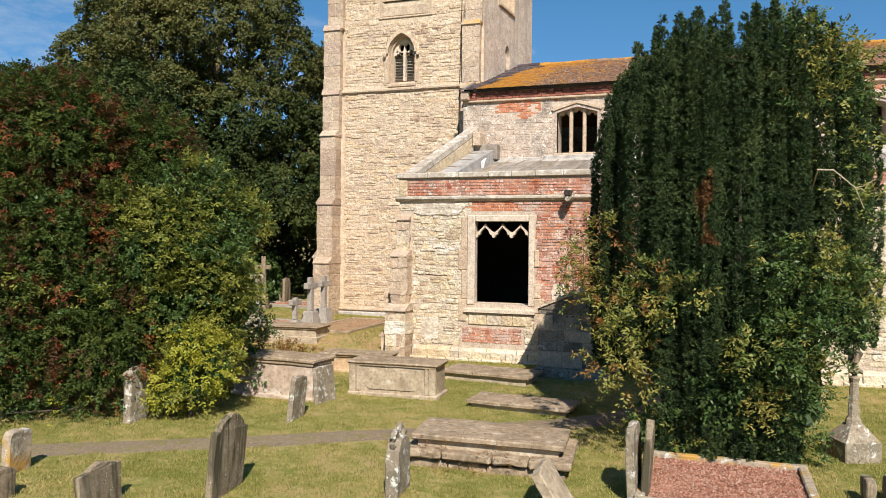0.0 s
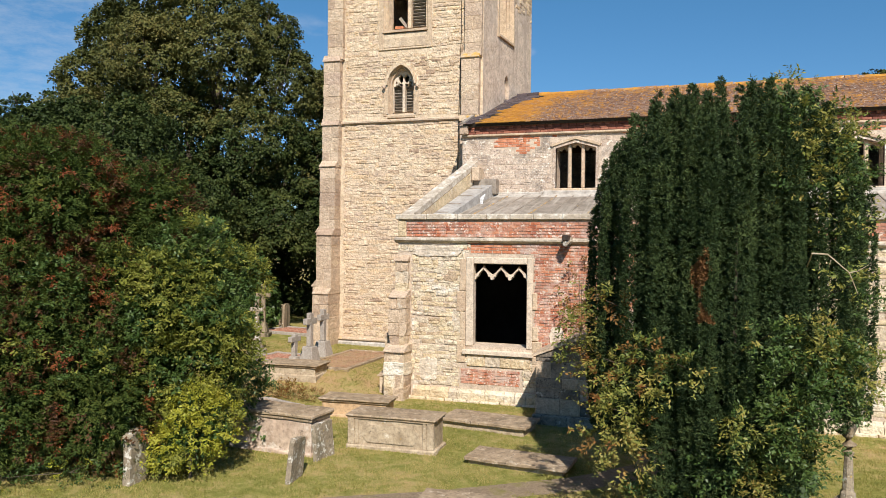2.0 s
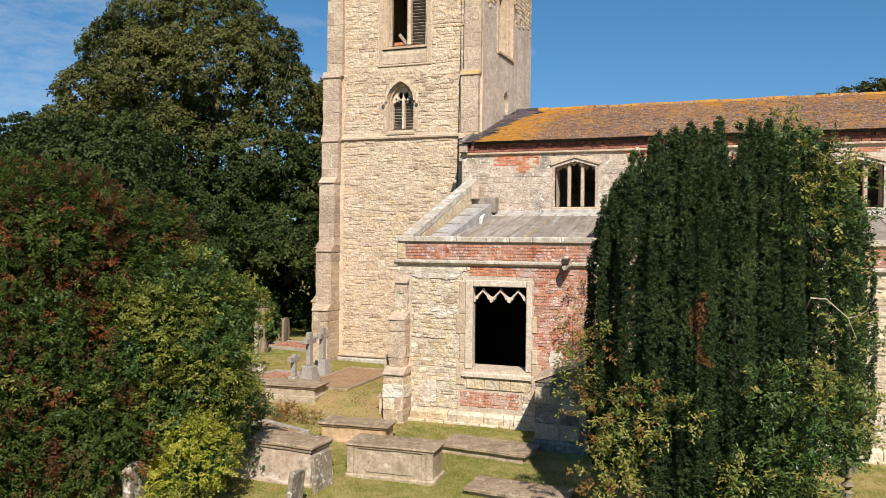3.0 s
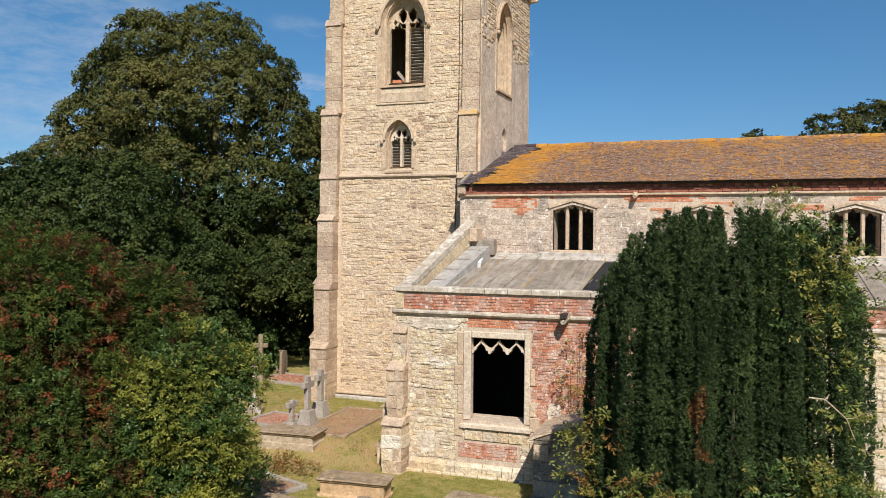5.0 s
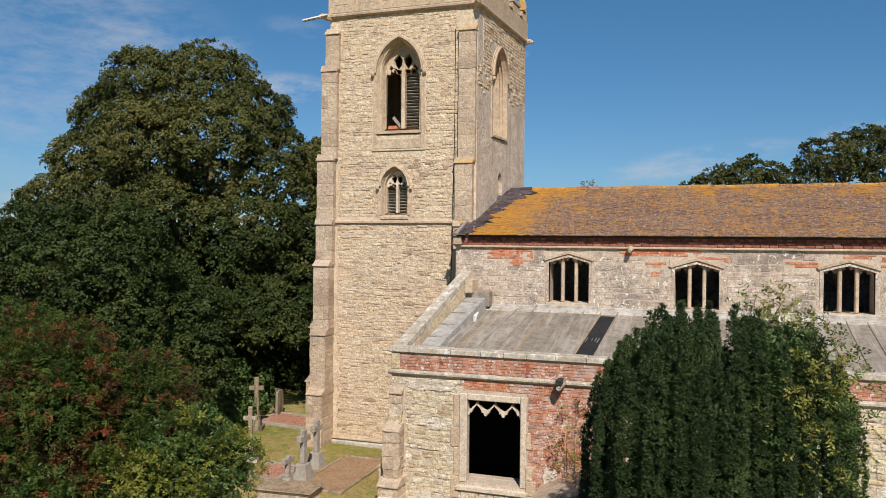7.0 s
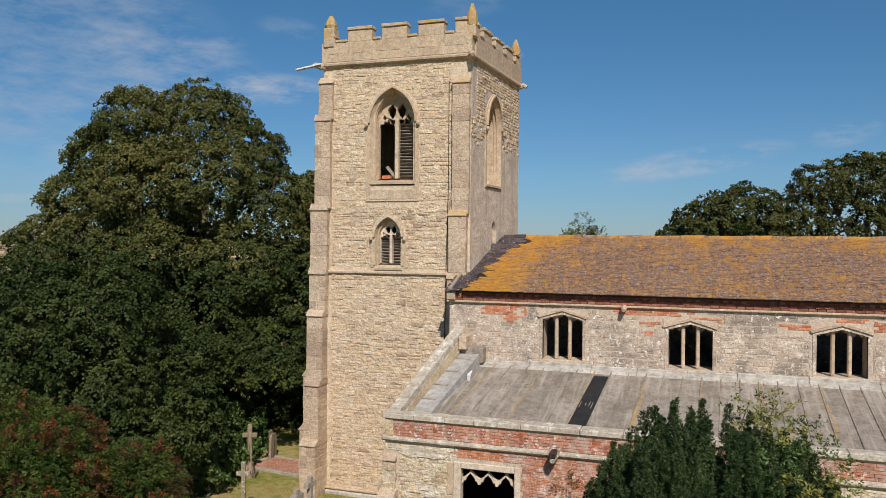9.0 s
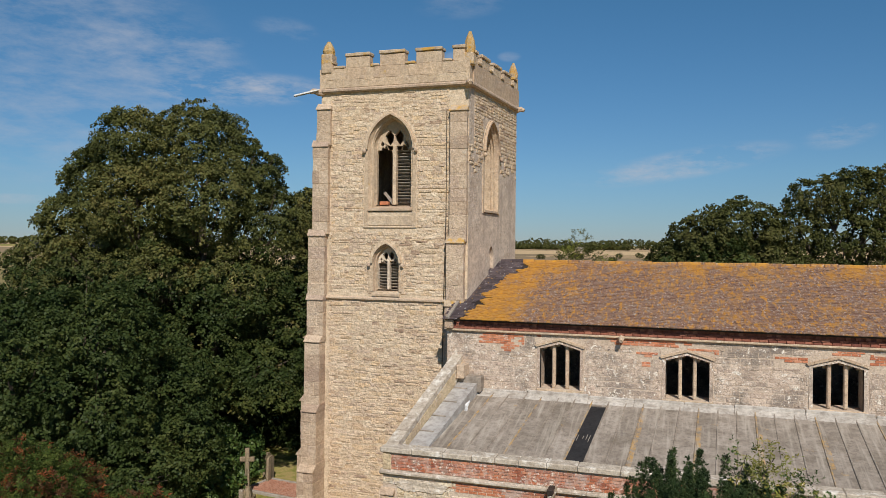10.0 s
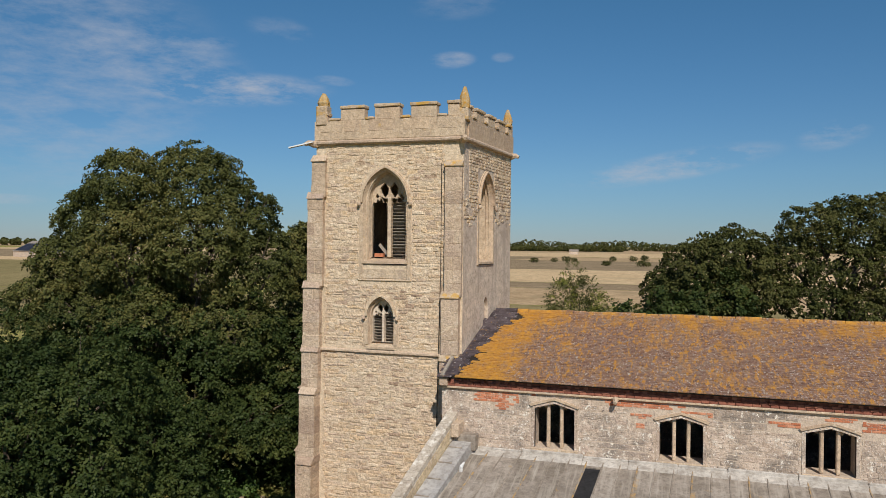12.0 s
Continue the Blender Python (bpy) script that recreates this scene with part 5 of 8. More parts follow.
# the square-headed window with its three cusps
awin = part("window", boxes((-5.60, -5.41, AS - 0.03, AS + 0.22, 1.36, 3.53), (-4.08, -3.94, AS - 0.03, AS + 0.22, 1.36, 3.53), (-5.405, -4.085, AS - 0.03, AS + 0.22, 3.37, 3.53), bevel=0.018), M_CREAM, a_wall, "square-headed unglazed stone window")
bm = bmesh.new()
prism(bm, [(AS - 0.10, 1.18), (AS - 0.10, 1.26), (AS + 0.4, 1.385), (AS + 0.4, 1.18)], -5.66, -3.90, "x")
part("sill", bm, M_CREAM, awin)
cw = (5.405 - 4.085) / 3
for k in range(3):
    c0 = -5.405 + cw * k
    half = [(0.0, 3.12, 2.985), (0.07, 3.125, 2.995), (0.13, 3.14, 3.07), (0.20, 3.165, 3.055), (0.26, 3.195, 3.13), (0.36, 3.235, 3.185), (0.44, 3.275, 3.215)]
    curve = half + [(0.5, 3.325, 3.255)] + [(1 - u, a, b) for u, a, b in reversed(half)]
    part("cusped_head", band([(c0 + cw * u, b) for u, a, b in curve], [(c0 + cw * u, a) for u, a, b in curve], AS + 0.08, AS + 0.22), M_CREAM, awin, "shallow cusped stone head of a lost light")
part("iron_bar", tube(bmesh.new(), [(-4.10, AS + 0.2, 2.2), (-4.10, AS + 0.2, 3.1)], [0.012, 0.012], 5), M_IRON, awin)
for z0, z1, x0, x1 in ((0.88, 1.16, -5.55, -5.1), (0.88, 1.16, -5.09, -4.72), (0.88, 1.16, -4.71, -4.45), (0.88, 1.16, -4.44, -3.98)):
    part("block", boxes((x0, x1, AS - 0.035, AS + 0.1, z0, z1), bevel=0.012), M_AISLE, a_wall)
for z0, z1, x1 in ((1.2, 1.55, -3.70), (1.56, 1.9, -3.80), (1.0, 1.19, -3.60), (0.62, 0.99, -3.72), (2.3, 2.7, -3.82)):
    part("jamb_stone", boxes((-3.935, x1, AS - 0.04, AS + 0.1, z0, z1), bevel=0.015), M_ASHLAR, a_wall)
for z0, z1, x0 in ((0.95, 1.5, -5.82), (1.5, 2.2, -5.74), (2.2, 2.7, -5.83), (2.7, 3.5, -5.76)):
    part("jamb_stone", boxes((x0, -5.605, AS - 0.035, AS + 0.1, z0, z1 - 0.01), bevel=0.015), M_ASHLAR, a_wall)

def skim(x, z, w, h, seed, out=0.035):
    """An irregular patch of old lime plaster over the stones."""
    r = random.Random(seed)
    line = []
    for i in range(26):
        a = 2 * math.pi * i / 26
        c, s = math.cos(a), math.sin(a)
        k = max(abs(c), abs(s)) ** 0.55
        rag = r.uniform(0.86, 1.06)
        line.append((x + w / 2 * c / k * rag, z + h / 2 * s / k * rag))
    part("plaster_patch", weather(prism(bmesh.new(), line, AS - out, AS + 0.02), 1, 0.012, 7.0, seed), M_SKIM, a_wall, "patch of old lime plaster")


for x, z, w, h, seed in ((-6.35, 3.68, 1.35, 0.30, 1), (-6.55, 0.75, 0.5, 0.6, 3), (-3.35, 1.7, 0.35, 0.5, 7)):
    skim(x, z, w, h, seed)

# unseen south door arch and step, added to blacken shade behind the yew
guessed_out = arch(-1.28, 0.76, -0.05, 1.35, 0.90)
part("doorway", band(guessed_hole, guessed_out, AS - 0.06, AS + 0.3), M_BUTTRESS, a_wall, "unseen pointed stone arch added to blacken the shade")
part("step", boxes((-2.1, -0.45, AS - 0.45, AS + 0.5, -0.3, 0.06), bevel=0.02), M_BUTTRESS, a_wall)

# corner buttresses, the deep buttress by the yew, and the stone spout
buttress(aisle, [(-0.3, 1.22, -7.53, -7.02, 17.08), (1.22, 2.55, -7.48, -7.08, 17.28), (2.55, 3.45, -7.44, -7.10, 17.50)], AS + 0.02, M_BUTTRESS, 0.12, seed=9, course=0.30, wear=0.035, mix=(M_BUTTRESS, M_ASHLAR, M_AISLE))
buttress(aisle, [(-0.3, 0.5, -0.62, -0.05, -0.52), (0.5, 1.5, -0.58, -0.1, -0.40), (1.5, 2.75, -0.55, -0.1, -0.22)], 0.0, M_ASHLAR, 0.16, seed=12, course=0.40, place=pose(AW, AS + 0.02, 0, 0, 0, -90))
deep = part("buttress", boxes((-3.48, -2.12, 16.04, AS, -0.3, 1.45)), M_MORTAR, aisle, "broad low ashlar buttress with a sloping top")
r2 = random.Random(21)
z = -0.3
while z < 1.4:
    h = min(r2.uniform(0.22, 0.34), 1.46 - z)
    u = -3.48
    while u < -2.14:
        w = min(r2.uniform(0.28, 0.6), -2.12 - u)
        if -2.12 - u - w < 0.15:
            w = -2.12 - u
        out = r2.uniform(0.012, 0.028)
        part("block", boxes((u + 0.004 - (0.02 if u < -3.4 else 0), u + w - 0.004 + (0.02 if u + w > -2.2 else 0), 16.04 - out, AS - 0.01, z + 0.004, z + h - 0.004), bevel=0.01), r2.choice([M_LICHEN_SHADE, M_LICHEN_SHADE, M_BUTTRESS]), deep)
        u += w
    z += h
part("weathering", prism(bmesh.new(), [(-3.52, 1.46), (-2.08, 2.1), (-2.08, 1.46)], 16.0, AS), M_LICHEN_SHADE, deep)
part("coping", prism(bmesh.new(), [(-3.58, 1.44), (-3.58, 1.50), (-2.05, 2.18), (-2.05, 2.07)], 15.96, AS), M_BUTTRESS, deep)
part("plinth", boxes((-3.56, -2.02, 15.94, AS, -0.3, 0.22), bevel=0.03), M_LICHEN_SHADE, deep)
spout = part("waterspout", tube(bmesh.new(), [(-3.10, AS + 0.05, 3.97), (-3.10, AS - 0.16, 3.95), (-3.10, AS - 0.42, 3.88)], [0.12, 0.11, 0.06], 8), M_PALESTONE, aisle, "carved stone waterspout under the parapet")
part("chute", boxes((-3.17, -3.03, AS - 0.46, AS - 0.1, 3.95, 4.09), bevel=0.02), M_IRON, spout)

# the west end: a raking coping down to the parapet, lead gutter inside it
w_wall = lean_east(part("wall", prism(bmesh.new(), [(AS + 0.66, -0.3), (NS, -0.3), (NS, 6.16), (AS + 0.3, 4.42), (AS + 0.66, 4.42)], AW, AW + 0.27, "x"), M_AISLE, aisle))
for i in range(7):
    t0, t1 = i / 7, (i + 1) / 7 - 0.004
    y0, y1 = AS + 0.2 + (NS - AS - 0.2) * t0, AS + 0.2 + (NS - AS - 0.2) * t1
    z0, z1 = 4.55 + 1.77 * t0, 4.55 + 1.77 * t1
    lean_east(part("coping", prism(bmesh.new(), [(y0, z0 - 0.14), (y1, z1 - 0.14), (y1, z1 + 0.02), (y0, z0 + 0.02)], AW - 0.06, AW + 0.26, "x"), M_COPING, w_wall))


def a_roof_z(y):
    return 4.33 + (y - 18.0) * 0.245


GUT = AW + 0.28
lean_east(part("gutter", prism(bmesh.new(), [(18.0, 4.30), (NS, 5.72), (NS, 5.6), (18.0, 4.2)], GUT, GUT + 0.42, "x"), M_LEAD_NEW, aisle, "wide lead gutter behind the raking coping"))
lean_east(part("gutter_upstand", prism(bmesh.new(), [(18.0, 4.36), (NS - 0.15, 5.66), (NS - 0.15, 5.0), (18.0, 4.2)], GUT + 0.43, GUT + 0.58, "x"), M_LEAD_NEW, aisle))
for i in range(5):
    y0 = 18.3 + 0.72 * i
    lean_east(part("gutter_seam", prism(bmesh.new(), [(y0, 4.30 + (y0 - 18.0) * 0.3595 + 0.002), (y0 + 0.035, 4.30 + (y0 + 0.035 - 18.0) * 0.3595 + 0.002), (y0 + 0.035, 4.30 + (y0 + 0.035 - 18.0) * 0.3595 + 0.02), (y0, 4.30 + (y0 - 18.0) * 0.3595 + 0.02)], GUT + 0.01, GUT + 0.42, "x"), M_LEAD, aisle))
part("loose_flap", tube(bmesh.new(), [(GUT + 1.0, 20.55, 4.95), (GUT + 1.02, 20.55, 5.12), (GUT + 1.10, 20.58, 5.24)], [0.05, 0.06, 0.02], 6), M_SHEET, aisle, "bent white flap of loose lead")
part("gutter_box", boxes((GUT + 0.45, GUT + 1.15, NS - 0.42, NS - 0.02, 5.3, 5.76), bevel=0.02), M_LEAD, aisle, "lead box at the head of the gutter")
part("flue_block", boxes((GUT + 0.45, GUT + 0.68, NS - 0.6, NS - 0.01, 5.7, 6.1), bevel=0.02), M_BUTTRESS, aisle)
rf = part("roof", prism(bmesh.new(), [(18.0, a_roof_z(18.0) - 0.14), (NS, a_roof_z(NS) - 0.14), (NS, a_roof_z(NS) - 0.02), (18.0, a_roof_z(18.0) - 0.02)], GUT + 0.45, AE, "x"), M_LEAD, aisle, "low lead roof with rolls")
SL = math.atan(0.245)
RLEN = (NS - 18.0) / math.cos(SL)
LEAN_TO = Matrix.Translation((0, 18.0, a_roof_z(18.0))) @ Matrix.Rotation(SL, 4, "X")
x = GUT + 0.58
k = 0
while x < 7.5:
    w = 0.50 + rng.uniform(-0.02, 0.02)
    kk = 0.125 - 0.012 * (x + 7)
    hole = -3.2 < x + w / 2 < -2.68
    step = rng.uniform(0.9, 2.6)
    if hole:
        s = part("felt_sheet", boxes((x - 0.02, x + w + 0.02, 0.0, RLEN * 0.86, -0.012, 0.0)), M_FELT, rf, "strip of bare black felt where lead is missing")
        lean_east(s, kk, 0.0)
        s.matrix_basis = LEAN_TO
        for j in range(4):
            off = rng.uniform(-0.03, 0.03)
            bt = part("batten", boxes((x + 0.07 + 0.1 * j + off, x + 0.083 + 0.1 * j + off, RLEN * (0.38 + off), RLEN * 0.43 + 0.1 * rng.random(), 0.0, 0.012)), M_OAK, rf)
            lean_east(bt, kk, 0.0)
            bt.matrix_basis = LEAN_TO
        s = part("lead_sheet", boxes((x, x + w - 0.01, RLEN * 0.87, RLEN, -0.006, 0.008)), M_LEAD, rf)
        lean_east(s, kk, 0.0)
        s.matrix_basis = LEAN_TO
    else:
        for a, b in ((0.0, step), (step, RLEN)):
            s = part("lead_sheet", boxes((x, x + w - 0.01, a + 0.004, b + 0.05, -0.006, 0.006 + (0.006 if a else 0)), bevel=0.003), M_LEAD, rf)
            lean_east(s, kk, 0.0)
            s.matrix_basis = LEAN_TO @ pose(0, 0, 0, 0, 0, rng.uniform(-0.3, 0.3))
    roll = part("lead_roll", tube(bmesh.new(), [(x - 0.005, 0.0, 0.012), (x - 0.005, RLEN * 0.5, 0.012 + rng.uniform(-0.01, 0.01)), (x - 0.005, RLEN - 0.1, 0.012)], [0.024] * 3, 6), M_LEAD_ORANGE if k % 3 == 1 else M_LEAD, rf)
    if not hole and k % 3 == 1 and -3 < x < 5:
        crust = part("lichen_crust", weather(boxes((x + 0.02, x + 0.11, RLEN * rng.uniform(0.05, 0.3), RLEN * rng.uniform(0.5, 0.8), 0.0125, 0.0155)), 5, 0.02, 3.0, x), M_LEAD_ORANGE, rf, "streak of orange lichen on the lead")
        lean_east(crust, kk, 0.0)
        crust.matrix_basis = LEAN_TO
    lean_east(roll, kk, 0.0)
    roll.matrix_basis = LEAN_TO
    x += w
    k += 1
x = GUT + 0.7
while x < AE - 0.5:
    w = rng.uniform(1.2, 1.9)
    s = part("flashing", boxes((x, x + w - 0.01, NS - 0.10, NS - 0.02, 5.24, 5.42 - rng.uniform(0, 0.05)), bevel=0.02), M_WHITE_LEAD, aisle)
    s = part("flashing", prism(bmesh.new(), [(NS - 0.42, a_roof_z(NS - 0.42) + 0.012), (NS - 0.1, 5.32), (NS - 0.1, 5.24), (NS - 0.42, a_roof_z(NS - 0.42) - 0.02)], x, x + w - 0.012, "x"), M_WHITE_LEAD, aisle)
    x += w
part("flashing", boxes((GUT + 0.1, -6.0, NS - 0.06, NS - 0.02, 5.42, 5.52)), M_WHITE_LEAD, aisle)
# near-black sheets and floor added as the deep shade inside the aisle
part("shade_sheet", boxes((AW + 0.7, AE, NS - 0.04, NS - 0.005, 0.0, 4.6), (AW + 0.7, AE, NS + 0.705, NS + 0.72, 0.0, 5.0)), M_DARK_SHADE, aisle, "near-black sheet added for the shade on the inner wall")
part("shade_sheet", boxes((AW + 0.6, AE, AS + 0.7, NS - 0.05, 4.0, 4.05)), M_DARK_SHADE, aisle, "near-black sheet added for the shade under the roof")
part("floor", boxes((AW + 0.6, AE, AS + 0.66, NS, -0.1, 0.03)), M_DARK_SHADE, aisle, "aisle floor painted near-black for the shade inside")
part("wall", boxes((AE, AE + 0.5, AS, NS, -0.3, 4.4)), M_AISLE, aisle)
# east of the yew the wall carries one more buttress
buttress(aisle, [(-0.3, 1.3, 5.3, 5.9, 17.0), (1.3, 2.8, 5.35, 5.85, 17.3)], AS + 0.02, M_ASHLAR, 0.2, seed=14)

# ---- the ground ----
def spread(near, step, far, grow):
    out, d, s = list(np.arange(0, near, step)), near, step
    while d < far:
        out.append(d)
        s *= grow
        d += s
    return out + [far]


gx = sorted({-v - 3 for v in spread(22, 0.6, 4800, 1.35)} | {v - 3 for v in spread(22, 0.6, 4800, 1.35)})
gy = sorted({-v + 12 for v in spread(15, 0.6, 4800, 1.35)} | {v + 12 for v in spread(15, 0.6, 4800, 1.35)})
gv = [(x, y, ground_z(x, y)) for y in gy for x in gx]
nx = len(gx)
gf = [(j * nx + i, j * nx + i + 1, (j + 1) * nx + i + 1, (j + 1) * nx + i) for j in range(len(gy) - 1) for i in range(nx - 1)]
ground = new("ground", mesh_of(gv, gf))
ground.data.materials.append(M_GRASS)
ground.data.polygons.foreach_set("use_smooth", [True] * len(gf))
tagged(ground, "mown churchyard grass, green with dry yellow patches", "ground", kind="structure")


def ribbon(name, line, half, lift, material, label, category):
    vs, fs, n = [], [], 0
    pts = []
    for (x0, y0), (x1, y1) in zip(line, line[1:]):
        m = max(2, int(math.hypot(x1 - x0, y1 - y0) / 0.3))
        pts += [(x0 + (x1 - x0) * i / m, y0 + (y1 - y0) * i / m) for i in range(m)]
    pts.append(line[-1])
    for i, (x, y) in enumerate(pts):
        a, b = pts[max(0, i - 1)], pts[min(len(pts) - 1, i + 1)]
        d = math.hypot(b[0] - a[0], b[1] - a[1])
        ux, uy = -(b[1] - a[1]) / d, (b[0] - a[0]) / d
        for s in (-1, -0.5, 0, 0.5, 1):
            w = half * s * (1 + 0.16 * noise.noise(Vector((x * 1.3, y * 1.3, s))))
            px, py = x + ux * w, y + uy * w
            vs.append((px, py, ground_z(px, py) + (lift if abs(s) < 1 else -0.01)))
    for i in range(len(pts) - 1):
        for j in range(4):
            fs.append((i * 5 + j, i * 5 + j + 1, i * 5 + j + 6, i * 5 + j + 5))
    ob = new(name, mesh_of(vs, fs))
    ob.data.materials.append(material)
    ob.data.polygons.foreach_set("use_smooth", [True] * len(fs))
    return tagged(ob, label, category, kind="structure")


PATH_LINE = [(-16, 4.5), (-11.5, 6.3), (-9.1, 7.7), (-7.4, 8.75), (-5.85, 9.6), (-4.0, 10.75), (-2.0, 12.3), (-0.9, 13.6), (-0.6, 15.8)]
ribbon("path", PATH_LINE, 0.42, 0.012, M_PATH, "narrow trodden gravel path across the grass", "path")

# ---- graves ----
def headstone(name, label, at, turn, w, h, t, shape, material, lean=(0, 0)):
    """An upright stone with a shaped head. at is its foot; turn 0 faces south."""
    head = {
        "round": [(-0.5, 0.80), (-0.47, 0.90), (-0.36, 0.97), (0, 1.0), (0.36, 0.97), (0.47, 0.90), (0.5, 0.80)],
        "shoulder": [(-0.5, 0.80), (-0.40, 0.82), (-0.33, 0.90), (-0.2, 0.97), (0, 1.0), (0.2, 0.97), (0.33, 0.90), (0.40, 0.82), (0.5, 0.80)],
        "ogee": [(-0.5, 0.84), (-0.36, 0.86), (-0.22, 0.92), (-0.1, 0.98), (0, 1.0), (0.1, 0.98), (0.22, 0.92), (0.36, 0.86), (0.5, 0.84)],
        "gable": [(-0.56, 0.84), (-0.56, 0.88), (0, 1.0), (0.56, 0.88), (0.56, 0.84), (0.5, 0.83)],
        "plain": [(-0.5, 0.97), (-0.2, 1.0), (0.25, 0.98), (0.5, 0.96)],
    }[shape]
    start = [(-0.5, -0.25)] if shape != "gable" else [(-0.5, -0.25), (-0.5, 0.83)]
    bm = prism(bmesh.new(), [(x * w, z * h) for x, z in [*start, *head, (0.5, -0.25)]], -t / 2, t / 2)
    bmesh.ops.bevel(bm, geom=[e for e in bm.edges if abs(e.verts[0].co.y - e.verts[1].co.y) < 1e-4 and len(e.link_faces) == 2 and e.calc_face_angle(0) > 0.5], offset=0.012, segments=1, affect="EDGES")
    x, y = at
    ob = part(name, weather(bm, 2, 0.012, 7.0, x + y), material, None)
    ob.matrix_basis = pose(x, y, ground_z(x, y), lean[0], lean[1], turn)
    return tagged(ob, label, "headstone", "headstones in the churchyard")


headstone("headstone", "small rounded headstone patched with orange lichen", (-8.15, 7.12), 98, 0.38, 0.52, 0.12, "round", M_ORANGESTONE, (0, 2))
headstone("headstone", "dark weathered headstone with a pointed curving top", (-6.24, 6.50), 97, 0.70, 0.51, 0.075, "ogee", M_GREYSTONE, (-3, 0))
headstone("headstone", "low stone crusted with grey and yellow lichen", (-7.46, 6.20), 90, 0.5, 0.36, 0.15, "round", M_GREYSTONE)
headstone("headstone", "tall brown headstone with shoulders, leaning, speckled white", (-5.25, 7.35), 96, 0.74, 0.92, 0.075, "shoulder", M_GREYSTONE, (3, 5))
headstone("headstone", "gabled headstone with white lichen beside the shrubs", (-8.68, 9.80), 92, 0.44, 0.88, 0.15, "gable", M_PALESTONE, (0, 2))
headstone("headstone", "leaning headstone crusted with white and brown lichen", (-6.34, 10.78), 96, 0.50, 0.70, 0.09, "round", M_PALESTONE, (3, 7))
headstone("headstone", "thin leaning headstone of grey stone seen on edge", (-1.46, 8.22), 92, 0.55, 0.56, 0.12, "plain", M_TOMB, (-32, -4))
headstone("headstone", "pale rounded headstone seen on edge", (-0.80, 8.95), 88, 0.60, 0.86, 0.10, "round", M_PALESTONE, (-2, 0))
headstone("headstone", "grey headstone standing close behind another", (-0.68, 9.0), 90, 0.55, 0.90, 0.08, "shoulder", M_GREYSTONE, (3, 0))
headstone("headstone", "small grey headstone on the grass", (1.70, 9.62), 92, 0.34, 0.30, 0.10, "round", M_GREYSTONE)
headstone("headstone", "small worn headstone beside a grave kerb", (1.95, 9.75), 92, 0.38, 0.30, 0.10, "shoulder", M_PALESTONE)
# scroll-topped stone
sc = headstone("headstone", "lichened headstone with a broken scrolled top", (-3.40, 8.10), 96, 0.52, 0.66, 0.15, "shoulder", M_PALESTONE, (0, 2))
for dx, dz, rad in ((-0.16, 0.64, 0.085), (0.04, 0.70, 0.07), (0.19, 0.60, 0.075)):
    bm = bmesh.new()
    ring = [(dx + rad * math.cos(a), dz + rad * math.sin(a)) for a in np.linspace(0, 2 * math.pi, 12)[:-1]]
    tube(bm, [(x, 0, z) for x, z in ring + ring[:1]], [0.035] * 12, 6)
    part("scroll", bm, M_PALESTONE, sc)


def chest_tomb(label, at, turn, length, width, height, body, lid, panel=True, ledge=0.09, lid_t=0.10):
    """A table-high chest with a moulded lid; at is the middle of its foot."""
    x, y = at
    t = thing("chest_tomb", label, "tomb", (x, y, ground_z(x, y)), turn, "chest tombs")
    hl, hw = length / 2, width / 2
    b = part("body", weather(boxes((-hl, hl, -hw, hw, -0.2, height - lid_t), bevel=0.012), 5, 0.010, 5.0, x), body, t)
    part("base", weather(boxes((-hl - 0.05, hl + 0.05, -hw - 0.05, hw + 0.05, -0.2, 0.07), bevel=0.02), 5, 0.02, 4.0, y), body, t)
    bm = boxes((-hl - ledge, hl + ledge, -hw - ledge, hw + ledge, height - lid_t * 0.62, height), bevel=0.02)
    box(bm, -hl - ledge * 0.5, hl + ledge * 0.5, -hw - ledge * 0.5, hw + ledge * 0.5, height - lid_t, height - lid_t * 0.6)
    weather(bm, 6, 0.008, 4.0, x + y)
    part("lid", bm, lid, t, "weathered stone lid with a moulded edge")
    if panel:
        c = 0.12
        z0, z1, p = 0.13, height - lid_t - 0.10, hl - 0.26
        line = [(-p, z0 + c), (-p, z1 - c), (-p + c, z1), (p - c, z1), (p, z1 - c), (p, z0 + c), (p - c, z0), (-p + c, z0)]
        for s in (-1, 1):
            part("panel", prism(bmesh.new(), line, s * hw, s * (hw + 0.022)), body, b)
            part("pilaster", boxes((s * hl - 0.02 - 0.09 * (s > 0), s * hl + 0.02 + 0.09 * (s < 0), -hw - 0.03, -hw + 0.08, 0.07, height - lid_t), bevel=0.01), body, b)
            part("pilaster", boxes((s * (hl - 0.16) - 0.035, s * (hl - 0.16) + 0.035, -hw - 0.022, -hw + 0.05, 0.07, height - lid_t), bevel=0.01), body, b)
    return t


chest_tomb("buff stone chest tomb with a clipped-corner panel", (-5.56, 13.22), 3, 1.66, 0.66, 0.64, M_TOMB, M_TOMBTOP, True, 0.06, 0.08)
chest_tomb("plastered chest tomb with a dark slab top and ivy", (-7.58, 12.42), -4, 1.75, 0.66, 0.76, M_PINKTOMB, M_TOMBTOP, False, 0.06, 0.12)
headstone("headstone", "worn brown slab leaning on the end of a chest tomb", (-6.47, 12.05), 84, 0.58, 0.66, 0.08, "plain", M_PALESTONE, (-5, 0))
chest_tomb("low chest tomb below the tower with a wide slab", (-10.45, 17.80), 4, 1.50, 0.78, 0.34, M_TOMB, M_TOMBTOP, False, 0.08, 0.08)
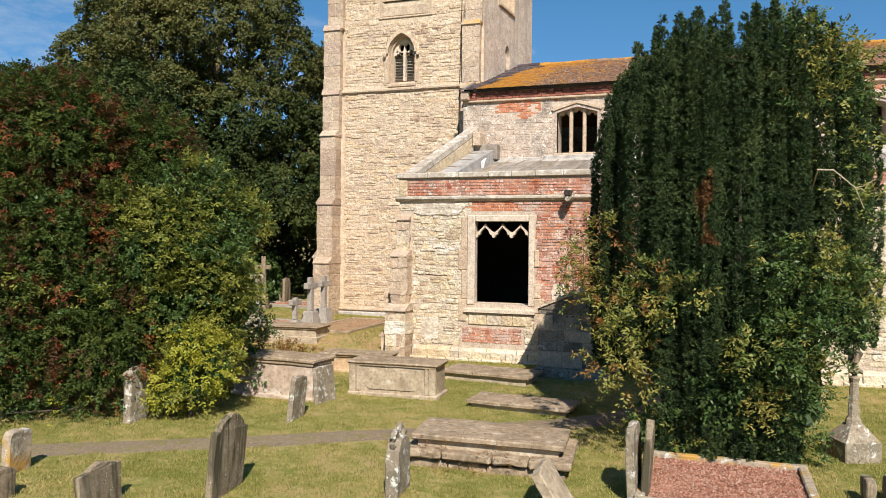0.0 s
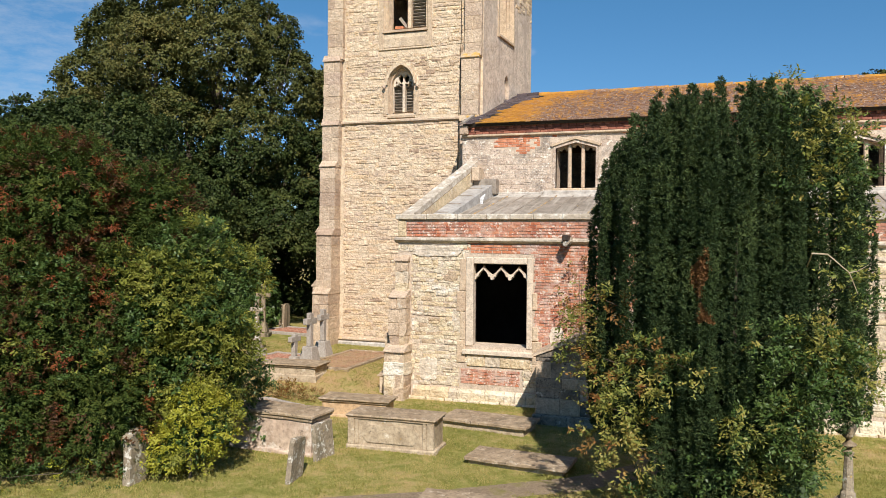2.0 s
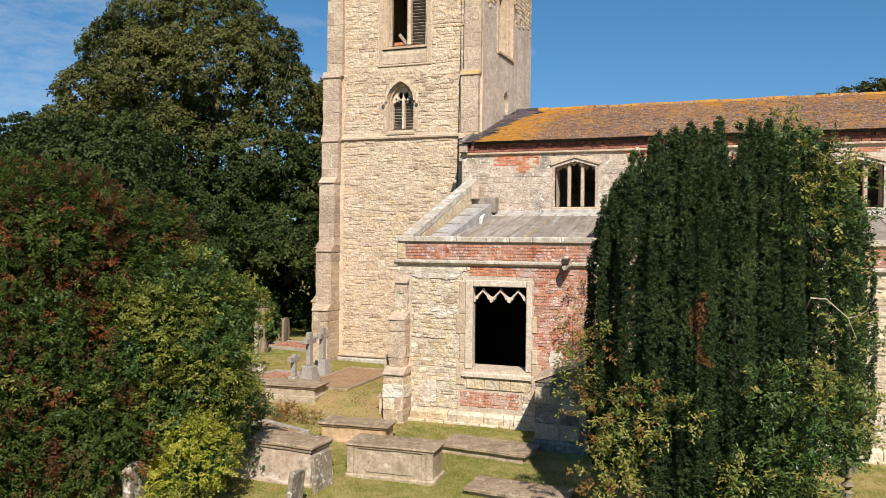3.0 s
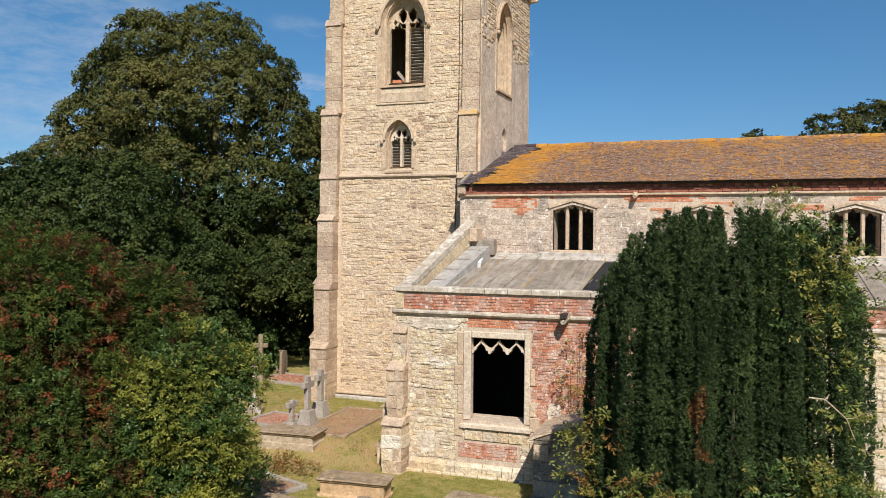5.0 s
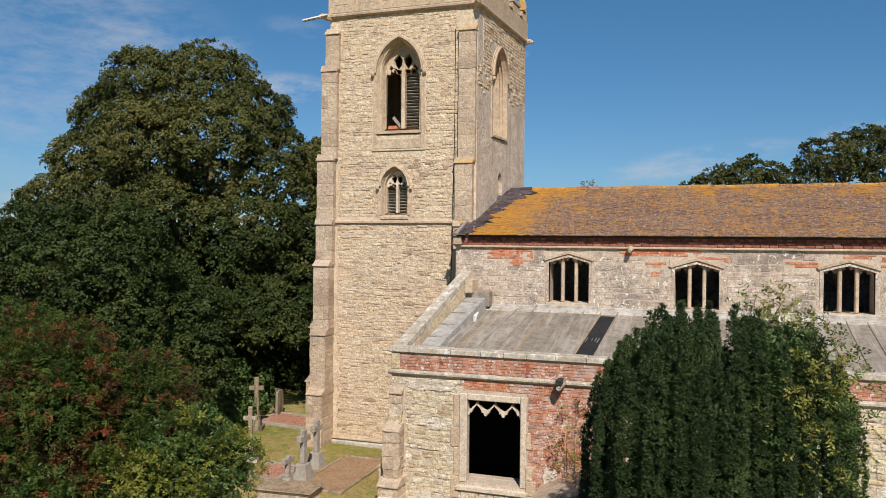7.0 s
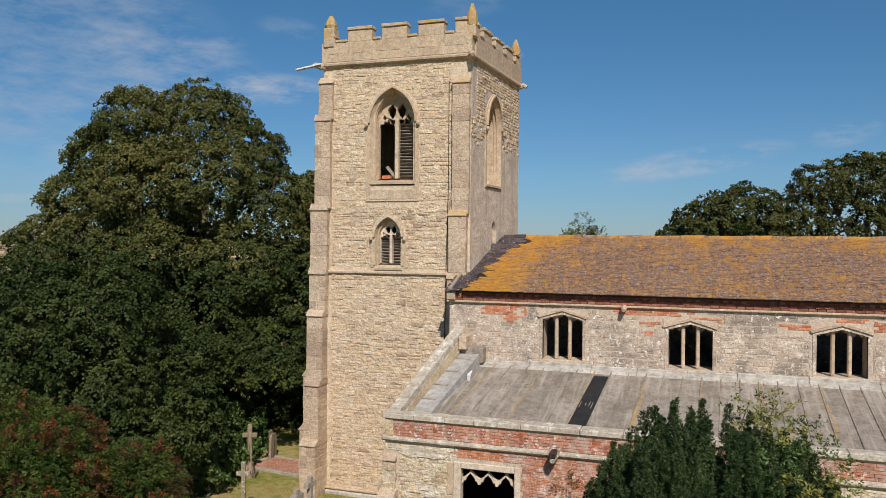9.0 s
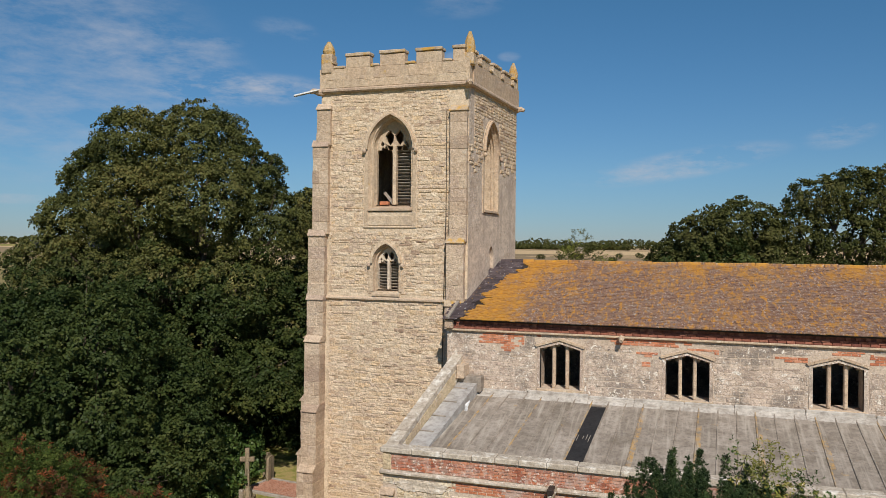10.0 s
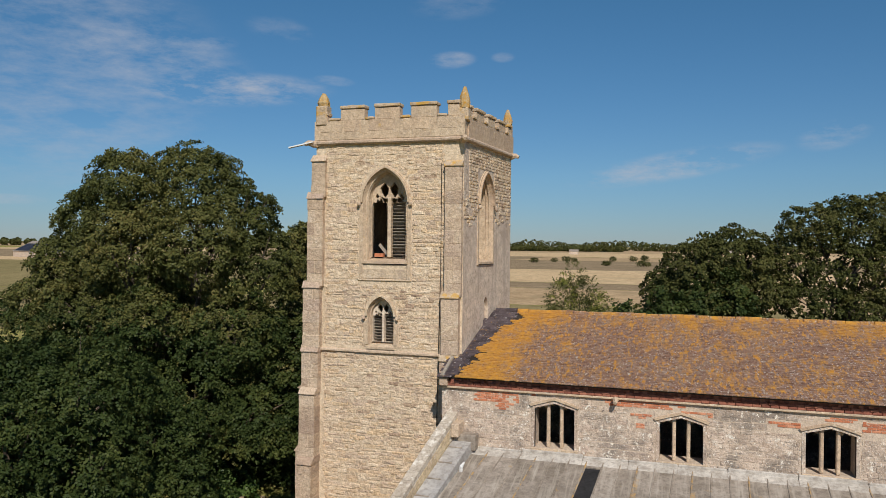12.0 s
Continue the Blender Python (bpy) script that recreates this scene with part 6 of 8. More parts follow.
chest_tomb("low slab-topped tomb rendered in orange-buff plaster by the aisle", (-7.40, 15.36), 5, 1.51, 0.55, 0.42, M_RENDER, M_TOMBTOP, False, 0.08, 0.08)


def ledger(label, at, turn, length, width, height, steps=(), tilt=(0, 0)):
    x, y = at
    t = thing("ledger_slab", label, "ledger", (x, y, ground_z(x, y)), turn, "ledger slabs")
    part("slab", weather(boxes((-length / 2, length / 2, -width / 2, width / 2, height - 0.075, height), bevel=0.015), 7, 0.008, 4.0, x), M_TOMBTOP, t)
    part("base", boxes((-length / 2 + 0.08, length / 2 - 0.08, -width / 2 + 0.08, width / 2 - 0.08, -0.2, height - 0.072)), M_TOMB, t)
    for i, (grow, z0, z1) in enumerate(steps):
        edge = -length / 2 - grow
        cut = random.Random(i + 3)
        while edge < length / 2 + grow - 0.05:
            w = min(cut.uniform(0.45, 0.8), length / 2 + grow - edge)
            part("step_block", weather(boxes((edge, edge + w - 0.012, -width / 2 - grow - cut.uniform(-0.015, 0.02), width / 2 + grow, z0, z1 + cut.uniform(-0.015, 0.005)), bevel=0.02), 3, 0.022, 5.0, edge + i), M_TOMBTOP, t)
            edge += w
    t.matrix_basis = t.matrix_basis @ pose(0, 0, 0, *tilt, 0)
    return t


ledger("large table ledger on a stepped mossy base", (-2.70, 9.62), 5, 1.98, 0.88, 0.42, ((0.10, 0.14, 0.25), (0.02, -0.2, 0.10)), (1.0, 0.8))
ledger("flat ledger slab lying low in the grass", (-3.08, 12.98), -4, 1.85, 0.78, 0.15)
ledger("long flat ledger slab in front of the aisle", (-4.32, 15.30), -6, 1.95, 0.92, 0.21)


def kerb_set(label, at, turn, length, width, h, fill, kerb, stones=900, bed=None):
    x, y = at
    t = thing("grave_kerb", label, "grave", (x, y, ground_z(x, y)), turn, "kerbed graves")
    a, b, k = length / 2, width / 2, 0.11
    for x0, x1, y0, y1 in ((-a, a, -b, -b + k), (-a, a, b - k, b), (-a, -a + k, -b + k, b - k), (a - k, a, -b + k, b - k)):
        part("kerb", weather(boxes((x0, x1, y0, y1, -0.1, h), bevel=0.015), 5, 0.010, 5.0, x0 + y0), kerb, t)
    r = np.random.default_rng(int(abs(x) * 10))
    n = int(length * width * stones)
    verts, faces = [], []
    for i in range(n):
        cx, cy, cz, s = r.uniform(-a + k, a - k), r.uniform(-b + k, b - k), h * 0.5 + r.uniform(0, 0.012), r.uniform(0.012, 0.024)
        o = len(verts)
        q = r.uniform(0.6, 1.3, (6, 1)) * np.array([(1, 0, 0), (-0.5, 0.9, 0), (-0.5, -0.9, 0), (0.4, 0.3, 0.8), (-0.4, 0.2, 0.7), (0, -0.4, 0.8)])
        ang = r.uniform(0, 6.28)
        ca, sa = math.cos(ang), math.sin(ang)
        verts += [(cx + s * (ca * vx - sa * vy), cy + s * (sa * vx + ca * vy), cz + s * vz) for vx, vy, vz in q]
        faces += [(o, o + 1, o + 4, o + 3), (o + 1, o + 2, o + 5, o + 4), (o + 2, o, o + 3, o + 5), (o + 3, o + 4, o + 5)]
    part("gravel_bed", boxes((-a + k, a - k, -b + k, b - k, -0.1, h * 0.5)), bed or M_REDGRAVEL, t)
    g = part("chippings", mesh_of(verts, faces), fill, t, "loose reddish chippings")
    g["kind"] = "stuff"
    return t


kerb_set("kerbed grave filled with red granite chippings", (0.20, 9.52), 0, 1.95, 2.05, 0.14, M_REDGRAVEL, M_ORANGESTONE)
kerb_set("low kerbed grave of reddish earth at the tower's foot", (-9.92, 19.95), 0, 1.55, 3.3, 0.06, M_EARTH, M_TOMBTOP, 140, M_EARTH)
kerb_set("sunken grave of brown earth inside a pale stone kerb", (-9.53, 15.16), -20, 1.6, 1.0, 0.10, M_EARTH, M_GRANITE, 140, M_EARTH)
kerb_set("kerbed grave of red chippings behind granite crosses", (-11.9, 19.3), -8, 1.3, 1.5, 0.10, M_REDGRAVEL, M_GRANITE)
kerb_set("far kerbed grave of red chippings under the trees", (-14.6, 25.0), -8, 2.4, 1.6, 0.10, M_REDGRAVEL, M_GRANITE)


def cross(label, at, turn, h, arm, shaft, base, material, steps=1, lean=0.0):
    """A cross on a tapering plinth."""
    x, y = at
    t = thing("cross_monument", label, "grave cross", (x, y, ground_z(x, y)), turn, "stone crosses")
    z = -0.1
    for i in range(steps):
        w = base * (1 + 0.45 * (steps - 1 - i))
        top = z + (0.14 if i < steps - 1 else base * 0.95) + (0.1 if i == 0 else 0)
        bm = boxes((-w / 2, w / 2, -w / 2, w / 2, z, top), bevel=0.015)
        if i == steps - 1:
            for v in bm.verts:
                if v.co.z > top - 0.03:
                    v.co.x *= 0.62
                    v.co.y *= 0.62
        part("plinth", bm, material, t)
        z = top
    s = shaft / 2
    bm = boxes((-s, s, -s * 0.8, s * 0.8, z, z + h), bevel=0.012)
    part("shaft", bm, material, t)
    part("crossbar", boxes((-arm, arm, -s * 0.85, s * 0.85, z + h * 0.66, z + h * 0.66 + shaft), bevel=0.012), material, t)
    t.matrix_basis = t.matrix_basis @ pose(0, 0, 0, 0, lean, 0)
    return t


cross("small granite cross on a block", (-10.75, 18.25), 88, 0.60, 0.24, 0.15, 0.34, M_GRANITE)
cross("granite cross on a tapered plinth by the tower", (-10.72, 19.05), 86, 0.95, 0.26, 0.17, 0.50, M_GRANITE)
cross("taller granite cross by the tower buttress", (-10.95, 20.25), 88, 0.95, 0.26, 0.17, 0.50, M_GRANITE)
cross("tall cross on a stepped plinth beyond the shrubs", (-13.1, 20.0), 20, 1.25, 0.22, 0.13, 0.36, M_PALESTONE, 2)
cross("dark lichened cross under the trees", (-15.2, 23.6), 20, 1.4, 0.26, 0.16, 0.36, M_GREYSTONE, 2)
for x, y, h in ((-15.6, 25.8, 1.0), (-16.1, 26.4, 0.9)):
    headstone("headstone", "old headstone under the trees", (x, y), 95, 0.5, h, 0.12, "round", M_GREYSTONE)

# the carved memorial by the yew: a gabled block, a slim shaft and a broken head
mem = thing("cross_monument", "pale carved memorial shaft on a gabled stone block", "grave cross", (1.86, 11.60, ground_z(1.86, 11.60)), 22, "stone crosses")
bm = boxes((-0.25, 0.25, -0.25, 0.25, -0.2, 0.28), bevel=0.015)
part("plinth", bm, M_PALESTONE, mem)
bm = bmesh.new()
vs = [bm.verts.new(v) for v in ((-0.25, -0.25, 0.26), (0.25, -0.25, 0.26), (0.25, 0.25, 0.26), (-0.25, 0.25, 0.26), (-0.09, -0.09, 0.48), (0.09, -0.09, 0.48), (0.09, 0.09, 0.48), (-0.09, 0.09, 0.48))]
for f in ((0, 1, 5, 4), (1, 2, 6, 5), (2, 3, 7, 6), (3, 0, 4, 7), (4, 5, 6, 7)):
    bm.faces.new([vs[i] for i in f])
part("plinth_cap", bm, M_PALESTONE, mem)
part("shaft", tube(bmesh.new(), [(0, 0, 0.46), (0, 0, 0.54), (0, 0, 0.58), (0, 0, 1.05), (0, 0, 1.10)], [0.11, 0.10, 0.075, 0.055, 0.075], 8), M_PALESTONE, mem)
part("carved_head", tube(bmesh.new(), [(0, 0, 1.10), (0.01, 0, 1.2), (-0.02, 0, 1.32), (0.02, 0, 1.45), (0, 0, 1.58)], [0.075, 0.10, 0.07, 0.09, 0.05], 8), M_GREYSTONE, mem)

# ---- leaves and trees ----
def leaf_quads(centres, axes, normals, length, width, nr):
    """One folded-diamond leaf at each centre: its length along the axis, facing the normal."""
    n = len(centres)
    axes = axes / (np.linalg.norm(axes, axis=1, keepdims=True) + 1e-9)
    side = np.cross(axes, normals)
    side /= np.linalg.norm(side, axis=1, keepdims=True) + 1e-9
    ln = (length * nr.uniform(0.7, 1.3, n))[:, None]
    wd = (width * nr.uniform(0.7, 1.3, n))[:, None]
    up = np.cross(side, axes)
    v = np.empty((n, 4, 3))
    v[:, 0] = centres - axes * ln * 0.5
    v[:, 1] = centres + side * wd * 0.5 + up * wd * 0.18 - axes * ln * 0.05
    v[:, 2] = centres + axes * ln * 0.5
    v[:, 3] = centres - side * wd * 0.5 + up * wd * 0.18 - axes * ln * 0.05
    return v.reshape(-1, 3)


def leaf_mesh(name, centres, axes, normals, length, width, nr, material, parent, label=""):
    me = quads_mesh(name, leaf_quads(centres, axes, normals, length, width, nr), len(centres))
    me.materials.append(material)
    ob = part(name, me, None, parent, label)
    return ob


def lobed(nr, lobes, per_area, shell=0.32, under=0.35):
    """Twig ends in the outer shell of a union of ellipsoids (x, y, z, rx, ry, rz), and the way out at each."""
    pts, outs = [], []
    for i, (cx, cy, cz, rx, ry, rz) in enumerate(lobes):
        n = int(per_area * 4 * math.pi * ((rx * ry) ** 1.6 / 3 + (rx * rz) ** 1.6 / 3 + (ry * rz) ** 1.6 / 3) ** (1 / 1.6))
        d = nr.normal(size=(n, 3))
        d /= np.linalg.norm(d, axis=1, keepdims=True)
        r = 1 - shell * nr.random(n) ** 1.6
        bump = 1 + 0.10 * np.sin(d[:, 0] * 7 + i) * np.sin(d[:, 1] * 6 + 2 * i) + 0.08 * np.sin(d[:, 2] * 11 + i)
        p = d * (r * bump)[:, None] * (rx, ry, rz) + (cx, cy, cz)
        keep = (d[:, 2] > -0.75) | (nr.random(n) < under)
        for j, (ax, ay, az, sx, sy, sz) in enumerate(lobes):
            if j != i:
                q = (p - (ax, ay, az)) / (sx, sy, sz)
                keep &= (q * q).sum(1) > 0.50
        pts.append(p[keep])
        outs.append(d[keep])
    return np.concatenate(pts), np.concatenate(outs)


def twigs_to_leaves(nr, pts, outs, leaves, spread_, droop=0.2):
    """Several leaves round each twig end: their centres, axes and normals."""
    c = np.repeat(pts, leaves, 0)
    o = np.repeat(outs, leaves, 0)
    j = nr.normal(size=c.shape)
    centres = c + j * spread_ * (1, 1, 0.6)
    axes = o * 0.6 + nr.normal(size=c.shape) * 0.8 - np.array([0, 0, droop])
    normals = o * 0.7 + np.array([0, 0, 0.8]) + nr.normal(size=c.shape) * 0.45
    return centres, axes, normals


def limb_tree(nr, foot, lobes, trunk_r, bend=0.3):
    """A trunk from the foot and a limb into each lobe."""
    bm = bmesh.new()
    fx, fy, fz = foot
    top = np.mean([l[:3] for l in lobes], 0)
    zs = [fz - 0.2, fz + 0.4, fz + (top[2] - fz) * 0.4, top[2]]
    pts = [(fx, fy, zs[0]), (fx, fy, zs[1]), (fx + (top[0] - fx) * 0.4 + nr.uniform(-bend, bend), fy + (top[1] - fy) * 0.4, zs[2]), tuple(top)]
    tube(bm, pts, [trunk_r * 1.4, trunk_r, trunk_r * 0.75, trunk_r * 0.35], 9)
    for lx, ly, lz, rx, ry, rz in lobes:
        s = np.array(pts[2]) * 0.6 + np.array(pts[1]) * 0.4
        e = np.array((lx, ly, lz + rz * 0.3))
        m = (s + e) / 2 + nr.uniform(-0.1, 0.1, 3) * np.linalg.norm(e - s)
        tube(bm, [tuple(s), tuple(m), tuple(e)], [trunk_r * 0.45, trunk_r * 0.28, trunk_r * 0.07], 6)
        for _ in range(4):
            d = nr.normal(size=3)
            d[2] = abs(d[2]) * 0.6
            d /= np.linalg.norm(d)
            tube(bm, [tuple(m * 0.5 + e * 0.5), tuple(e + d * (rx * 0.8, ry * 0.8, rz * 0.8))], [trunk_r * 0.16, trunk_r * 0.03], 5)
    return bm


def skin_points(nr, lobes, per_area, depth, under=-0.45, clear=0.74):
    """Points near the skin of a union of ellipsoids and the way out at each; none deep inside a neighbour, few underneath."""
    pts, outs = [], []
    for i, (cx, cy, cz, rx, ry, rz) in enumerate(lobes):
        area = 4 * math.pi * (((rx * ry) ** 1.6 + (rx * rz) ** 1.6 + (ry * rz) ** 1.6) / 3) ** (1 / 1.6)
        n = max(4, int(per_area * area))
        d = nr.normal(size=(n, 3))
        d /= np.linalg.norm(d, axis=1, keepdims=True)
        p = d * nr.uniform(depth[0], depth[1], n)[:, None] * (rx, ry, rz) + (cx, cy, cz)
        o = d / (rx, ry, rz)
        o /= np.linalg.norm(o, axis=1, keepdims=True)
        keep = (d[:, 2] > under) | (nr.random(n) < 0.2)
        for j, (ax, ay, az, sx, sy, sz) in enumerate(lobes):
            if j != i:
                q = (p - (ax, ay, az)) / (sx, sy, sz)
                keep &= (q * q).sum(1) > clear ** 2
        pts.append(p[keep])
        outs.append(o[keep])
    return np.concatenate(pts), np.concatenate(outs)


def leaf_pads(nr, pts, outs, size, per, droop=0.38, rise=0.55):
    """Flat drooping pads of leaves, as a broad-leaved tree holds them to the light; per: leaves a square metre of pad."""
    n = len(pts)
    rad = size * nr.uniform(0.55, 1.35, n)
    up = outs * 0.9 + np.array([0, 0, rise]) + nr.normal(size=(n, 3)) * 0.35
    up /= np.linalg.norm(up, axis=1, keepdims=True)
    u = np.cross(up, nr.normal(size=(n, 3)))
    u /= np.linalg.norm(u, axis=1, keepdims=True)
    v = np.cross(up, u)
    count = np.maximum(6, (per * math.pi * rad * rad).astype(int))
    k = np.repeat(np.arange(n), count)
    ang = nr.uniform(0, 2 * math.pi, len(k))
    r = np.sqrt(nr.random(len(k))) * (0.75 + 0.25 * np.sin(ang * 3 + k * 1.7)) * rad[k]
    way = u[k] * np.cos(ang)[:, None] + v[k] * np.sin(ang)[:, None]
    c = pts[k] + way * r[:, None] + up[k] * (nr.normal(size=len(k)) * 0.16 * rad[k] - droop * r * r / rad[k])[:, None]
    axes = way + nr.normal(size=c.shape) * 0.45 - np.array([0, 0, 0.35])
    normals = up[k] + way * 0.35 + nr.normal(size=c.shape) * 0.68
    return c, axes, normals, k


def leaf_sprays(nr, pts, outs, length, pairs, leaf, rise=0.5, droop=0.25):
    """Twigs that grow out of a bush, each with its leaves in pairs along it."""
    n = len(pts)
    way = outs + np.array([0, 0, rise]) + nr.normal(size=(n, 3)) * 0.45
    way /= np.linalg.norm(way, axis=1, keepdims=True)
    side = np.cross(way, np.array([0, 0, 1.0]) + outs * 0.6 + nr.normal(size=(n, 3)) * 0.35)
    side /= np.linalg.norm(side, axis=1, keepdims=True) + 1e-9
    up = np.cross(side, way)
    ln = length * nr.uniform(0.6, 1.4, n)
    s = np.linspace(0.25, 1.0, pairs)
    cs, axs, nms, ks = [], [], [], []
    for step in s:
        for sign in (-1, 1):
            a = way * 0.55 + side * sign * (0.95 - 0.45 * step) + nr.normal(size=(n, 3)) * 0.34
            a /= np.linalg.norm(a, axis=1, keepdims=True)
            base = pts + way * (ln * step)[:, None] - np.array([0, 0, droop]) * (ln * step * step)[:, None]
            cs.append(base + a * leaf * 0.55 + nr.normal(size=(n, 3)) * leaf * 0.22)
            axs.append(a - np.array([0, 0, 0.12]))
            nms.append(up + outs * 0.65 + nr.normal(size=(n, 3)) * 0.42)
            ks.append(np.arange(n))
    return np.concatenate(cs), np.concatenate(axs), np.concatenate(nms), np.concatenate(ks)


def patchy(nr, pts, scale, share):
    """Picks a share of the points in coherent patches."""
    f = np.array([noise.noise(Vector(p) * scale + Vector((3.3, 1.1, 7.7))) for p in pts]) + nr.normal(size=len(pts)) * 0.12
    return f > np.quantile(f, 1 - share)


def tree(name, label, foot, lobes, trunk_r, material, seed, pads, leaf, group="", second=None, category="tree", inner=None, under=-0.45):
    """A broad-leaved tree. pads: (pads a square metre of skin, their radius, leaves a square metre); inner: the same for the shaded inside;
    second: a material for a share of the pads in patches of a scale, or for those below a height."""
    nr = np.random.default_rng(seed)
    t = thing(name, label, category, foot, group=group)
    local = [(l[0] - foot[0], l[1] - foot[1], l[2] - foot[2], *l[3:]) for l in lobes]
    part("trunk", limb_tree(nr, (0, 0, 0), local, trunk_r), M_TRUNK, t)
    p, o = skin_points(nr, local, pads[0], (0.78, 1.09), under)
    c, a, n, k = leaf_pads(nr, p, o, pads[1], pads[2])
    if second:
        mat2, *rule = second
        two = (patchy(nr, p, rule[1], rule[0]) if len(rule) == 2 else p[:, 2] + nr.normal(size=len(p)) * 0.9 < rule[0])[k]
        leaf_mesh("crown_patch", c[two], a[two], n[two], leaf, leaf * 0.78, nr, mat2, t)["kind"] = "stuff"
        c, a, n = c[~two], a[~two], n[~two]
    leaf_mesh("crown", c, a, n, leaf, leaf * 0.78, nr, material, t)
    if inner:
        p, o = skin_points(nr, local, inner[0], (0.45, 0.78), -1.0, 0.4)
        c, a, n, k = leaf_pads(nr, p, o, inner[1], inner[2])
        leaf_mesh("inner_leaves", c, a, n, leaf * 1.3, leaf, nr, material, t, "shaded leaves inside the crown")["kind"] = "stuff"
    return t


def bush(name, label, foot, lobes, stem_r, material, seed, sprays, leaf, slim, group, second=None, category="shrub", inner=None, third=None, rise=0.5):
    """A shrub of leafy twigs. sprays: (twigs a square metre of skin, their length, leaf pairs on each)."""
    nr = np.random.default_rng(seed)
    t = thing(name, label, category, foot, group=group)
    local = [(l[0] - foot[0], l[1] - foot[1], l[2] - foot[2], *l[3:]) for l in lobes]
    part("stem", limb_tree(nr, (0, 0, 0), local, stem_r), M_TRUNK, t)
    p, o = skin_points(nr, local, sprays[0], (0.70, 1.0), -0.6, 0.66)
    c, a, n, k = leaf_sprays(nr, p, o, sprays[1], sprays[2], leaf, rise)
    for extra in (second, third):
        if extra:
            mat2, share, sc = extra
            two = patchy(nr, p, sc, share)[k]
            leaf_mesh("leaf_patch", c[two], a[two], n[two], leaf, leaf * slim, nr, mat2, t)["kind"] = "stuff"
            c, a, n, k = c[~two], a[~two], n[~two], k[~two]
    leaf_mesh("leaves", c, a, n, leaf, leaf * slim, nr, material, t)
    if inner:
        p, o = skin_points(nr, local, inner[0], (0.40, 0.72), -1.0, 0.35)
        c, a, n, k = leaf_pads(nr, p, o, inner[1], inner[2])
        # a fifth value of inner is a darker material that paints the inside shade
        leaf_mesh("inner_leaves", c, a, n, inner[3], inner[3] * 0.6, nr, inner[4] if len(inner) > 4 else material, t, "shaded leaves inside the shrub")["kind"] = "stuff"
    return t


def crown_of(nr, cx, cy, z0, z1, r, n):
    """Lobes that heap up a rounded crown between two heights."""
    h = z1 - z0
    out = [(cx, cy, z0 + h * 0.46, r * 0.66, r * 0.66, h * 0.40)]
    for i in range(n):
        a, lev = i * 2.399963 + nr.uniform(-0.3, 0.3), (i + 0.5) / n
        rad = r * 0.66 * math.sin(math.pi * (0.16 + 0.80 * lev)) ** 0.75
        s = r * nr.uniform(0.30, 0.46)
        out.append((cx + rad * math.cos(a), cy + rad * math.sin(a), z0 + s * 0.8 + (h - s * 1.7) * lev, s, s, s * 0.85))
    return out


def facing(cx, cy, rows):
    """Lobes given by their offset across and away along the church's cross axis, as world places."""
    return [(cx + 0.95 * u - 0.31 * v, cy + 0.31 * u + 0.95 * v, z, ru, rv, rz) for u, v, z, ru, rv, rz in rows]


nr0 = np.random.default_rng(5)
BACK, BEYOND, BYPATH = "trees behind the church", "trees beyond the nave", "shrubs by the path"
SYCAMORE = facing(-20.2, 27.3, [
    (0.2, 0.0, 13.2, 2.2, 2.6, 2.3), (-2.4, -0.4, 13.5, 1.6, 2.0, 1.6), (-3.7, 0.0, 12.1, 1.5, 2.1, 1.7), (2.2, 0.0, 12.3, 1.5, 2.0, 1.5), (-4.6, -0.3, 10.3, 1.6, 2.1, 1.5), (-5.9, -0.5, 8.5, 1.6, 1.9, 1.5),
    (-1.7, -2.0, 10.9, 2.1, 2.0, 1.9), (1.1, -2.0, 11.0, 1.9, 2.0, 1.7), (3.2, -0.6, 10.0, 1.9, 2.3, 1.7), (-3.6, -2.0, 8.2, 2.0, 2.1, 1.7), (-0.8, -2.5, 8.1, 1.9, 2.1, 1.6), (2.4, -2.0, 7.6, 2.2, 2.2, 1.7),
    (4.4, -0.6, 6.6, 1.7, 2.2, 2.0), (-2.2, -2.6, 5.6, 2.3, 2.1, 1.8), (1.2, -2.8, 5.3, 2.2, 2.1, 1.8), (3.6, -2.6, 4.2, 1.9, 1.9, 1.5), (-5.2, -1.8, 6.0, 2.0, 2.0, 1.7), (0.0, 1.5, 5.0, 4.5, 2.5, 3.0)])
SYCAMORE += [(-22.3, 27.0, 9.3, 1.9, 1.3, 1.2), (-20.3, 27.6, 9.5, 1.5, 1.2, 1.3)]
# below about 8.6 m the crown takes the darker green leaf material
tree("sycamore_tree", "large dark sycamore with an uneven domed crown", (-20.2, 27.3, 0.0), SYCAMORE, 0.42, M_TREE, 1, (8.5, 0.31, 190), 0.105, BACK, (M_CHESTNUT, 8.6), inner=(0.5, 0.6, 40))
tree("sycamore_tree", "sycamore standing behind the tower", (-16.4, 36.2, 0.0), crown_of(nr0, -16.4, 36.2, 2.0, 14.6, 4.6, 16), 0.36, M_TREE, 2, (5.0, 0.34, 90), 0.165, BACK, inner=(0.6, 0.9, 22))
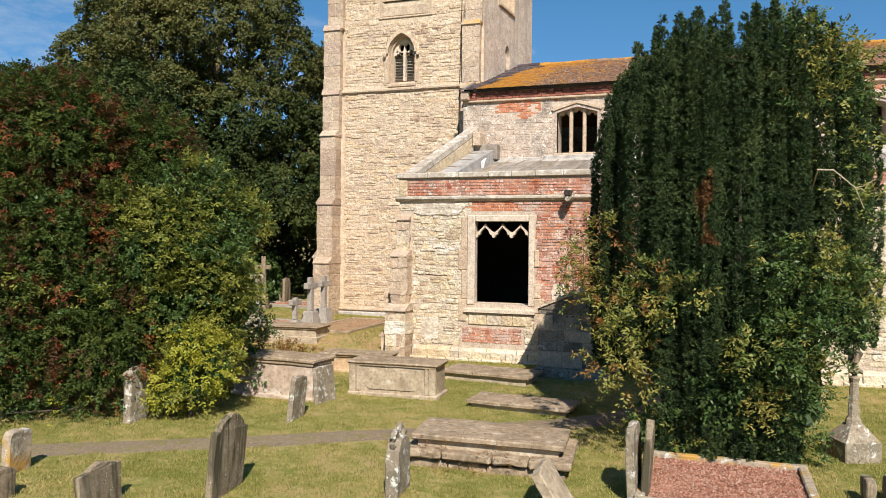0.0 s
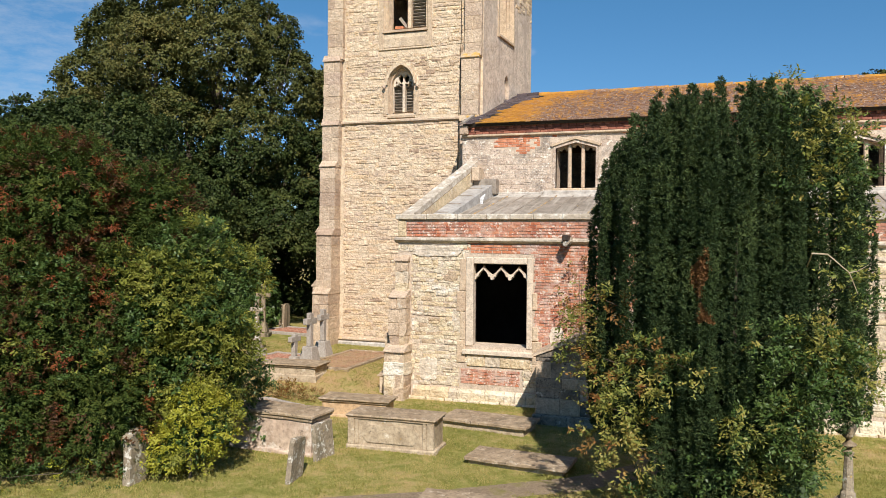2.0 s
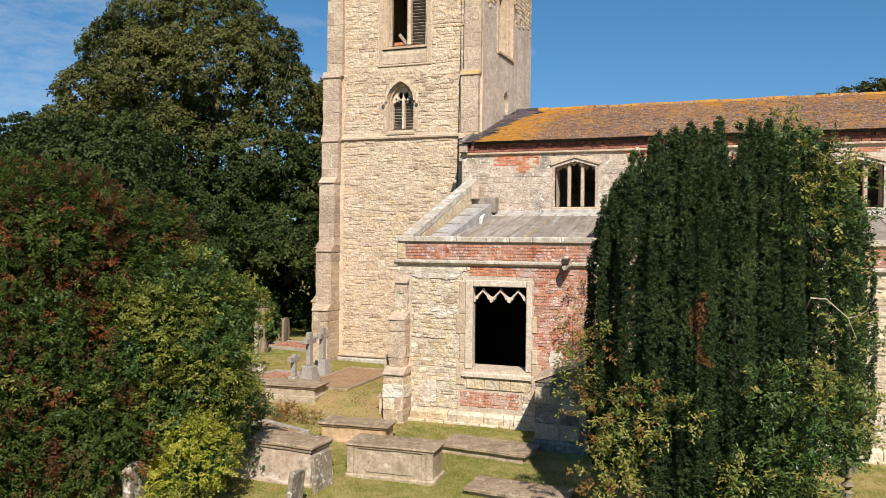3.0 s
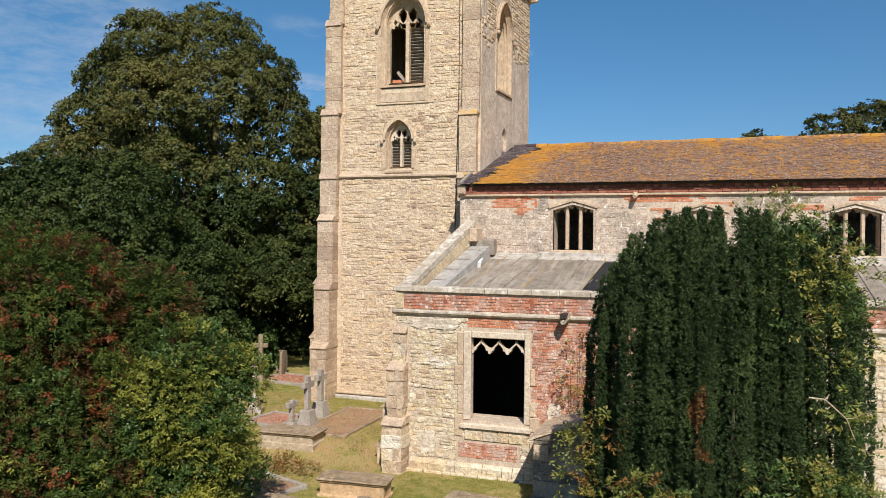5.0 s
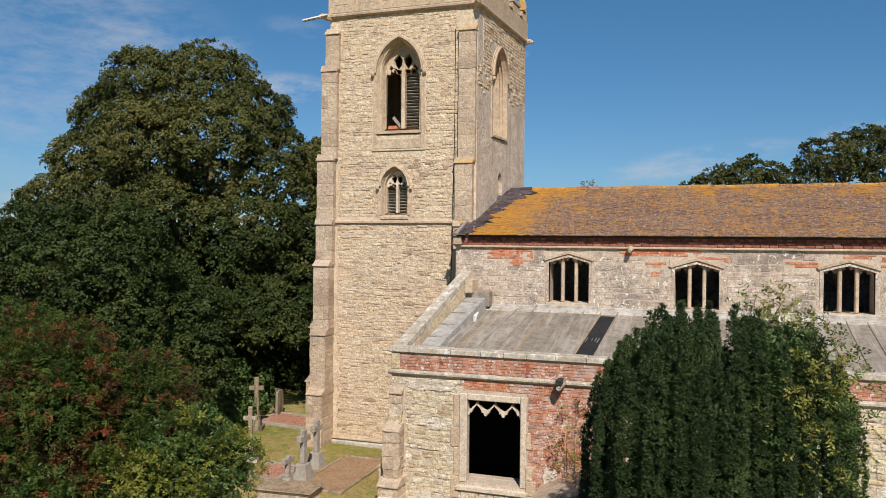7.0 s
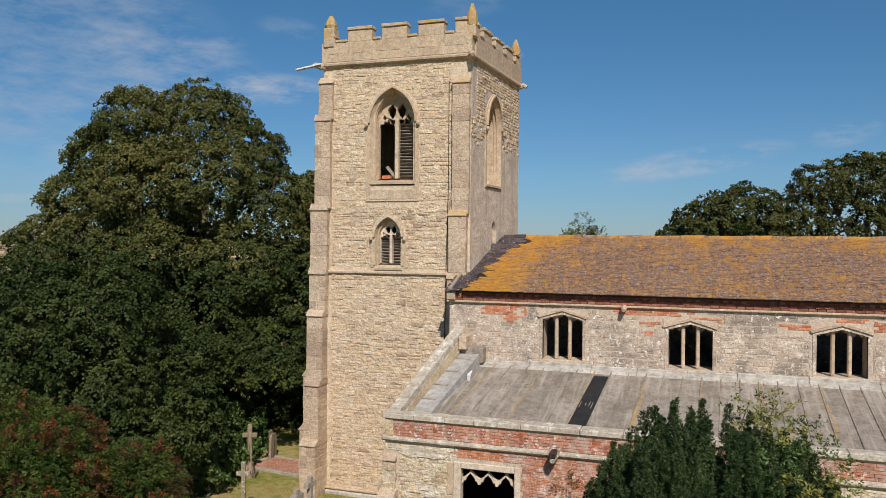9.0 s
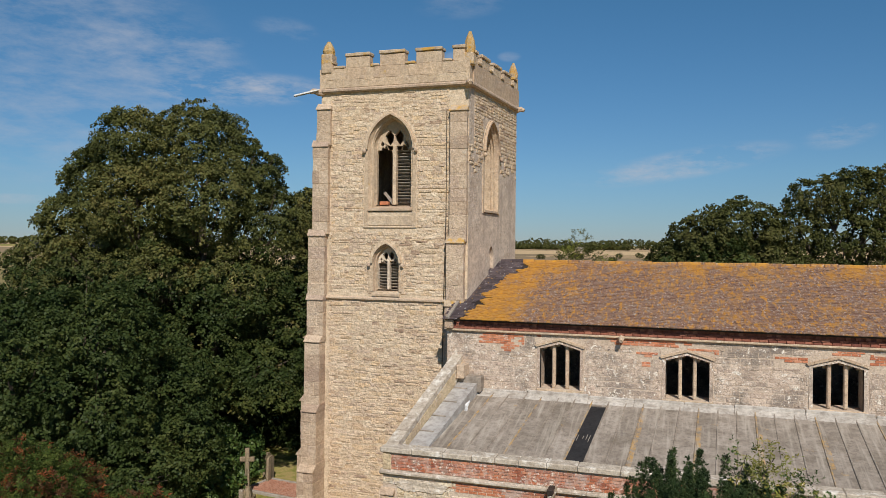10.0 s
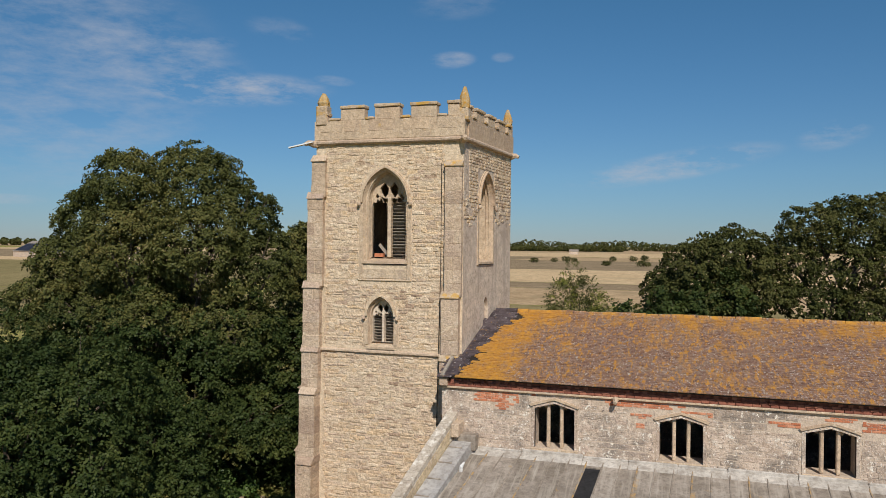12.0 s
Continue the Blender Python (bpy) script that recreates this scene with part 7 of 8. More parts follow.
tree("chestnut_tree", "low spreading chestnut with broad green leaves", (-18.4, 18.4, 0.0), [(-19.6, 17.8, 6.2, 2.1, 2.2, 2.0), (-17.6, 18.8, 6.4, 2.0, 2.1, 1.9), (-16.6, 17.8, 4.6, 1.7, 1.8, 1.8), (-18.3, 16.3, 5.2, 2.0, 1.9, 1.9), (-16.7, 21.2, 4.6, 1.8, 1.9, 1.7), (-15.7, 20.0, 3.0, 1.5, 1.7, 1.6), (-21.5, 18.0, 6.1, 2.1, 2.1, 1.8), (-20.2, 16.0, 3.2, 2.2, 1.9, 2.2), (-17.0, 16.0, 2.6, 1.9, 1.7, 1.9), (-15.0, 17.6, 2.4, 1.5, 1.5, 1.6), (-23.8, 18.6, 5.4, 2.2, 2.2, 2.0)],
     0.30, M_CHESTNUT, 3, (10.0, 0.26, 230), 0.098, BACK, None, inner=(1.2, 0.6, 40))
tree("chestnut_tree", "broad tree at the churchyard's edge", (-27.5, 22.5, 0.0), crown_of(nr0, -27.5, 22.5, 0.4, 8.4, 4.4, 16), 0.32, M_CHESTNUT, 6, (1.6, 0.6, 50), 0.21, BACK, inner=(0.6, 0.8, 20))
tree("ash_tree", "rounded field tree behind the nave", (1.6, 51.8, 0.0), facing(1.9, 51.9, [(0.8, 0, 10.6, 2.6, 3.0, 2.1), (-1.6, -0.3, 9.9, 2.1, 2.6, 1.9), (-3.2, 0, 8.3, 1.8, 2.4, 1.8), (2.2, -0.6, 8.6, 2.2, 2.6, 2.0), (-1.0, -1.4, 7.4, 2.4, 2.4, 2.0), (-4.0, -0.4, 6.2, 1.9, 2.2, 1.8), (1.0, -1.5, 5.6, 2.6, 2.4, 2.2), (-2.0, -1.5, 4.6, 2.8, 2.4, 2.2)]), 0.34, M_FARTREE, 7, (4.6, 0.34, 85), 0.165, BEYOND, inner=(0.5, 1.0, 20))
tree("ash_tree", "tall spreading tree behind the nave", (9.2, 54.2, 0.0), facing(9.0, 54.3, [(-1.6, 0, 12.4, 2.2, 2.6, 1.8), (1.0, -0.4, 13.0, 2.2, 2.6, 1.8), (3.2, 0, 13.1, 2.2, 2.6, 1.9), (-3.0, 0, 10.6, 1.9, 2.4, 1.6), (-0.4, -1.4, 10.2, 2.2, 2.2, 1.6), (2.4, -1.4, 10.4, 2.2, 2.2, 1.6), (4.6, 0, 10.8, 2.2, 2.4, 1.8), (-1.8, -1.2, 7.8, 2.0, 2.2, 1.6), (1.2, -1.6, 7.4, 2.2, 2.2, 1.6), (4.0, -1.2, 7.6, 2.2, 2.2, 1.8)]), 0.4, M_FARTREE, 8, (4.2, 0.34, 85), 0.165, BEYOND, inner=(0.25, 0.9, 18))
tree("ash_tree", "tall spreading tree in the row behind the nave", (19.5, 56.0, 0.0), crown_of(nr0, 19.5, 56.0, 2.6, 15.6, 6.3, 18), 0.4, M_FARTREE, 9, (1.1, 0.75, 40), 0.24, BEYOND, inner=(0.4, 1.0, 18))
bush("ash_sapling", "thin young tree beyond the roof ridge", (-5.7, 41.0, 0.0), [(-5.9, 41.0, 9.4, 0.45, 0.5, 0.9), (-6.5, 40.9, 8.5, 0.7, 0.7, 0.9), (-5.2, 41.2, 8.7, 0.6, 0.6, 0.9), (-4.6, 41.3, 7.9, 0.7, 0.7, 0.8), (-5.7, 41.0, 7.6, 1.4, 1.2, 1.0)], 0.10, M_TREE, 10, (26, 0.45, 8), 0.085, 0.5, BEYOND, (M_LIGHT, 0.25, 1.2), "tree", (1.5, 0.5, 26, 0.10))
tree("hedge_bush", "hedge bushes beyond the nave", (-2.6, 47.5, 0.0), [(-5.2 + 1.9 * i, 46.8 + 0.5 * (i % 2) + 0.5 * i, 4.6 + 0.35 * i, 1.6, 1.4, 3.0 + 0.25 * i) for i in range(5)], 0.12, M_CHESTNUT, 12, (2.2, 0.5, 55), 0.2, "bushes beyond the nave", category="bush", inner=(0.6, 0.8, 20))
tree("hedge_bush", "hedge bushes under the tall trees", (9.0, 49.5, 0.0), [(4.6 + 2.3 * i, 49.3 + 0.8 * i, 3.6, 1.8, 1.5, 3.0 + 0.4 * (i % 2)) for i in range(6)], 0.12, M_FARTREE, 13, (1.8, 0.55, 45), 0.22, "bushes beyond the nave", category="bush", inner=(0.5, 0.8, 18))

# two bush masses added as dark filling for the shade under the trees
tree("filler_bush", "dense undergrowth added as a dark backing behind the tower", (-18.5, 31.0, 0.0), [(-22.0, 29.0, 1.8, 2.2, 1.4, 2.6), (-19.6, 29.8, 2.0, 2.0, 1.4, 2.8), (-17.4, 30.8, 2.2, 2.0, 1.4, 3.0), (-15.2, 31.8, 2.2, 2.0, 1.4, 3.2), (-24.5, 27.6, 1.6, 2.0, 1.4, 2.4)], 0.12, M_CHESTNUT, 4, (3.5, 0.45, 70), 0.16, "bushes under the trees", category="bush", inner=(1.2, 0.7, 30))
tree("shade_bush", "low dark bush added to deepen the shade under the trees", (-15.0, 20.6, 0.0), [(-15.9, 21.6, 1.2, 1.3, 1.1, 1.4), (-16.6, 23.4, 1.3, 1.3, 1.1, 1.5), (-17.2, 25.6, 1.3, 1.4, 1.2, 1.4)], 0.06, M_IVY, 14, (6, 0.3, 110), 0.12, "bushes under the trees", category="bush", inner=(1.5, 0.5, 40))

# the thicket on the west side of the path
RED_SHAPE = [(-10.8, 10.3, 2.6, 2.0, 1.9, 2.7), (-11.4, 9.5, 3.8, 1.4, 1.3, 1.9), (-10.0, 10.5, 3.5, 1.2, 1.2, 1.7), (-10.3, 9.8, 4.6, 1.1, 1.0, 1.1), (-12.4, 9.6, 2.6, 1.6, 1.5, 2.4), (-9.6, 9.9, 1.3, 1.1, 0.9, 1.3), (-11.2, 9.1, 1.3, 1.5, 0.9, 1.5), (-12.2, 10.6, 4.6, 1.4, 1.4, 1.4), (-10.9, 10.6, 5.0, 0.9, 0.9, 0.8), (-9.3, 11.0, 4.4, 0.7, 0.7, 0.85)]
bush("shrub", "tall tangled shrub, dark green with reddened leaves", (-10.75, 10.3, 0.0), RED_SHAPE, 0.045, M_SHRUB, 21, (120, 0.19, 8), 0.060, 0.36, BYPATH, (M_SHRUB_RED, 0.08, 2.8), "shrub", (9, 0.3, 90, 0.12), (M_SHRUB_BROWN, 0.22, 2.0), rise=0.1)
bush("shrub", "leafy pale green shoots growing through the tall thicket", (-11.4, 9.1, 0.0), [(-11.9, 8.7, 2.3, 0.5, 0.35, 0.6), (-11.2, 8.65, 3.2, 0.4, 0.3, 0.5), (-10.3, 8.9, 2.2, 0.45, 0.3, 0.5), (-9.8, 9.2, 3.1, 0.45, 0.35, 0.5), (-9.3, 9.4, 1.9, 0.4, 0.3, 0.5), (-11.6, 8.5, 1.3, 0.4, 0.3, 0.4), (-10.4, 8.6, 1.0, 0.4, 0.25, 0.35)], 0.02, M_IVY, 27, (50, 0.20, 6), 0.068, 0.46, BYPATH, (M_LIGHT, 0.18, 1.6))
# inner leaves of the next two shrubs take darker colours as painted shade
bush("shrub", "light green shrub with fresh leaves", (-8.45, 11.0, 0.0), [(-8.5, 11.0, 1.7, 0.9, 0.9, 1.5), (-8.0, 10.8, 2.45, 0.62, 0.65, 0.75), (-8.6, 10.45, 2.9, 0.75, 0.75, 0.9), (-8.4, 10.9, 3.55, 0.65, 0.6, 0.75), (-7.85, 11.1, 1.9, 0.45, 0.55, 0.7), (-8.7, 10.3, 1.8, 0.5, 0.45, 0.7), (-8.95, 10.0, 2.5, 0.45, 0.4, 0.5), (-9.2, 9.95, 3.3, 0.4, 0.35, 0.45), (-8.0, 11.6, 3.2, 0.5, 0.5, 0.55)], 0.05, M_LIGHT, 22, (95, 0.22, 7), 0.064, 0.44, BYPATH, (M_IVY, 0.40, 1.5), "shrub", (8, 0.3, 80, 0.11, M_SHRUB))
bush("shrub", "low bushy shrub with yellow-green leaves", (-8.0, 10.3, 0.0), [(-8.05, 10.3, 0.60, 0.50, 0.45, 0.50), (-7.7, 10.5, 0.85, 0.42, 0.4, 0.50), (-8.3, 10.15, 0.40, 0.36, 0.3, 0.36), (-7.95, 10.35, 1.20, 0.36, 0.34, 0.30)], 0.025, M_YELLOW, 23, (110, 0.18, 6), 0.062, 0.44, BYPATH, (M_LIGHT, 0.10, 2.2), "shrub", (12, 0.2, 130, 0.09, M_IVY))
bush("shrub", "dark shrub beside the chest tombs", (-8.7, 12.7, 0.0), [(-8.75, 12.8, 0.75, 0.5, 0.45, 0.65), (-8.45, 12.7, 1.15, 0.34, 0.3, 0.32)], 0.025, M_IVY, 24, (60, 0.22, 6), 0.07, 0.4, BYPATH, None, "shrub", (9, 0.2, 120, 0.09))
bush("shrub", "weedy growth along the foot of the thicket", (-10.2, 8.6, 0.0), [(-11.6 + 0.62 * i, 8.15 + 0.34 * i, 0.12, 0.42, 0.26, 0.22 + 0.05 * (i % 3)) for i in range(5)], 0.015, M_IVY, 25, (60, 0.14, 4), 0.06, 0.45, BYPATH, (M_YELLOW, 0.15, 2.0), "shrub")

# ---- the yew: upright plumes packed round an oval plan ----
YX, YY = 0.22, 12.25
yew = thing("yew_tree", "dense dark upright yew overgrown with elder and ivy", "tree", (YX, YY, 0), group="")
nr = np.random.default_rng(31)
cc, aa, nn = [], [], []
plumes = []
PLUMES = 165
for i in range(PLUMES):
    a = i * 2.399963
    f = math.sqrt((i + 0.5) / PLUMES)
    px, py = 1.82 * f * math.cos(a), 1.78 * f * math.sin(a)
    top = 6.14 - 0.25 * f ** 6 - 0.80 * smooth(-0.7, -1.95, px) - 0.10 * smooth(0.3, 0.8, px) - 0.75 * smooth(1.15, 1.9, px) - 0.6 * (abs(px - 0.08) < 0.09) + nr.uniform(-0.34, 0.16)
    low = (1.0 if px < -0.9 else 1.5 if px > 0.95 else 0.1) if f > 0.76 else top - 1.1
    plumes.append((px, py, low, top, nr.uniform(0.105, 0.165), f))
for k, (px, py, low, top, rad, f) in enumerate(plumes):
    outer = f > 0.76
    tufts = int((165 if outer else 130) * (top - low) * (0.25 if py > 0.6 and outer else 1.0))
    z = low + (top - low) * nr.random(tufts)
    t = (z - low) / (top - low)
    env = rad * np.clip((1 - t) * (top - low) * 1.15 + 0.10, 0, 1) * (0.93 + 0.10 * np.sin(z * 5.3 + k * 1.9) + 0.06 * np.sin(z * 13 + k))
    side = np.where((z < top - 0.7) & outer, math.atan2(py, px) + nr.uniform(-1.25, 1.25, tufts), nr.uniform(0, 2 * math.pi, tufts))
    rr = env * (0.88 + 0.20 * nr.random(tufts) ** 2)
    bulge = 1 + 0.07 * np.sin(np.pi * np.clip((z - 0.2) / 5.6, 0, 1))
    mid = np.stack([px * bulge + rr * np.cos(side), py * bulge + rr * np.sin(side), z], 1)
    out = np.stack([np.cos(side), np.sin(side), np.full(tufts, 0.75)], 1)
    each = 13
    d = nr.normal(size=(tufts * each, 3))
    d /= np.linalg.norm(d, axis=1, keepdims=True)
    o = np.repeat(out, each, 0)
    size = np.repeat(nr.uniform(0.016, 0.034, tufts), each)[:, None]
    cc.append(np.repeat(mid, each, 0) + (d + o * 0.5) * size)
    aa.append(d + o * 0.7)
    nn.append(o * 0.8 + d * 0.5 + nr.normal(size=d.shape) * 0.25)
cc, aa, nn = np.concatenate(cc), np.concatenate(aa), np.concatenate(nn)
gap = (np.abs(cc[:, 0] + 0.29 + 0.05 * np.sin(cc[:, 2] * 6)) < 0.05 + 0.05 * np.sin(cc[:, 2] * 9 + 1) + 0.05 * nr.random(len(cc))) & (cc[:, 1] < -0.8) & (cc[:, 2] > 2.9) & (cc[:, 2] < 3.9)
leaf_mesh("foliage", cc[~gap], aa[~gap], nn[~gap], 0.046, 0.0135, nr, M_YEW, yew, "dense dark yew needles in upright plumes")
n = 9000
ia, iz = nr.uniform(0, 2 * math.pi, n), nr.uniform(0.35, 5.0, n)
ir = nr.uniform(0.95, 1.28, n) * (1 - 0.25 * np.clip(iz - 4.2, 0, 1)) * np.where((np.cos(ia) < -0.4) & (iz < 1.1), 0.6, 1.0)
inner = np.stack([ir * np.cos(ia), ir * np.sin(ia), iz], 1)
leaf_mesh("inner_sprays", inner, nr.normal(size=(n, 3)) + np.array([0, 0, 0.6]), inner * (1, 1, 0) + nr.normal(size=(n, 3)) * 0.3, 0.26, 0.15, nr, M_YEW, yew, "shaded sprays inside the yew")
leaf_mesh("dead_sprays", cc[gap] + (0, 0.03, 0), aa[gap], nn[gap], 0.05, 0.016, nr, M_YEW_DEAD, yew, "brown dead sprays in a gap")
bm = bmesh.new()
for px, py, low, top, rad, f in [p for p in plumes if p[0] > -0.8][::5]:
    tube(bm, [(px * 0.15, py * 0.15, -0.1), (px * 0.5, py * 0.5, 1.2), (px * 0.75, py * 0.75, 2.6), (px * 0.8, py * 0.8, 4.2)], [0.07, 0.05, 0.03, 0.01], 5)
part("trunk", bm, M_TRUNK, yew)


def scramble(name, label, lobes, material, seed, sprays, leaf, second=None, stems=True, group="climbers on the yew", slim=0.42):
    """A climber or bush given in world places, with stems that lead to its lobes."""
    nr = np.random.default_rng(seed)
    fx, fy = lobes[0][0], lobes[0][1]
    t = thing(name, label, "climber", (fx, fy, 0), group=group)
    local = [(l[0] - fx, l[1] - fy, *l[2:]) for l in lobes]
    p, o = skin_points(nr, local, sprays[0], (0.45, 1.0), -0.8, 0.4)
    c, a, n, k = leaf_sprays(nr, p, o, sprays[1], sprays[2], leaf)
    if second:
        mat2, share, sc = second
        two = patchy(nr, p, sc, share)[k]
        leaf_mesh("leaves", c[two], a[two], n[two], leaf, leaf * slim, nr, mat2, t)
        c, a, n = c[~two], a[~two], n[~two]
    leaf_mesh("leaves", c, a, n, leaf, leaf * slim, nr, material, t)
    if stems:
        bm = bmesh.new()
        for lx, ly, lz, rx, ry, rz in local:
            if "yew" in group and lz > 0.6:
                tube(bm, [(YX - fx, YY - fy, lz * 0.5), ((lx + YX - fx) / 2, (ly + YY - fy) / 2, lz * 0.9), (lx, ly, lz + rz * 0.5)], [0.02, 0.013, 0.005], 5)
                continue
            tube(bm, [(lx * 0.4, ly * 0.4 + 0.15, -0.05), (lx * 0.8 + nr.uniform(-0.1, 0.1), ly * 0.8 + 0.1, lz * 0.5), (lx, ly, lz + rz * 0.4)], [0.014, 0.010, 0.005], 5)
        part("stem", bm, M_TRUNK, t)
    return t


scramble("elder_bush", "yellowing elder growing out of the yew's west side", [(-1.20, 10.3, 1.50, 0.42, 0.35, 0.42), (-1.35, 10.7, 2.15, 0.35, 0.32, 0.33), (-0.95, 10.1, 1.95, 0.36, 0.30, 0.35), (-1.75, 11.3, 2.65, 0.28, 0.28, 0.28), (-0.75, 10.15, 2.45, 0.3, 0.22, 0.22), (-1.35, 10.8, 3.0, 0.32, 0.25, 0.25), (-1.85, 11.5, 2.25, 0.25, 0.3, 0.25), (-1.0, 10.2, 1.1, 0.3, 0.25, 0.25)], M_ELDER, 41, (44, 0.22, 6), 0.064, (M_BROWNLEAF, 0.20, 2.0))
scramble("elder_bush", "green elder in front of the yew", [(0.50, 10.5, 0.85, 0.40, 0.30, 0.45), (0.95, 10.5, 0.95, 0.36, 0.30, 0.50), (1.08, 10.2, 1.65, 0.38, 0.30, 0.50), (0.60, 10.15, 1.60, 0.36, 0.26, 0.38), (1.85, 10.9, 2.3, 0.38, 0.35, 0.35), (1.6, 10.6, 1.95, 0.32, 0.3, 0.35), (1.0, 10.05, 2.2, 0.38, 0.26, 0.38), (1.5, 10.5, 2.5, 0.3, 0.3, 0.4), (-0.35, 10.15, 2.3, 0.32, 0.2, 0.18), (1.2, 10.2, 2.75, 0.30, 0.24, 0.32), (0.75, 10.1, 2.75, 0.26, 0.2, 0.2), (0.15, 10.35, 1.0, 0.25, 0.2, 0.3), (1.25, 10.6, 1.15, 0.26, 0.26, 0.45)], M_IVY, 42, (62, 0.20, 6), 0.060, (M_ELDER, 0.36, 1.6))
scramble("nettle_bank", "nettles and ground ivy at the yew's foot", [(-0.75, 11.1, 0.25, 0.45, 0.35, 0.36), (-0.3, 10.8, 0.32, 0.45, 0.3, 0.42), (0.25, 10.9, 0.24, 0.45, 0.25, 0.34), (0.85, 10.95, 0.26, 0.42, 0.25, 0.33), (1.2, 10.9, 0.2, 0.25, 0.25, 0.3)], M_IVY, 43, (70, 0.16, 6), 0.062, (M_ELDER, 0.15, 2.0), group="plants at the yew's foot")
scramble("elder_bush", "elder sprays topping the yew", [(1.05, 10.9, 5.35, 0.42, 0.36, 0.42), (1.45, 11.0, 4.95, 0.36, 0.36, 0.55), (0.85, 11.0, 5.5, 0.25, 0.25, 0.35), (1.65, 11.1, 4.3, 0.26, 0.3, 0.6), (1.85, 11.5, 5.3, 0.3, 0.25, 0.25), (1.15, 10.7, 4.75, 0.28, 0.22, 0.45), (1.75, 10.7, 3.3, 0.25, 0.25, 0.3), (1.25, 11.3, 5.85, 0.14, 0.14, 0.3), (1.6, 11.3, 5.5, 0.25, 0.22, 0.28), (2.0, 11.5, 4.7, 0.2, 0.22, 0.4), (0.95, 11.2, 5.7, 0.28, 0.25, 0.25), (0.80, 12.8, 6.25, 0.18, 0.18, 0.36), (1.22, 12.9, 6.22, 0.26, 0.2, 0.36), (1.02, 12.7, 6.0, 0.34, 0.3, 0.28), (1.62, 12.6, 5.98, 0.26, 0.22, 0.26), (1.9, 12.4, 5.6, 0.22, 0.22, 0.3)], M_ELDER, 44, (38, 0.26, 6), 0.062, (M_IVY, 0.40, 1.6))
scramble("creeper", "dry brown creeper on the aisle wall by the yew", [(-2.95, 17.4, 2.55, 0.35, 0.12, 0.55), (-2.75, 17.35, 1.95, 0.35, 0.15, 0.35), (-2.5, 16.6, 2.2, 0.35, 0.4, 0.3), (-2.45, 15.9, 1.6, 0.35, 0.25, 0.4), (-2.75, 17.42, 3.2, 0.25, 0.1, 0.35)], M_BROWNLEAF, 45, (22, 0.22, 5), 0.07, (M_ELDER, 0.45, 2.0), group="creepers on the church")
scramble("creeper", "ivy trailing over a chest tomb", [(-7.95, 12.02, 0.45, 0.2, 0.08, 0.35), (-8.2, 12.2, 0.75, 0.25, 0.2, 0.15)], M_IVY, 46, (40, 0.12, 4), 0.06, None, False, "creepers on the church", 0.7)
scramble("dry_grass_tuft", "dry brown weeds on a ledger tomb", [(-2.45, 9.08, 0.24, 0.26, 0.05, 0.10), (-3.3, 9.03, 0.26, 0.15, 0.05, 0.08), (-2.9, 9.05, 0.08, 0.5, 0.05, 0.08)], M_BROWNLEAF, 47, (110, 0.11, 4), 0.045, None, False, "weeds on tombs", 0.2)
scramble("dry_grass_tuft", "heap of dry brown leaves and weeds below a tomb", [(-9.7, 16.1, 0.12, 0.45, 0.22, 0.16), (-9.1, 16.3, 0.10, 0.35, 0.2, 0.13), (-10.3, 16.1, 0.16, 0.45, 0.25, 0.28), (-9.9, 16.5, 0.12, 0.4, 0.2, 0.24)], M_BROWNLEAF, 48, (70, 0.16, 5), 0.065, (M_TOMBLEAF, 0.62, 2.0), False, "weeds on tombs", 0.4)
bm = tube(bmesh.new(), [(1.22, 11.20, 3.53), (1.22, 10.30, 3.84), (1.39, 10.30, 3.83), (1.50, 10.30, 3.73), (1.63, 10.30, 3.61), (1.73, 10.30, 3.35)], [0.010, 0.010, 0.009, 0.008, 0.007, 0.004], 6)
tube(bm, [(1.63, 10.30, 3.61), (1.72, 10.30, 3.63), (1.84, 10.30, 3.71)], [0.006, 0.005, 0.003], 5)
tagged(part("dead_branch", bm, M_TOMB, None), "bare dead branch curling out of the yew", "branch")

# ---- mown grass blades near the graves ----
nr = np.random.default_rng(61)
n = 620000
bx, by = nr.uniform(-15, 5, n), 5.5 + 18 * nr.random(n) ** 1.25
seg = [np.array(p) for p in PATH_LINE]
dist = np.full(n, 9.0)
for a, b in zip(seg, seg[1:]):
    d = b - a
    t = np.clip(((bx - a[0]) * d[0] + (by - a[1]) * d[1]) / (d @ d), 0, 1)
    dist = np.minimum(dist, np.hypot(bx - a[0] - t * d[0], by - a[1] - t * d[1]))
tuft = np.array([noise.noise(Vector((x * 2.1, y * 2.1, 3.1))) + 0.6 * noise.noise(Vector((x * 6.0, y * 6.0, 1.0))) for x, y in zip(bx, by)])
ok = (nr.random(n) < 0.55 + 0.9 * tuft) & (dist > 0.30 + 0.14 * nr.random(n) - 0.25 * tuft) & ~((np.abs(bx - 0.2) < 0.95) & (np.abs(by - 9.52) < 1.0)) & ((by < 17.3) | ((bx < -7.7) & (by < 22.9)))
bx, by = bx[ok], by[ok]
gz = np.array([ground_z(x, y) for x, y in zip(bx, by)])
hgt = 0.035 * nr.uniform(0.5, 1.6, len(bx))
c = np.stack([bx, by, gz + hgt * 0.4], 1)
ax = np.stack([nr.normal(0, 0.5, len(bx)), nr.normal(0, 0.5, len(bx)), np.ones(len(bx))], 1)
me = quads_mesh("grass", leaf_quads(c, ax, nr.normal(size=(len(bx), 3)), 0.050, 0.010, nr), len(bx))
me.materials.append(M_BLADE)
tagged(new("grass", me), "short mown grass, green and straw-coloured", "grass", kind="stuff")

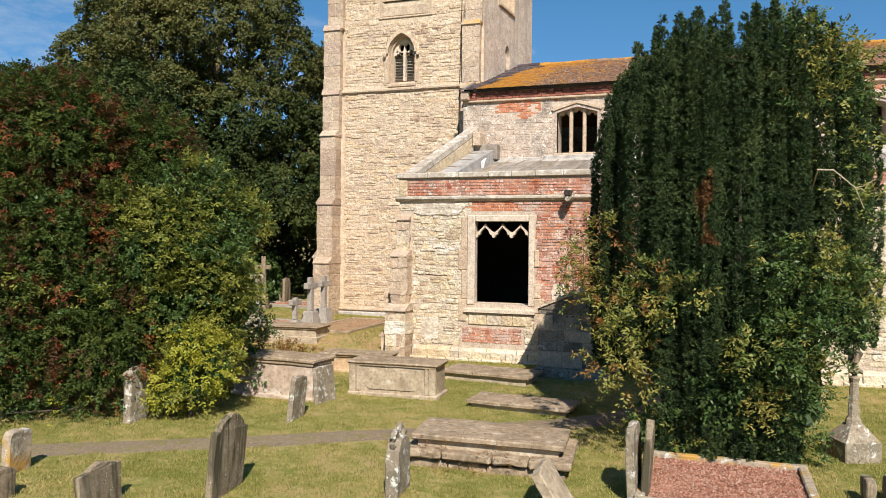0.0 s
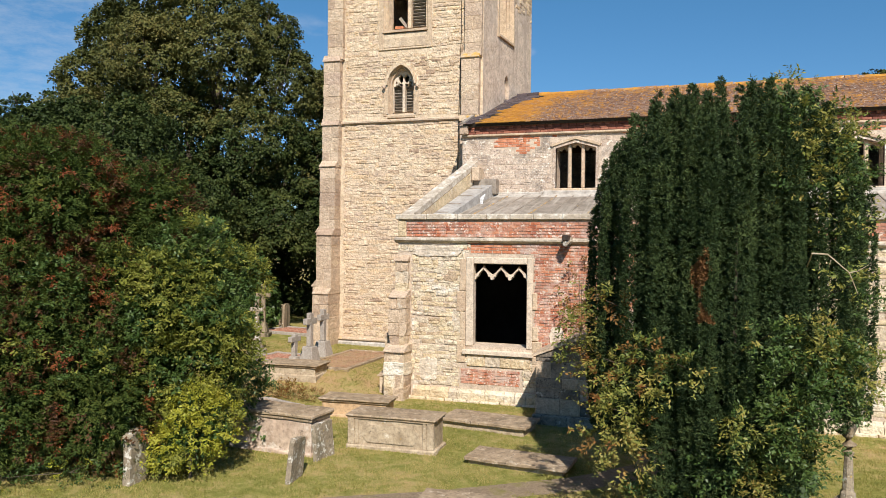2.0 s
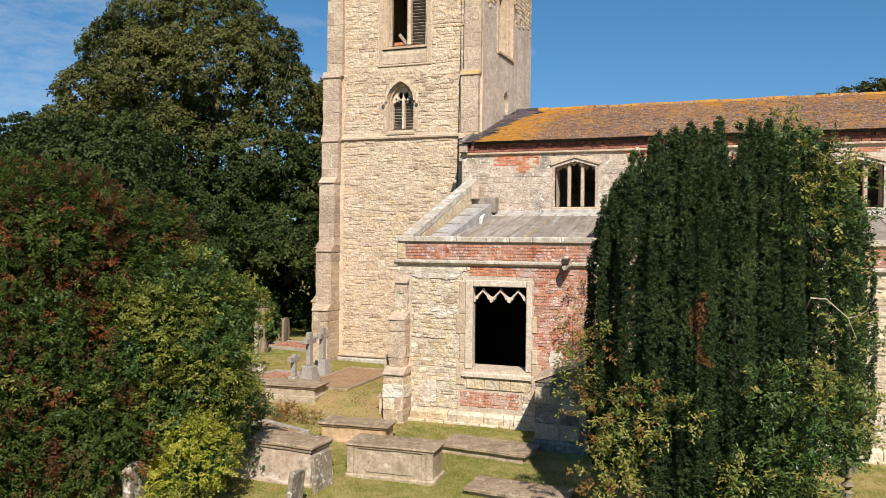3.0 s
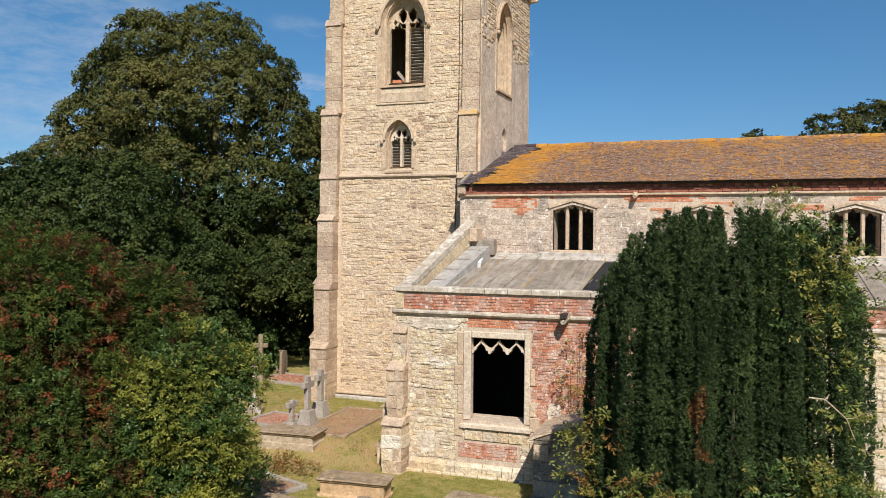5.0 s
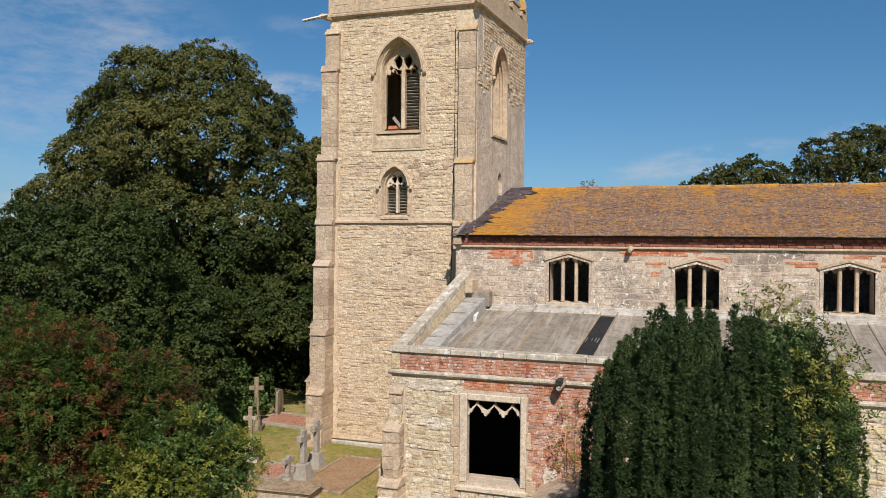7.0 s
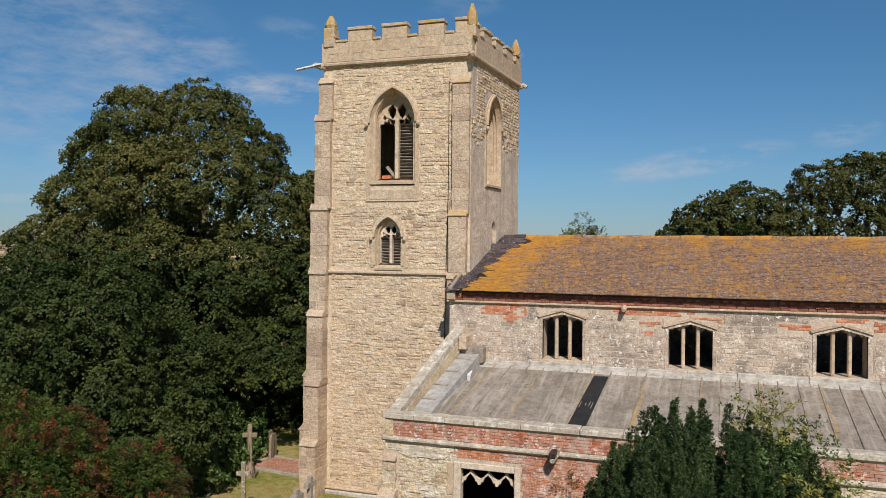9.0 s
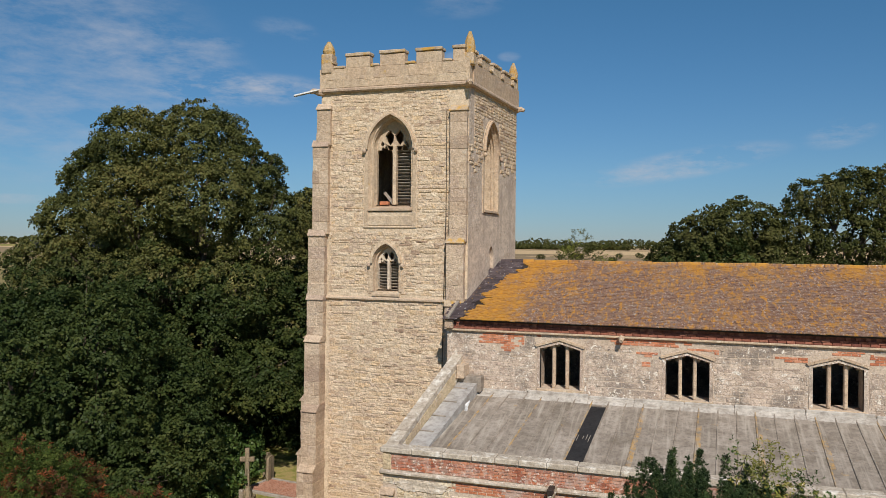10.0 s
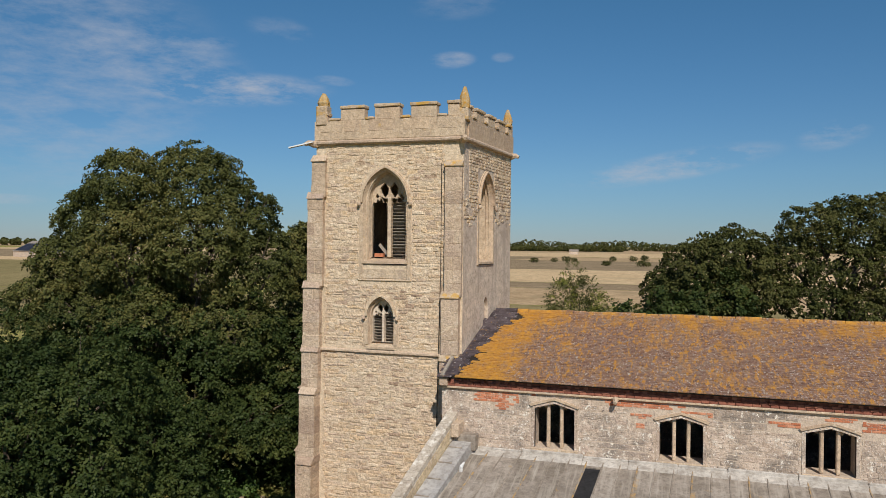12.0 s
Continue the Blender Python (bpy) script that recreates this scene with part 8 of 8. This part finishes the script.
# ---- fields and distance ----
def field(name, label, x0, x1, y0, y1, lift, material, skew=0.0):
    ob = new(name, mesh_of([(x0, y0, lift), (x1, y0 + skew * (x1 - x0), lift), (x1, y1 + skew * (x1 - x0), lift), (x0, y1, lift)], [(0, 1, 2, 3)]))
    ob.data.materials.append(material)
    return tagged(ob, label, "field", kind="structure")


field("field", "dry green pasture beyond the churchyard", -900, 700, 75, 140, 0.02, M_PASTURE)
field("field", "tan stubble field", -90, 500, 141, 196, 0.03, M_TAN)
field("field", "strip of brown fallow", -90, 500, 197, 226, 0.03, M_FALLOW)
field("field", "broad pale stubble field", -120, 600, 227, 345, 0.04, M_STUBBLE)
field("field", "dry green pasture to the west", -900, -121, 141, 330, 0.04, M_PASTURE)
field("field", "pale stubble strip before the barns", -900, -121, 331, 395, 0.05, M_STUBBLE)
field("field", "brown grazing land with scattered bushes", -120, 900, 346, 540, 0.06, M_FALLOW)
field("field", "brown fallow beyond the barns", -1500, -121, 396, 700, 0.08, M_FALLOW)
field("field", "tan field in the distance", -120, 1200, 541, 690, 0.09, M_TAN)
field("field", "pale far stubble", -900, 1500, 701, 1050, 0.12, M_STUBBLE)
field("field", "far tan fields", -2500, 2500, 1051, 1900, 0.2, M_TAN)
field("field", "far dark green fields", -4000, 4000, 1901, 4500, 0.3, M_PASTURE)


def clump(name, label, spots, seed, material, leaf, per, group):
    """Far bushes: each spot (x, y, width, height) a ragged heap of leaf clusters."""
    nr = np.random.default_rng(seed)
    for x, y, w, h in spots:
        t = thing(name, label, "bush", (x, y, 0), group=group)
        lobes = [(nr.uniform(-0.3, 0.3) * w, nr.uniform(-0.2, 0.2) * w, h * nr.uniform(0.4, 0.6), w * 0.34, w * 0.34, h * 0.42) for _ in range(3)]
        p, o = lobed(nr, lobes, per, 0.4)
        c, a, n = twigs_to_leaves(nr, p, o, 3, leaf * 0.8)
        leaf_mesh("crown", c, a, n, leaf, leaf * 0.7, nr, material, t)
        part("trunk", tube(bmesh.new(), [(0, 0, -0.1), (0, 0, h * 0.5)], [w * 0.05, w * 0.03], 5), M_TRUNK, t)


clump("field_bush", "dark rounded hawthorn bush in the far field", [(-92, 470, 5, 3.6), (-82, 490, 4, 3), (-76, 500, 5, 4), (-70, 495, 4, 3), (-47, 520, 5, 4), (-36, 545, 5, 4), (-29, 555, 5, 4.5), (-42, 420, 5, 3), (-22, 415, 6, 3.5), (6, 540, 5, 3.5), (-340, 338, 7, 5)], 51, M_FARTREE, 0.55, 3.0, "bushes in the far fields")

# the wood on the horizon: rows of crowns, one long object
nr = np.random.default_rng(52)
cs, outs = [], []
for x0, x1, y, h, step in ((-620, 420, 1500, 21, 9), (-1900, -560, 1150, 17, 10), (-520, -100, 1260, 12, 9), (400, 1700, 1350, 19, 10)):
    x = x0
    while x < x1:
        hh = h * (0.75 + 0.35 * noise.noise(Vector((x * 0.012, y, 0))) + nr.uniform(-0.08, 0.1))
        m = 80
        d = nr.normal(size=(m, 3))
        d /= np.linalg.norm(d, axis=1, keepdims=True)
        d[:, 1] = -np.abs(d[:, 1])
        cs.append(d * (step * 0.8, 4.0, hh * 0.5) + (x, y + nr.uniform(-15, 15), hh * 0.52))
        outs.append(d)
        x += step * nr.uniform(0.6, 1.2)
cs, outs = np.concatenate(cs), np.concatenate(outs)
me = quads_mesh("far_wood", leaf_quads(cs, nr.normal(size=cs.shape), outs + nr.normal(size=cs.shape) * 0.4, 4.5, 3.6, nr), len(cs))
me.materials.append(M_FARTREE)
tagged(new("far_wood", me), "dark belt of woodland along the horizon", "woodland", kind="stuff")


def barn(label, x, y, w, d, h, roof_h, turn, panels):
    b = thing("farm_building", label, "barn", (x, y, 0), turn, "far farm buildings")
    part("wall", boxes((-w / 2, w / 2, -d / 2, d / 2, -0.2, h)), M_PLASTER, b)
    r = part("roof", prism(bmesh.new(), [(-d / 2 - 0.4, h), (0, h + roof_h), (d / 2 + 0.4, h)], -w / 2 - 0.4, w / 2 + 0.4, "x"), M_LEAD, b, "long grey sheet roof")
    if panels:
        sl = math.atan2(roof_h, d / 2 + 0.4)
        n = int(w / 4.5)
        for i in range(n):
            s = part("solar_panel", boxes((-w / 2 + 1 + 4.5 * i, -w / 2 + 5 + 4.5 * i, 0.5, (d / 2) / math.cos(sl) * 0.75, 0.05, 0.12)), M_SOLAR, r, "dark blue solar panel")
            s.matrix_basis = Matrix.Translation((0, -d / 2 - 0.4, h)) @ Matrix.Rotation(sl, 4, "X")


M_SOLAR = surface("solar_glass", [(0.02, 0.024, 0.04), (0.04, 0.045, 0.07)], 2, 0.2, 0.7, 0.02)
barn("long grey barn with solar panels on its roof", -360, 372, 110, 24, 4.0, 6.5, -22, True)
barn("grey barn behind another at the far farm", -392, 420, 100, 22, 5.0, 5.5, -22, False)
barn("small pale house before the far wood", -128, 900, 10, 7, 3.5, 2.5, 5, False)
barn("small pale house before the far wood", 52, 980, 10, 7, 3.5, 2.5, -5, False)
